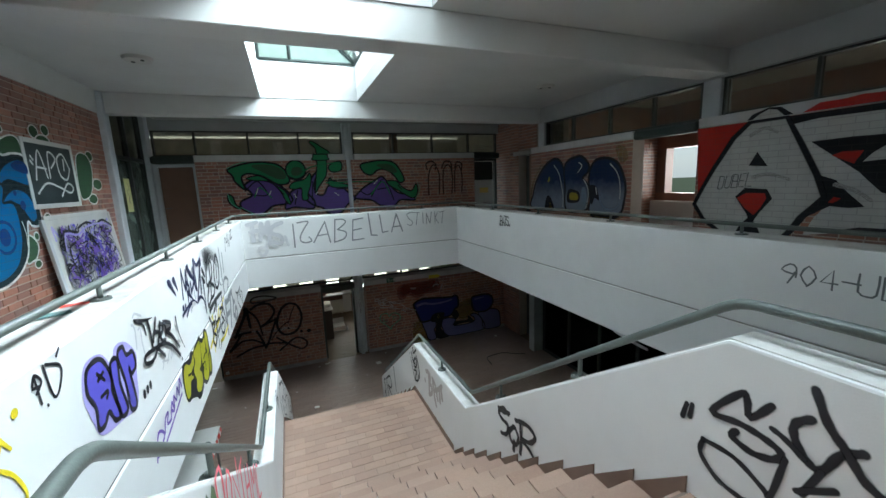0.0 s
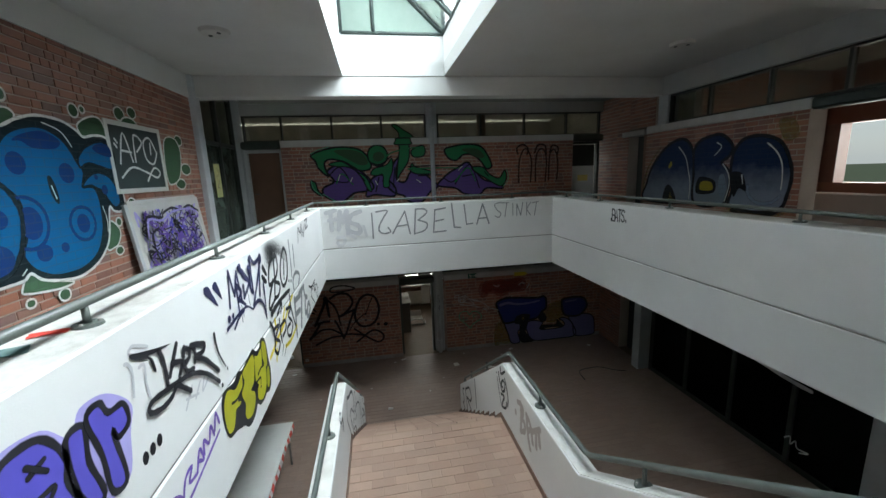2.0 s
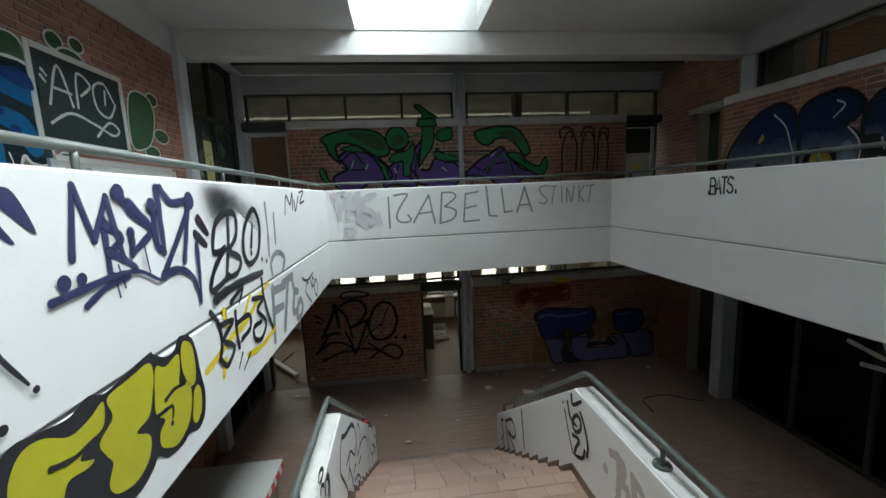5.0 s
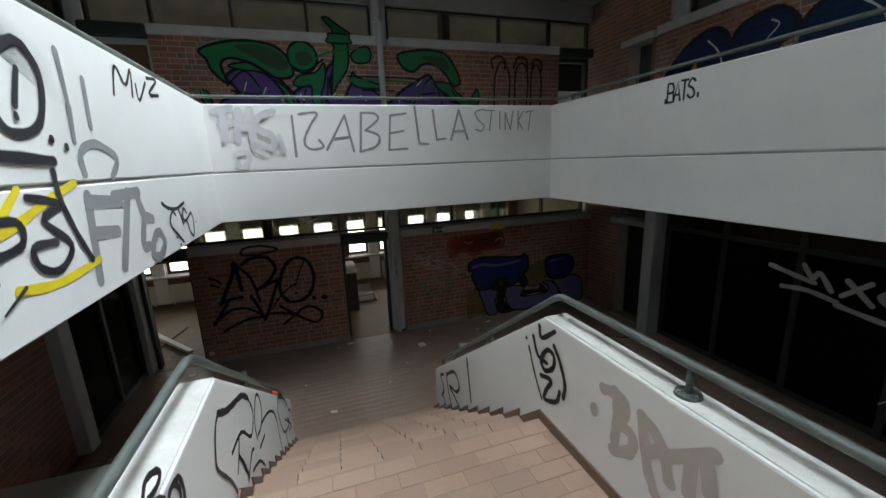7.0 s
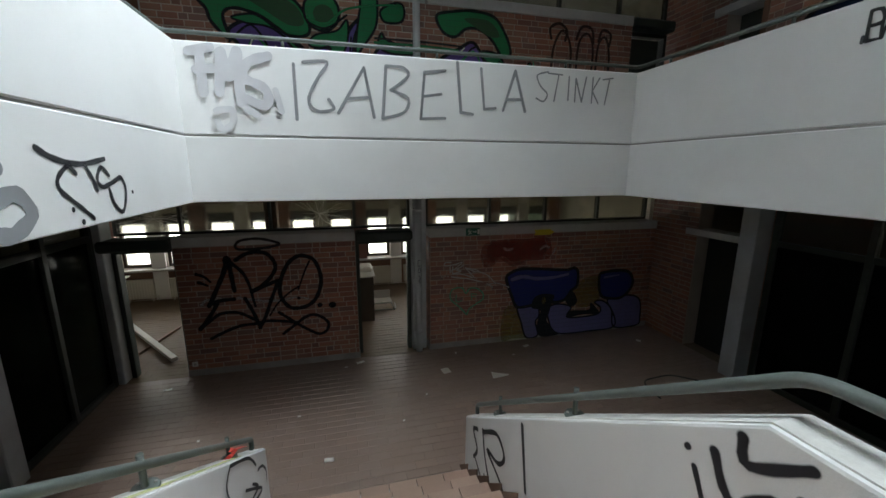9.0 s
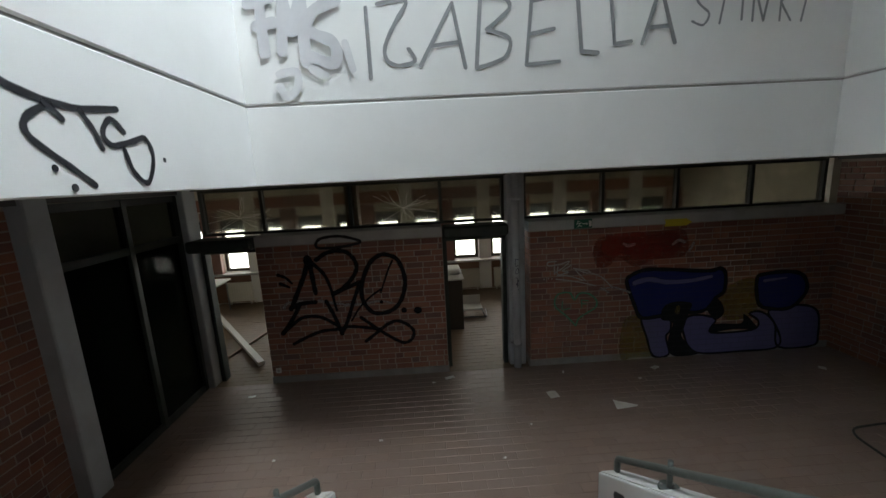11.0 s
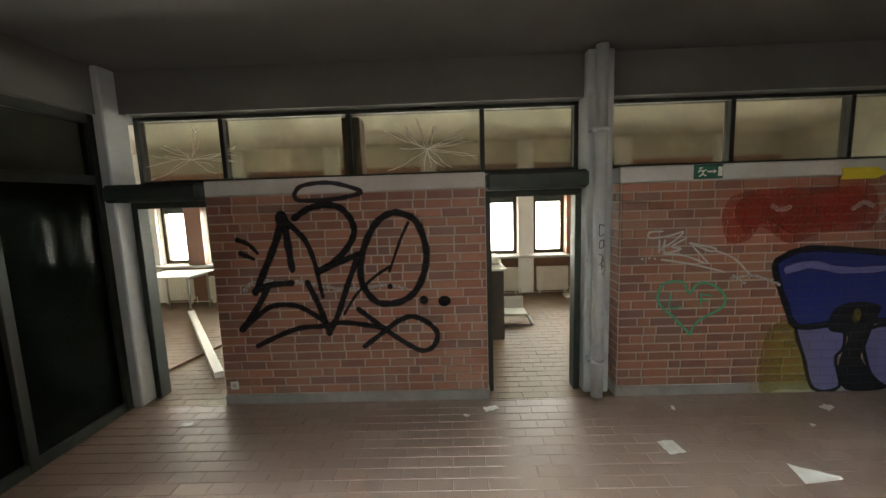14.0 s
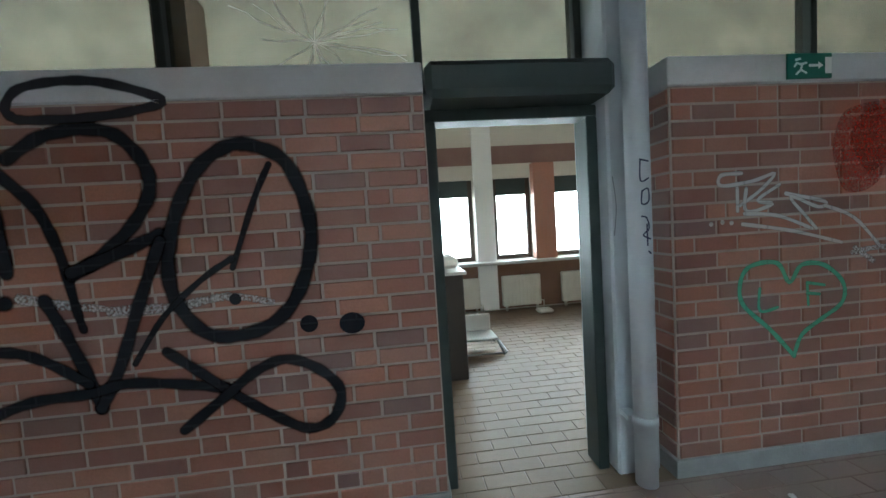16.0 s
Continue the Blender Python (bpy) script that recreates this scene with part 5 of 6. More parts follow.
a.line(KB, 0.052, "0 18,11 30,17 34,26 34,33 30,41 22", "7 6,18 13,29 18,41 19,49 21,61 19,71 16", "58 30,65 22,72 14,80 6,88 0,94 3,96 12,91 20,84 24,77 21,70 14,60 4")
a.dot(KB, 90, 35, 0.04).dot(KB, 100, 34, 0.058, 0.05).dot(KB, 74, 45, 0.026).dot(KB, 24, 92, 0.06, 0.075).line(KB, 0.05, "2 79,7 76,11 70", "3 70,9 66", taper=0.3).done()
Piece(NWL, -1.31, 1.95, 0.61, 0.16, "black sprayed ring across the lintel").line(K, 0.042, "1 39,11 84,39 101,67 92,101 46,84 21,52 5,16 3,5 11", closed=True).done()
bpy.data.objects["lintel_north_left"].location.y = 0.008
a = Piece(NWR, 2.55, 1.42, 1.34, 0.51, "washed out red sprayed patches on the brick")
a.fill(WASH, "0 57,4 84,11 93,24 98,43 101,66 99,97 98,100 28,65 18,46 1,27 33,20 14,13 5,5 8,1 32").fill(WASH, "8 60,14 86,30 90,60 88,90 90,92 40,66 30,46 20,30 44,16 24")
a.line(SCUFF, 0.05, "33 68,38 62,44 66", "86 60,92 70,98 64", "104 40,108 60").done()
a = Piece(NWR, 1.85, 1.05, 1.25, 0.53, "white scribbled tag on the brick")
a.line(WHITE_P, 0.022, "14 99,5 98,5 88,19 91,29 97,22 81,13 68", "12 85,12 63", "16 84,16 62,28 68,21 72,31 86", "34 77,52 67,49 62,36 74,43 54,48 41", "52 63,66 49,78 20", "14 50,37 40,60 25", "15 60,30 56,46 41", taper=0.15)
a.dot(WHITE_P, 0, 52, 0.012).dot(WHITE_P, 5, 53, 0.012).dot(WHITE_P, 9, 52, 0.012).line(SCUFF, 0.03, "65 14,82 17,100 0", "66 19,75 4").done()
Piece(NWR, 2.01, 0.59, 0.6, 0.51, "mint green sprayed heart").line(MINT, 0.026, "51 1,28 31,2 60,0 84,10 99,35 100,47 79,59 96,81 94,100 74,99 53,79 38,59 23,51 2").line(MINT, 0.018, "18 75,18 52,35 54", "64 77,65 54", "64 77,81 73", "64 66,76 64").done()
a = Piece(NWR, 3.05, -0.08, 2.96, 1.44, "blue and lavender sprayed letters with black outlines")
a.fill(OCHRE_B, "-2 8,-1 47,7 52,13 18,16 8,5 8", "45 70,63 86,67 55,62 44,51 44")
a.fill(LAV, "8 50,14 50,20 50,23 45,23 35,21 28,23 9,15 8,11 30", "30 46,35 50,42 48,46 43,44 30,65 30,68 39,63 48,69 49,76 37,80 10,60 7,37 9,30 30", "73 50,88 54,98 46,100 20,98 8,80 9,77 33", edge=KB, width=0.035)
a.fill(ROYAL, "0 89,2 96,9 101,20 100,40 96,46 98,49 92,49 74,45 67,41 56,35 53,25 54,18 52,8 51,4 66", "65 83,68 89,82 90,89 84,91 68,84 52,73 52,67 59", edge=KB, width=0.06)
a.fill(KB, "19 61,25 66,33 63,32 53,30 38,29 28,35 13,38 7,25 7,22 24,24 43,18 48", "43 30,46 39,59 38,60 48,65 39,67 31,55 32", "41 56,46 66,50 52,46 44")
a.line(LAV, 0.09, "4 88,11 91,20 87,32 87,42 90", taper=0.4).line(LAV, 0.05, "69 82,80 84", taper=0.4).dot(OCHRE_B, 26, 57, 0.04, 0.07).done()
Piece(Panel(bpy.data.objects["column_middle"], (0, 10.92, 0), (1, 0, 0), (0, -1, 0)), 1.375, 1.25, 0.03, 0.5, "faint marker on the column").line(GREY, 0.006, "10 10,60 40,10 70").done()

# gallery: green and plum piece on the north wall
a = Piece(UN, -1.49, 4.12, 4.85, 1.91, "wild green and plum sprayed letters with black outlines")
a.fill(PLUM, "5 18,7 11,14 5,20 15,26 17,30 21,28 33,23 45,19 50,13 51,8 43,11 31,6 24", "26 11,31 12,40 9,41 19,38 29,34 37,29 31", "35 29,40 14,45 9,48 1,54 0,59 13,63 20,58 32,54 42,49 39,46 27,42 30,42 45,45 61,41 52,39 40", "63 20,72 16,77 8,85 6,89 14,98 13,95 21,88 25,83 37,79 49,74 43,69 36,66 30", edge=KB, width=0.05)
a.fill(GREEN, "1 63,5 68,12 72,19 72,25 68,29 56,29 45,24 43,20 49,16 55,10 58,7 53,8 38,4 48,3 56", "67 66,72 70,79 72,86 69,90 57,92 43,89 40,86 50,82 58,77 59,73 52,69 55", edge=KB, width=0.045)
a.fill(GREEN_D, "12 68,20 69,26 63,28 52,24 50,18 58", "76 66,84 66,88 56,85 54,80 60").fill(GREEN, "9 52,15 55,20 47,24 36,27 20,29 17,27 33,22 43,18 48,13 49", "29 38,31 45,37 49,40 57,40 43,38 29,38 22,35 22,35 37,32 36", edge=KB, width=0.03)
a.fill(GREEN, "42 79,48 79,49 66,48 52,44 38,42 30,43 53,44 71", "50 66,55 72,57 68,56 59,51 58", "81 41,87 42,91 32,96 27,99 37,100 26,97 16,90 25", "0 32,2 30,3 20,5 15,3 15,0 23", "49 41,50 50,52 45,62 37,53 36", edge=KB, width=0.035)
a.dot(GREEN, 33, 61, 0.24, 0.25, KB, 0.04).dot(GREEN_D, 33.5, 59, 0.14, 0.13)
a.line(KB, 0.03, "48 46,64 46,76 45", "53 34,65 34", "8 36,14 48,18 30,9 32", "72 21,80 46,85 15", "76 31,82 33", "41 45,40 21", "33 34,31 16", "29 53,34 50,40 60", "23 40,26 30", "66 30,70 24,74 30", "88 36,90 30")
a.line(GREEN, 0.04, "29 56,34 53,40 64,50 69,56 70", "48 43,64 43,74 42", "12 28,15 40,20 26", "72 24,79 42,83 24", taper=0.3)
a.line(PAPER_W, 0.02, "13 32,14 39", "20 35,19 30", "31 30,32 25", "42 28,43 31", "52 29,54 25", "74 39,76 44").line(MINT, 0.018, "0 33,1 22,5 13", "1 65,5 70,10 73", "100 38,101 26,98 15", "5 16,14 3,20 12").done()
Piece(Panel(bpy.data.objects["window_3"], (0, GLAZE_N - 0.035, 0), (1, 0, 0), (0, -1, 0)), 0.5, 5.69, 0.52, 0.34, "green paint running up over the glass").fill(GREEN, "2 96,22 100,60 60,92 30,98 0,40 0,30 50", edge=KB, width=0.03).done()
Piece(Panel(bpy.data.objects["lintel_north_upper_left"], (0, WALL_N - 0.012, 0), (1, 0, 0), (0, -1, 0)), 0.5, 5.534, 0.44, 0.144, "green paint running up over the lintel").fill(GREEN, "10 0,14 60,20 98,90 98,96 50,98 0", edge=KB, width=0.03).done()
Piece(UN, 3.65, 4.5, 1.15, 0.95, "faint dark outline letters").line(SMOKE, 0.045, "2 76,0 92,14 100,26 90,24 74", "42 78,50 98,66 96,70 74", "78 78,84 96,98 90,96 70").line(SMOKE, 0.04, "4 0,6 60,20 90,34 60,32 0", "44 0,46 70,60 88,70 62,68 0", "76 4,78 70,90 84,98 50,96 4").done()

# gallery: large blue figure on the west wall
a = Piece(UL, 0.003, -0.1, 101.94, 101.27, "huge blue bubble figure with dark spots and white outline")


def ring(u, v, ru, rv, n=14, wob=0.04, seed=1):
    r = random.Random(seed)
    return ",".join("%.3f %.3f" % (u + ru * (1 + r.uniform(-wob, wob)) * math.cos(i * math.tau / n), v + rv * (1 + r.uniform(-wob, wob)) * math.sin(i * math.tau / n)) for i in range(n))


BUBBLES = ((4.98, 5.61, 0.09, 0.085), (5.21, 5.63, 0.06, 0.06), (6.02, 5.62, 0.07, 0.07), (6.15, 5.65, 0.04, 0.04), (6.78, 5.7, 0.1, 0.08), (7.04, 5.75, 0.09, 0.07), (6.95, 5.6, 0.16, 0.08), (8.16, 5.5, 0.12, 0.08),
           (8.28, 5.06, 0.16, 0.09), (8.04, 4.83, 0.15, 0.08), (6.38, 4.42, 0.05, 0.05), (6.3, 4.09, 0.07, 0.05), (6.69, 4.62, 0.08, 0.06), (5.39, 3.83, 0.07, 0.06), (5.02, 3.86, 0.05, 0.04))
for i, spot in enumerate(BUBBLES):
    a.fill(GREEN_D, ring(*spot, 12, 0.03, i), edge=PAPER_W, width=0.022)
a.fill(GREEN_D, "4.92 5.47,5.04 5.49,5.23 5.52,5.29 5.45,5.12 5.34", "6.01 5.46,6.13 5.55,6.3 5.6,6.41 5.56,6.45 5.4,6.31 5.36,6.1 5.34", "7.71 5.45,8.02 5.52,8.16 5.34,8.07 5.01,7.9 4.86,7.65 4.88", "6.2 4.44,6.34 4.37,6.36 4.27,6.29 4.17,6.21 4.14,6.09 4.15", "4.97 4.0,5.09 4.13,5.25 4.01,5.53 3.92,5.35 3.9,5.01 3.95", "6.48 5.52,6.6 5.48,6.59 5.34,6.52 5.34", edge=PAPER_W, width=0.022)
body = "4.0 5.3,4.49 5.47,4.72 5.53,4.88 5.49,5.01 5.42,5.12 5.36,5.3 5.44,5.52 5.5,5.8 5.49,5.98 5.42,6.07 5.36,6.23 5.39,6.4 5.39,6.54 5.32,6.59 5.18,6.54 5.02,6.55 4.77,6.55 4.61,6.46 4.54,6.33 4.55,6.26 4.6,6.18 4.33,6.1 4.18,5.91 4.03,5.65 3.95,5.4 3.97,5.19 4.03,5.09 4.11,5.01 4.07,4.89 4.06,4.73 4.06,4.48 4.08,4.28 4.13,3.95 4.3,3.8 4.8"
a.fill(TEAL, body, edge=PAPER_W, width=0.03)
a.fill(BLUE, "4.0 5.1,4.2 5.3,4.51 5.38,4.69 5.38,4.81 5.34,4.9 5.24,4.95 5.1,4.96 4.98,4.92 4.92,4.78 4.89,4.61 4.88,4.43 4.88,4.1 4.9")
a.dot(BLUE_D, 4.78, 5.07, 0.15, 0.21)
a.fill(BLUE, "5.02 5.05,5.08 5.19,5.19 5.3,5.38 5.37,5.56 5.38,5.73 5.31,5.83 5.2,5.89 5.08,5.95 4.99,5.9 4.84,6.05 4.82,6.1 4.73,6.1 4.54,6.06 4.35,5.93 4.15,5.7 4.04,5.44 4.03,5.29 4.06,5.15 4.14,5.08 4.24,5.08 4.3,5.15 4.44,5.17 4.59,5.15 4.75,5.08 4.84,5.01 4.88,5.0 4.98")
a.fill(BLUE, "5.93 5.14,6.07 5.26,6.29 5.33,6.41 5.31,6.5 5.23,6.49 5.09,6.43 5.02,6.26 5.05,6.12 5.08,6.04 5.08,5.93 5.04", "5.9 4.84,6.01 4.94,6.15 4.99,6.29 4.97,6.39 4.9,6.46 4.76,6.46 4.64,6.36 4.59,6.27 4.67,6.2 4.78,6.11 4.82,6.03 4.85", edge=TEAL, width=0.03)
a.line(BLUE_D, 0.035, ring(5.81, 4.47, 0.17, 0.17, 14, 0.02, 10), ring(5.17, 4.54, 0.21, 0.23, 14, 0.02, 11), closed=True)
for spot in ((5.19, 5.06, 0.1, 0.1), (5.73, 4.98, 0.1, 0.1), (5.81, 4.47, 0.09, 0.1), (5.27, 4.26, 0.09, 0.08), (5.51, 4.27, 0.05, 0.05), (5.2, 4.54, 0.12, 0.15), (6.13, 4.94, 0.03, 0.03), (6.23, 4.8, 0.05, 0.055)):
    a.dot(BLUE_D, *spot)
a.fill(BLUE_D, "5.2 5.25,5.3 5.31,5.53 5.36,5.72 5.29,5.65 5.21,5.4 5.2,5.29 5.25", "6.16 5.25,6.26 5.19,6.45 5.17,6.43 5.29,6.28 5.31")
a.fill(BLUE, "4.0 4.7,4.42 4.84,4.61 4.85,4.78 4.87,4.94 4.9,5.03 4.85,5.09 4.75,5.12 4.63,5.09 4.45,5.02 4.29,4.91 4.17,4.78 4.12,4.65 4.11,4.49 4.14,4.32 4.19,4.05 4.4", edge=TEAL, width=0.05)
a.line(BLUE_D, 0.03, ring(4.5, 4.65, 0.13, 0.15, 14, 0.02, 12), closed=True)
for spot in ((4.91, 4.6, 0.08, 0.08), (4.8, 4.28, 0.17, 0.13), (4.5, 4.65, 0.07, 0.08)):
    a.dot(BLUE_D, *spot)
a.fill(TEAL, "5.47 4.93,5.51 4.95,5.55 4.86,5.56 4.72,5.53 4.69,5.48 4.78").line(PAPER_W, 0.012, "5.5 4.86,5.53 4.74", "6.13 4.62,6.16 4.48,6.14 4.34", "5.55 5.44,5.75 5.38,5.86 5.24", "4.87 5.4,4.98 5.33,5.06 5.24", "4.99 4.12,5.04 4.16").done()

# gallery: dark blue bubble letters and the black, white and red letters on the east wall
def fading(name, high, low, z_high, z_low):
    """Spray paint blown from one colour into another with height."""
    m = spray(name, high, True)
    nt, bsdf = m.node_tree, m.node_tree.nodes["Principled BSDF"]
    old = bsdf.inputs["Base Color"].links[0].from_socket
    v = coords(nt)
    sep, r, add = nt.nodes.new("ShaderNodeSeparateXYZ"), nt.nodes.new("ShaderNodeMapRange"), nt.nodes.new("ShaderNodeMath")
    nt.links.new(v, sep.inputs[0])
    nt.links.new(sep.outputs[2], add.inputs[0])
    nt.links.new(scaled(nt, noise_fac(nt, v, 5, 4, 0.3, 0.7), 0.16), add.inputs[1])
    r.inputs["From Min"].default_value, r.inputs["From Max"].default_value = z_high, z_low
    nt.links.new(add.outputs[0], r.inputs["Value"])
    nt.links.new(mix(nt, r.outputs["Result"], old, low), bsdf.inputs["Base Color"])
    return m


BLOWN = fading("night_blue_to_pale_paint", (0.008, 0.022, 0.07), (0.2, 0.23, 0.29), 4.86, 4.36)
a = Piece(UR1, -9.24, 3.92, 3.24, 1.61, "dark blue to pale bubble letters with black outlines")
a.fill(OCHRE_B, "90 92,97 92,100 77,94 73", "66 6,78 -3,90 -2,97 6", "-3 8,-2 40,6 66,14 80,2 50")
a.fill(BLOWN, "0 7,1 30,5 51,13 70,21 81,30 86,37 80,41 64,42 43,43 24,44 8", "68 8,69 26,67 47,68 66,73 78,82 80,91 74,96 61,99 42,98 22,95 8,82 3", edge=KB, width=0.06)
a.fill(BLOWN, "41 70,45 81,52 85,58 86,63 81,67 71,65 61,61 55,66 45,67 31,66 18,63 8,44 8,42 43", edge=KB, width=0.06)
a.fill(KB, "18 7,19 24,22 29,26 23,29 7", "45 20,46 38,53 38,58 33,57 21", "67 42,73 44,76 35,77 24,73 27,70 18").fill(OCHRE_B, "23 7,24 19,27 7").fill(YELLOW_B, "48 24,48 33,53 34,56 31,56 24", "21 52,23 59,24 54,22 50")
a.fill(FADE, "61 20,60 38,63 42,65 30,64 16").line(FADE, 0.07, "78 29,79 20,84 13,91 14,95 21", taper=0.3)
a.line(PAPER_W, 0.028, "29 76,35 63,38 46,40 31,40 12", "57 77,60 72,56 63", "62 53,66 42,67 29,65 12", "86 72,91 63,94 52,95 38,95 27", "74 41,75 32", taper=0.4)
a.line(KB, 0.06, "70 3,77 -1,88 0,96 7").done()
a = Piece(UR2, -4.61, 3.78, 2.45, 1.89, "huge white letters with black outlines on red")
a.fill(RED, "0 92,100 92,160 92,160 60,60 60,20 60,3 36", straight=True)
a.fill(WHITE_P, "51 88,88 89,160 88,160 17,94 16,63 9,67 22,71 29,70 37,61 66", straight=True)
a.fill(KB, "49 92,64 92,88 92,160 92,160 88,88 88,64 88,52 86", "62 73,78 74,130 73,130 66,96 67,90 67,86 63,83 58,91 59,97 56,130 50,130 36,98 36,91 39,86 46,82 52", "66 51,74 47,79 39,86 30,80 29,71 30,66 27,71 36,67 43", "71 12,85 17,160 18,160 13,94 13", straight=True)
a.fill(WHITE_P, "1 28,6 42,12 57,23 81,32 92,50 92,58 72,66 51,70 36,66 29,61 21,57 11,52 3,43 2,39 12,36 18,32 12,28 0,22 2,15 9,8 15", edge=KB, width=0.075, straight=True)
a.fill(KB, "27 35,32 42,44 41,47 34,41 23,37 13,34 22", "33 59,37 69,43 58", "28 0,32 12,36 18,39 12,43 2", "70 36,73 30,64 22,59 11,54 3,50 3,57 13,61 22,66 30", straight=True)
a.fill(RED, "28 34,33 38,43 38,44 34,41 26,38 21,33 26", "71 63,75 65,83 65,81 60,80 57", "72 32,74 36,77 35,74 32", straight=True).line(SCUFF, 0.06, "33 82,40 86,46 82", "36 50,44 52,54 48", "74 44,82 40,88 34", taper=0.4).done()
a = Piece(Panel(bpy.data.objects["lintel_east_upper_near"], (WALL_R - 0.015, 0, 0), (0, -1, 0), (-1, 0, 0)), -4.61, 3.78, 2.45, 1.89, "letter tip and red wave painted over the lintel")
a.fill(RED, "57 93,64 98,74 98,80 99,93 98,120 98,120 93", straight=True).fill(KB, "30 93,33 97,41 100.4,47 99.4,53 93", straight=True).fill(WHITE_P, "33 93,36 96,41 99,45 98,49 93", straight=True).done()
write(UR2, "DUBEL", -4.22, 4.56, 0.19, 0.014, DARKGREY, "thin dark handwritten tag", 0.4, 0.2, 0.1, 0.15, 9)
Piece(UR2, -4.1, 4.84, 0.2, 0.1, "thin dark handwritten tag").line(DARKGREY, 0.014, "20 90,24 50", "60 96,62 56", "0 20,50 40,100 30").done()
# white tags on the dark partition
PE = Panel(PART_E, (6.17, 0, 0), (0, -1, 0), (-1, 0, 0))
Piece(PE, -6.95, 1.36, 1.8, 0.6, "white sprayed tag on dark glass").line(PALE, 0.065, "0 80,20 66,30 60", "22 96,28 70,32 84,40 50", "48 80,62 40", "60 84,46 46", "66 66,76 86,92 76,94 50,78 40,66 56,66 66", "96 84,112 50", "10 36,26 40,44 30", "44 24,70 12,90 8").done()
Piece(PE, -5.6, 0.3, 0.4, 0.25, "small white tag on dark glass").line(PAPER_W, 0.018, "0 60,20 90,24 40,40 80,50 40,90 50,60 20").done()

# marker on the downpipe
Piece(Panel(bpy.data.objects["downpipe"], (0, 10.766, 0), (1, 0, 0), (0, -1, 0)), 1.425, 1.18, 0.05, 0.5, "black marker on the pipe").line(NAVY, 0.008, "10 96,90 94", "10 96,8 76,90 78", "20 66,80 68,84 56,14 54,20 66", "10 42,60 40,80 30,20 24,90 20", "60 34,60 14", "70 8,90 6").done()

# ---- loose things and fittings ----
BOARD = surface("white_board", (0.6, 0.6, 0.57), (0.42, 0.41, 0.38), (0.55, 0.54, 0.51), 0.5, 1.5, 60, 0.5, 0.2, 0.05)
PAPER = surface("paper", (0.75, 0.74, 0.7), (0.6, 0.58, 0.53), (0.7, 0.69, 0.66), 0.8, 8, 90, 0.4, 0.2, 0.1)
METAL = surface("grey_metal", (0.3, 0.31, 0.3), (0.18, 0.18, 0.17), (0.26, 0.26, 0.25), 0.4, 6, 90, 0.5, 0.3, 0.1, metal=0.6)
TAPE_R, TAPE_W = surface("tape_red", (0.6, 0.06, 0.04), (0.5, 0.05, 0.04), (0.55, 0.06, 0.04), 0.4), surface("tape_white", (0.75, 0.74, 0.72), (0.6, 0.6, 0.58), (0.7, 0.7, 0.68), 0.4)
SIGN_G, SIGN_Y = surface("sign_green", (0.01, 0.11, 0.07), (0.02, 0.1, 0.07), (0.015, 0.1, 0.065), 0.4, grain_amt=0.1), surface("arrow_yellow", (0.65, 0.55, 0.03), (0.5, 0.42, 0.04), (0.6, 0.5, 0.03), 0.5)


def strip(points, width, flat=(0, 0, 1)):
    """A loose band with a little body along points."""
    bm = bmesh.new()
    pts = [Vector(p) for p in points]
    rows = []
    for i, p in enumerate(pts):
        d = (pts[min(i + 1, len(pts) - 1)] - pts[max(i - 1, 0)]).normalized()
        s = d.cross(Vector(flat)).normalized() * width / 2
        n = s.cross(d).normalized() * 0.001
        rows.append([bm.verts.new(q) for q in (p - s - n, p + s - n, p + s + n, p - s + n)])
    for a, b in zip(rows, rows[1:]):
        for k in range(4):
            bm.faces.new((a[k], a[(k + 1) % 4], b[(k + 1) % 4], b[k]))
    bm.faces.new(rows[0][::-1])
    bm.faces.new(rows[-1])
    return bm


def table(name, label, x0, x1, y0, y1, h, top_mat, leg_mat, thick=0.03):
    ob = thing(name, label, "table", at=((x0 + x1) / 2, (y0 + y1) / 2, 0))
    a, b = (x1 - x0) / 2, (y1 - y0) / 2
    part("tabletop", boxes((-a, a, -b, b, h - thick, h), bevel=0.005), top_mat, ob)
    for sx in (-1, 1):
        for sy in (-1, 1):
            part("leg", tube([(sx * (a - 0.08), sy * (b - 0.1), 0), (sx * (a - 0.08), sy * (b - 0.1), h - thick)], 0.018, 10), leg_mat, ob)
        part("apron", boxes((sx * (a - 0.08) - 0.012, sx * (a - 0.08) + 0.012, -b + 0.12, b - 0.12, h - thick - 0.05, h - thick)), leg_mat, ob)
    return ob


t = table("table", "large whitish table with red and white tape along its edge", -2.95, -1.66, 5.2, 7.4, 0.74, BOARD, METAL)
rng = random.Random(3)
n = 22
pts = [(0.645 + 0.012 + rng.uniform(-0.006, 0.012), -1.05 + 2.1 * i / n, 0.72 + rng.uniform(-0.03, 0.02)) for i in range(n + 1)]
for i in range(n):
    part("tape", strip([pts[i], pts[i + 1]], 0.07, (1, 0, 0.2)), TAPE_R if i % 2 else TAPE_W, t, "red and white barrier tape" if i == 0 else "")

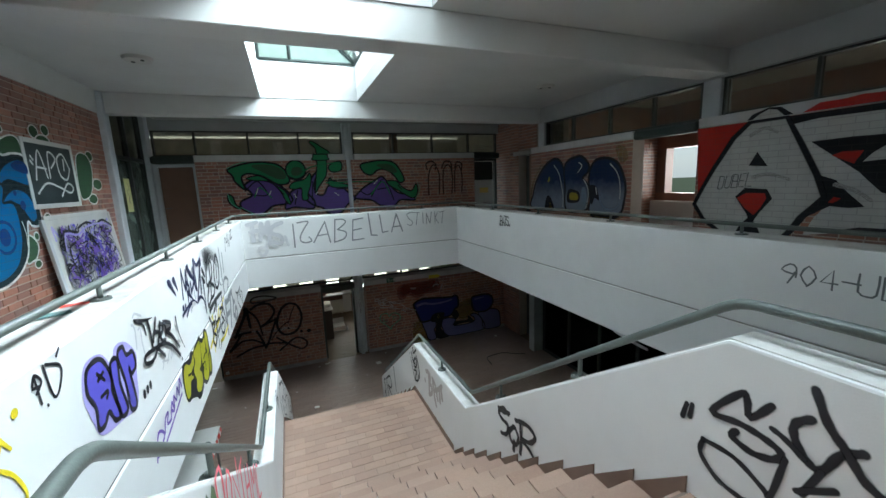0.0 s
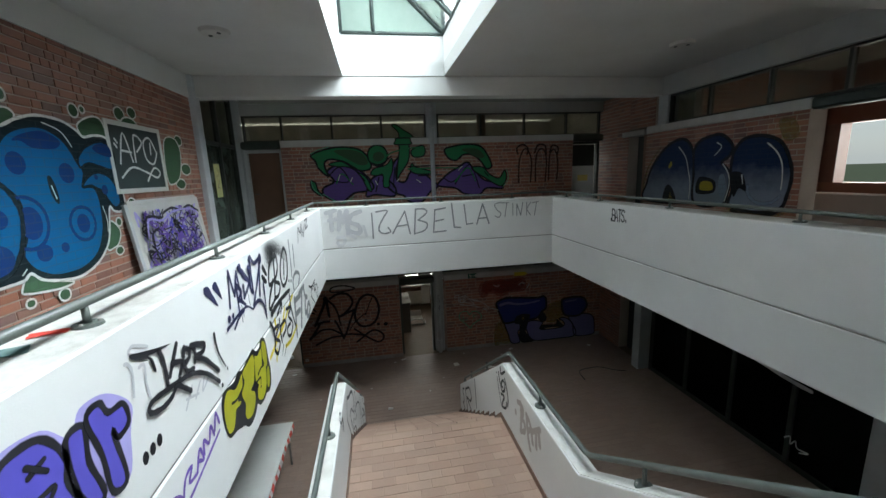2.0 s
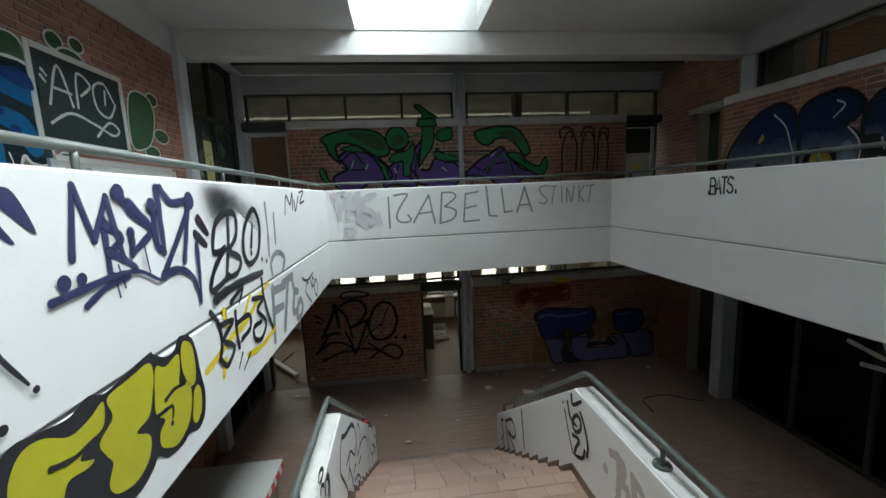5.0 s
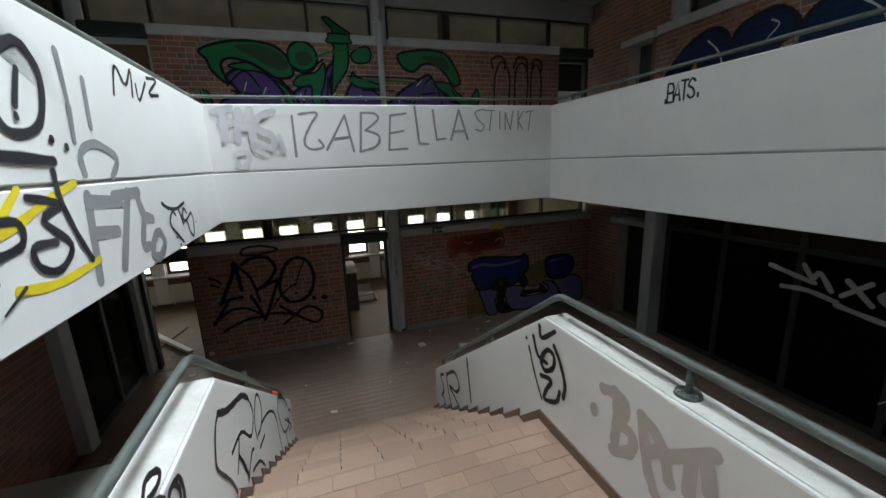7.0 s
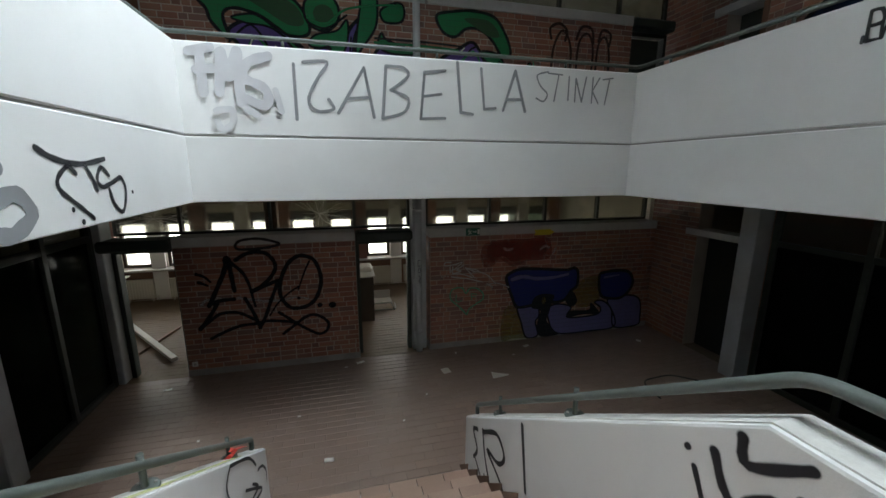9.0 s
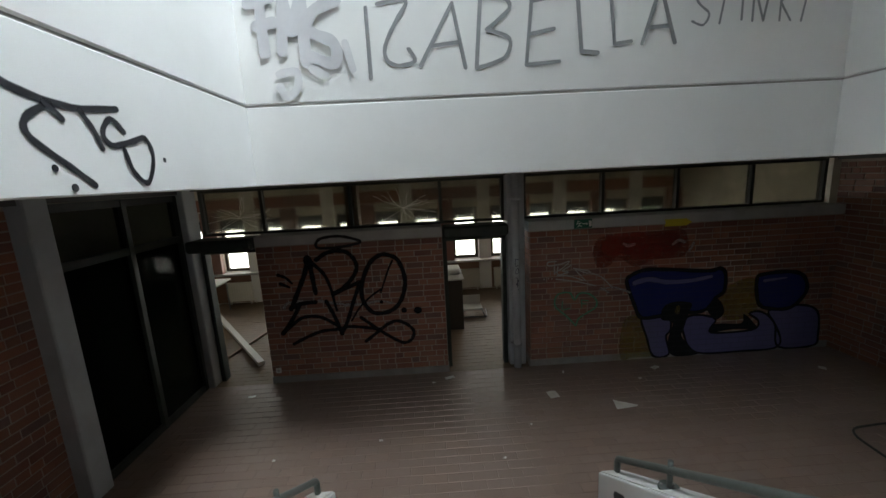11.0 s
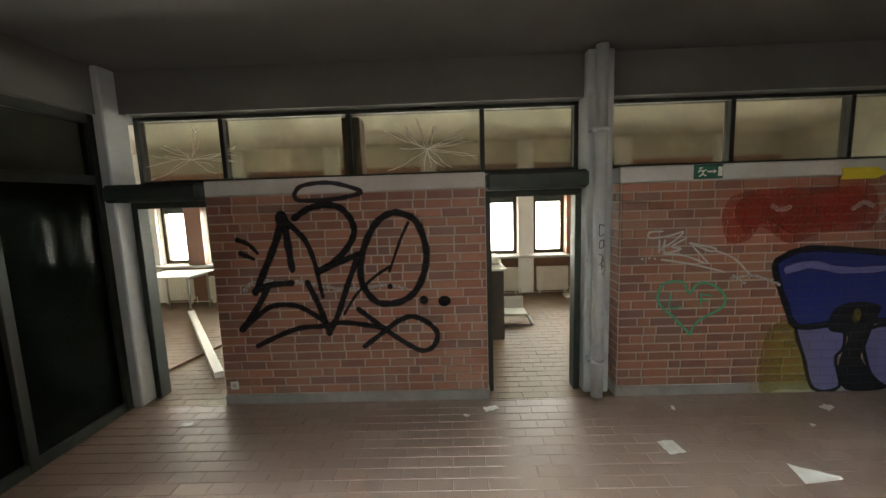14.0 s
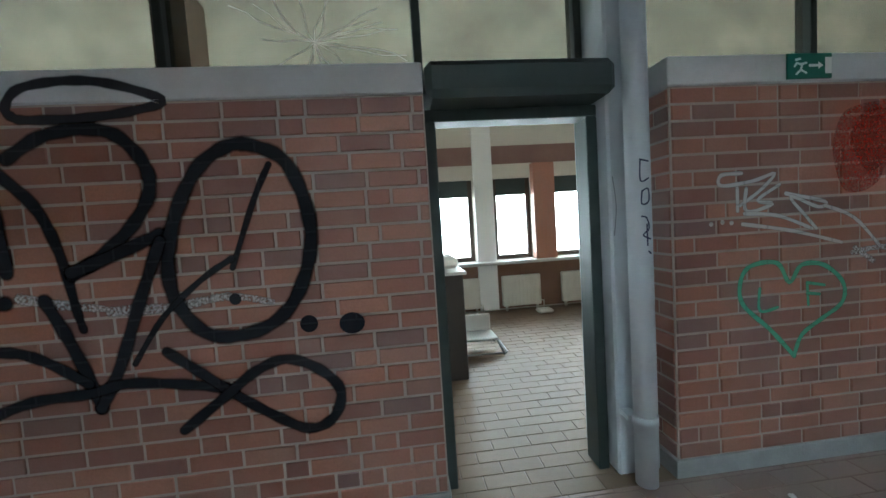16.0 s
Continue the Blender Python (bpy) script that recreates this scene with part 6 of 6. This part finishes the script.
# boards against the west gallery wall
b = thing("wall_board", "black board with a white painted frame and white tag", "board")
part("panel", boxes((WALL_L + 0.006, WALL_L + 0.02, 6.42, 7.54, 4.74, 5.54), bevel=0.003), surface("blackboard", (0.015, 0.025, 0.025), (0.03, 0.045, 0.045), (0.02, 0.03, 0.03), 0.6, 3), b)
for spec in ((6.38, 6.44, 4.7, 5.58), (7.52, 7.58, 4.7, 5.58), (6.44, 7.52, 4.7, 4.76), (6.44, 7.52, 5.52, 5.58)):
    part("frame", boxes((WALL_L + 0.006, WALL_L + 0.026, *spec), bevel=0.004), BOARD, b, "white painted frame")
Piece(Panel(b, (WALL_L + 0.02, 0, 0), (0, 1, 0), (1, 0, 0)), 6.48, 4.78, 1.0, 0.72, "white tag on the black board").line(PAPER_W, 0.03, "8 40,22 92,34 44", "14 62,34 60", "40 44,44 90,60 80,46 62", "92 66,80 90,64 80,66 50,82 42,94 64", "80 80,78 60", "6 16,30 34,60 26,84 16,94 26,80 34,60 10", "4 80,8 74", "2 72,6 66").done()
b = thing("leaning_board", "white framed board with violet and black scribbles leaning on brickwork", "board", at=(WALL_L + 0.14, 7.42, UP + 0.012))
b.rotation_euler = (0, radians(-6), 0)
part("panel", boxes((-0.012, 0.012, -0.93, 0.93, 0.02, 1.1), bevel=0.004), BOARD, b)
for spec in ((-1.0, -0.93, 0, 1.12), (0.93, 1.0, 0, 1.12), (-0.93, 0.93, 1.1, 1.16), (-0.93, 0.93, 0, 0.02)):
    part("frame", boxes((-0.02, 0.02, *spec), bevel=0.004), COLUMN if spec[0] < -0.99 else BOARD, b)
sc = Piece(Panel(b, (0.012, 0, 0), (0, 1, 0), (1, 0, 0)), -0.86, 0.1, 1.74, 0.94, "violet, black and grey scribbles")
rng = random.Random(11)
for m_, n, w in ((LILAC, 26, 0.04), (VIOLET, 18, 0.035), (GREY, 24, 0.03), (K, 52, 0.02), (PURPLE, 22, 0.025)):
    for i in range(n):
        u, v = rng.uniform(3, 92), rng.uniform(6, 90)
        sc.line(m_, w, ",".join("%.1f %.1f" % (min(98, max(2, u + rng.uniform(-9, 9))), min(96, max(3, v + rng.uniform(-16, 16)))) for _ in range(5)))
        sc.k -= 0.65
sc.line(K, 0.035, "4 60,10 88,30 84,34 90,50 96,64 90,80 96,96 84", "12 20,10 60,22 70").line(LILAC, 0.03, "6 62,12 84,30 80,50 90,80 90,94 80").done()

# yellowish poster on the dark gallery partition
b = thing("poster", "yellowish scribbled poster on the dark glazed partition", "poster")
part("sheet", boxes((-3.062, -3.058, 9.42, 9.7, 4.5, 5.15)), surface("yellow_poster", (0.55, 0.52, 0.2), (0.35, 0.36, 0.2), (0.5, 0.48, 0.25), 0.7, 6, 60, 0.6, 0.3), b)
Piece(Panel(b, (-3.058, 0, 0), (0, 1, 0), (1, 0, 0)), 9.44, 4.55, 0.24, 0.58, "dark scribble").line(K, 0.012, "10 20,60 40,20 60,80 70,40 90", "70 20,30 30,80 50").done()

# signs and socket on the north wall
b = thing("exit_sign", "green emergency exit sign with a white running figure and arrow", "sign")
part("plate", boxes((2.27, 2.52, WALL_N - 0.026, WALL_N - 0.014, 2.03, 2.155), bevel=0.002), SIGN_G, b)
pl = Panel(b, (0, WALL_N - 0.026, 0), (1, 0, 0), (0, -1, 0), 0.001)
Piece(pl, 2.28, 2.035, 0.235, 0.115, "white pictogram").line(PAPER, 0.01, "14 76,24 80", "16 62,28 52,26 34,38 20", "26 34,14 14", "16 62,10 48", "26 56,38 62").line(PAPER, 0.012, "46 50,74 50", straight=True).fill(PAPER, "66 66,66 34,78 50", straight=True).fill(PAPER, "82 84,98 84,98 14,82 14", straight=True).done()
b = thing("arrow_sign", "plain yellow paper arrow stuck on the lintel", "sign")
part("sheet", prism([(3.55, 1.985), (3.86, 1.985), (3.95, 2.03), (3.86, 2.085), (3.55, 2.085), (3.57, 2.035)], "y", WALL_N - 0.018, WALL_N - 0.014), SIGN_Y, b)
for z in (0.2,):
    b = thing("wall_socket", "off-white double wall socket low on the brick", "socket")
    part("plate", boxes((-2.075, -1.995, WALL_N - 0.012, WALL_N - 0.001, z - 0.04, z + 0.04), bevel=0.006), PAPER, b)
    part("insert", tube([(-2.035, WALL_N - 0.014, z), (-2.035, WALL_N - 0.008, z)], 0.02, 14), CAP, b)

# litter on the hall floor
def sheet(x, y, w, d, a, label="scrap of white paper on the tiles", z=0.0, mat_=None, name="paper_scrap", cut=False):
    ob = thing(name, label, "paper", at=(x, y, z))
    ob.rotation_euler = (0, 0, radians(a))
    bm, r, n = bmesh.new(), random.Random(int(x * 100 + y * 10)), 4
    grid = [[bm.verts.new((w * (i / n - 0.5), d * (j / n - 0.5) * (1 if not cut else 1 - i / n * 0.9), 0.003 + 0.012 * r.random() * (1 if i in (0, n) or j in (0, n) else 0.4))) for j in range(n + 1)] for i in range(n + 1)]
    for i in range(n):
        for j in range(n):
            bm.faces.new((grid[i][j], grid[i + 1][j], grid[i + 1][j + 1], grid[i][j + 1]))
    me = part("sheet", bm, mat_ or PAPER, ob)
    so = me.modifiers.new("thickness", "SOLIDIFY")
    so.thickness = 0.001
    return ob


sheet(1.73, 10.06, 0.13, 0.15, 8, "square sheet of white paper on the tiles")
sheet(0.43, 10.66, 0.13, 0.07, 20)
sheet(2.52, 9.73, 0.26, 0.2, -12, "torn triangular sheet of white paper on the tiles", cut=True)
for x, y, w, d, a in ((3.36, 10.56, 0.12, 0.07, 30), (5.5, 10.25, 0.1, 0.08, 50), (0.2, 10.55, 0.05, 0.03, 0), (-0.4, 9.4, 0.04, 0.03, 10), (2.05, 10.6, 0.06, 0.03, 70), (-1.5, 9.2, 0.03, 0.03, 0), (0.9, 9.0, 0.03, 0.02, 40), (-2.3, 10.5, 0.1, 0.05, 15), (1.3, 9.5, 0.025, 0.02, 0), (3.0, 10.3, 0.04, 0.03, 20)):
    sheet(x, y, w, d, a)
b = thing("crumpled_can", "small crushed white can on the tiles", "can", at=(0.0, 8.5, 0.022))
part("can", tube([(-0.05, 0, 0), (-0.02, 0.004, 0.003), (0.02, -0.004, 0), (0.05, 0, 0.002)], 0.022, 10), PAPER, b)
sheet(-1.33, 2.6, 0.16, 0.1, 30, "torn teal and grey paper on the parapet cap", PARAPET, surface("teal_paper", (0.1, 0.2, 0.2), (0.2, 0.22, 0.2), (0.15, 0.2, 0.2)))
sheet(-1.3, 2.78, 0.12, 0.05, 20, "torn red paper on the parapet cap", PARAPET, TAPE_R)
b = thing("floor_cable", "black cable lying in a loop on the tiles", "cable")
part("cable", tube(rounded([(4.45, 8.6, 0.012), (4.5, 9.05, 0.012), (5.1, 9.1, 0.012), (5.35, 8.85, 0.012), (5.6, 8.75, 0.012)], 0.2, 6), 0.012, 8), FRAME, b)
b = thing("barrier_tape", "scrap of red and white tape knotted round the rail post", "tape")
x0, z0 = STAIR_L - 0.085, 2.476 - (7.3 - 5.33) * (2.476 - 0.7) / 2.62 + 0.02
part("knot", strip([(x0 - 0.03, 7.26, z0), (x0 + 0.02, 7.27, z0 + 0.03), (x0 + 0.03, 7.33, z0 + 0.02), (x0 - 0.02, 7.34, z0 + 0.05), (x0 + 0.03, 7.28, z0 + 0.06)], 0.04), TAPE_R, b)
part("tail", strip([(x0 + 0.03, 7.33, z0 + 0.03), (x0 + 0.05, 7.42, z0 - 0.02), (x0 + 0.04, 7.52, z0 - 0.1)], 0.04), TAPE_R, b)

# rooms behind the north wall
b = thing("dark_cabinet", "dark wooden counter end with a white top seen through the doorway", "cabinet", at=(0.52, 12.85, 0))
part("body", boxes((-0.35, 0.28, -0.45, 0.45, 0.0, 0.96), bevel=0.008), surface("dark_cabinet_wood", (0.04, 0.032, 0.026), (0.07, 0.055, 0.045), (0.05, 0.04, 0.033), 0.5), b)
part("top", boxes((-0.38, 0.31, -0.48, 0.48, 0.961, 0.99), bevel=0.005), BOARD, b, "white laminate top")
part("bundle", boxes((0.02, 0.28, -0.2, 0.25, 0.991, 1.1), bevel=0.03), PAPER, b, "pile of bright papers")
b = thing("broken_chair", "collapsed pale metal and plastic chair on the tiles", "chair", at=(1.04, 13.2, 0))
part("seat", boxes((-0.2, 0.2, -0.17, 0.17, 0.14, 0.17), bevel=0.01), BOARD, b)
for k, (x, y) in enumerate(((-0.19, -0.16), (0.19, -0.16), (-0.19, 0.16), (0.19, 0.16))):
    part("leg", tube([(x, y, 0.14), (x * 1.3, y * 1.5, 0.0)], 0.012, 8), METAL, b)
part("backrest", boxes((-0.19, 0.19, 0.15, 0.18, 0.171, 0.36), bevel=0.01), BOARD, b)
part("frame", tube(rounded([(-0.24, -0.2, 0.012), (0.28, -0.22, 0.012), (0.3, 0.2, 0.012)], 0.05), 0.011, 8), METAL, b)
b = thing("floor_rag", "pale rag on the room floor by the sill", "rag", at=(2.35, 14.6, 0.0))
part("cloth", boxes((-0.12, 0.12, -0.1, 0.1, 0.0, 0.06), bevel=0.028), PAPER, b)
table("desk", "white topped desk under the windows of the room", -5.45, -4.5, 13.85, 14.6, 0.74, BOARD, METAL)
table("desk", "white topped desk standing across the room", -2.6, -1.2, 13.4, 14.1, 0.76, BOARD, METAL)
for pts, w, mat_, label in (([(-4.6, 13.97, 0.075), (-2.52, 11.36, 0.075)], 0.04, BOARD, "long white painted batten lying on the floor"), ([(-3.34, 11.5, 0.018), (-3.02, 12.95, 0.018)], 0.022, DOORWOOD, "dark brown wooden lath lying across the floor")):
    b = thing("batten", label, "batten")
    p, q = Vector(pts[0]), Vector(pts[1])
    d = (q - p).normalized()
    bm = boxes((0, (q - p).length, -w * 1.2, w * 1.2, -w * 0.8, w * 0.8), bevel=0.003)
    bmesh.ops.transform(bm, matrix=Matrix.Translation(p) @ d.to_track_quat("X", "Z").to_matrix().to_4x4(), verts=bm.verts)
    part("batten", bm, mat_, b)

# cracks in the transom panes
def cracks(win, u, v, r, n, seed, y):
    rng = random.Random(seed)
    pl = Panel(win, (0, y, 0), (1, 0, 0), (0, -1, 0), 0.004)
    bm = bmesh.new()
    z0, z1 = 2.21, 2.765
    for i in range(n):
        a, p, pts = rng.uniform(0, math.tau), (u, v), [(u, v)]
        for j in range(rng.randint(3, 6)):
            a += rng.uniform(-0.35, 0.35)
            p = (p[0] + r * math.cos(a) * rng.uniform(0.15, 0.35), p[1] + 0.7 * r * math.sin(a) * rng.uniform(0.15, 0.35))
            if not z0 < p[1] < z1 or abs(p[0] - u) > 0.5:
                break
            pts.append(p)
        if len(pts) > 1:
            stroke_into(bm, pl, pts, 0.003, i * 0.1)
    part("crack", bm, PAPER, win, "white cracks in the glass")


for u, v, r, n, seed in ((-0.1, 2.42, 0.4, 22, 1), (-2.45, 2.4, 0.35, 18, 2)):
    cracks(bpy.data.objects["window_1"], u, v, r, n, seed, GLAZE_N - 0.003)

# ---- floor and stair tiles ----
def tile_shape(L, W, h, c=0.0025):
    """A tile lying flat, its top at 0."""
    a, b = L / 2, W / 2
    vs = [(-a, -b, -h), (a, -b, -h), (a, b, -h), (-a, b, -h), (-a, -b, -c), (a, -b, -c), (a, b, -c), (-a, b, -c), (-a + c, -b + c, 0), (a - c, -b + c, 0), (a - c, b - c, 0), (-a + c, b - c, 0)]
    fs = [(8, 9, 10, 11)]
    for i in range(4):
        j = (i + 1) % 4
        fs += [(4 + i, 4 + j, 8 + j, 8 + i), (i, j, 4 + j, 4 + i)]
    return vs, fs


TILE_MESH = {}


def tile_piece(parent, L, W, h, mat_, m):
    key = (round(L, 3), round(W, 3), h, mat_.name)
    if key not in TILE_MESH:
        me = bpy.data.meshes.new("tile")
        me.from_pydata(*(lambda s: (s[0], [], s[1]))(tile_shape(*key[:3])))
        me.materials.append(mat_)
        TILE_MESH[key] = me
    ob = bpy.data.objects.new("tile", TILE_MESH[key])
    scene.collection.objects.link(ob)
    ob.parent, ob.matrix_basis = parent, m
    return ob


def pave(parent, x0, x1, y0, y1, z, mat_, singles, L=0.24, W=0.115, gap=0.004, h=0.02):
    """Tiles in running bond; those within singles (x0, x1, y0, y1) are pieces of their own."""
    rng = random.Random(5)
    vs, fs, made, row = [], [], 0, 0
    y = y0
    while y < y1 - 0.02:
        w = min(W, y1 - y)
        x = x0 - (L / 2 if row % 2 else 0)
        while x < x1:
            a, b = max(x, x0), min(x + L, x1)
            if b - a > 0.03:
                cx, cy, dz = (a + b) / 2, y + w / 2, rng.uniform(-0.0012, 0.0012)
                if singles and singles[0] <= cx <= singles[1] and singles[2] <= cy <= singles[3] and made < 300:
                    tile_piece(parent, b - a - gap, w - gap, h, mat_, Matrix.Translation((cx, cy, z + dz)))
                    made += 1
                else:
                    pv, pf = tile_shape(b - a - gap, w - gap, h)
                    k = len(vs)
                    vs += [(cx + p, cy + q, z + dz + r) for p, q, r in pv]
                    fs += [tuple(i + k for i in f) for f in pf]
            x += L
        y += W
        row += 1
    if vs:
        me = bpy.data.meshes.new("tiles")
        me.from_pydata(vs, [], fs)
        me.materials.append(mat_)
        ob = new("tiles", me)
        ob.parent = parent
        tagged(ob, kind="stuff")


pave(floor, -3.05, 6.2, 0.0, WALL_N, 0, TILE, (-0.7, 1.75, 8.05, 10.84))
ROOM_TILE = pieces("room_tile", ((0.175, 0.12, 0.074), (0.19, 0.13, 0.08), (0.165, 0.113, 0.07)), (0.19, 0.15, 0.105), bump_amt=0.12, spec=0.3, gloss=(0.5, 0.65))
pave(floor, -8.6, 6.4, WALL_N, ROOM_N, 0, ROOM_TILE, None)

STEP_GROUT = surface("stair_grout", (0.36, 0.25, 0.185), (0.2, 0.14, 0.1), (0.26, 0.175, 0.125), 0.85, 1.5, 120, 0.6, 0.3, 0.2)
landing = part("landing", boxes((STAIR_L, STAIR_R, MID_Y0, MID_Y1, MID - 0.014, MID - 0.0035)), STEP_GROUT, stair, "terracotta tiled landing")
pave(landing, STAIR_L, STAIR_R, MID_Y0 + 0.03, MID_Y1 - 0.02, MID, STEP_TILE, (-9, 9, 0, 9))
bridge = part("bridge", boxes((STAIR_L, STAIR_R, NEAR, TOP_Y - 0.02, UP - 0.014, UP - 0.0035)), STEP_GROUT, stair, "terracotta tiled bridge at the head of the stair")
pave(bridge, STAIR_L, STAIR_R, NEAR, TOP_Y - 0.02, UP, STEP_TILE, (-9, 9, 0.2, 9))


def steps(y0, z_top):
    for i in range(10):
        y, z = y0 + i * GO, z_top - i * RISE
        # riser i drops from z to z - RISE at y
        step = part("step", boxes((STAIR_L, STAIR_R, y - 0.02, y - 0.002, z - RISE + 0.001, z - 0.022)), GROUT, stair, "tiled step")
        n = 7
        w = (STAIR_R - STAIR_L) / n
        for k in range(n):
            cx = STAIR_L + (k + 0.5) * w
            tile_piece(step, w - 0.006, RISE - 0.03, 0.014, STEP_TILE, Matrix.Translation((cx, y + 0.008, z - RISE / 2 - 0.008)) @ pose(0, 0, 0, 90, 0, 0))
            if i < 9:
                tile_piece(step, w - 0.006, GO - 0.004, 0.024, STEP_TILE, Matrix.Translation((cx, y + GO / 2 + 0.012, z - RISE)))
        for x, d in ((STAIR_L, 1), (STAIR_R, -1)):
            out = [(y - 0.02, z + 0.10), (y + 0.005, z + 0.10), (y + 0.005, z - RISE + 0.16), (y + GO + 0.005, z - RISE + 0.001), (y - 0.02, z - RISE + 0.001)]
            out = [(y - 0.005, z + 0.07), (y + GO * 0.98, z - RISE + 0.002), (y - 0.005, z - RISE + 0.002)]
            part("skirting_tile", prism(out, "x", x + d * 0.001, x + d * 0.012), SKIRT, step, "brown skirting tile")


steps(TOP_Y, UP)
steps(MID_Y1, MID)
for x, d in ((STAIR_L, 1), (STAIR_R, -1)):
    part("skirting", boxes((min(x + d * 0.001, x + d * 0.012), max(x + d * 0.001, x + d * 0.012), MID_Y0 + 0.28, MID_Y1 - 0.01, MID + 0.001, MID + 0.07)), SKIRT, stair, "brown skirting strip")
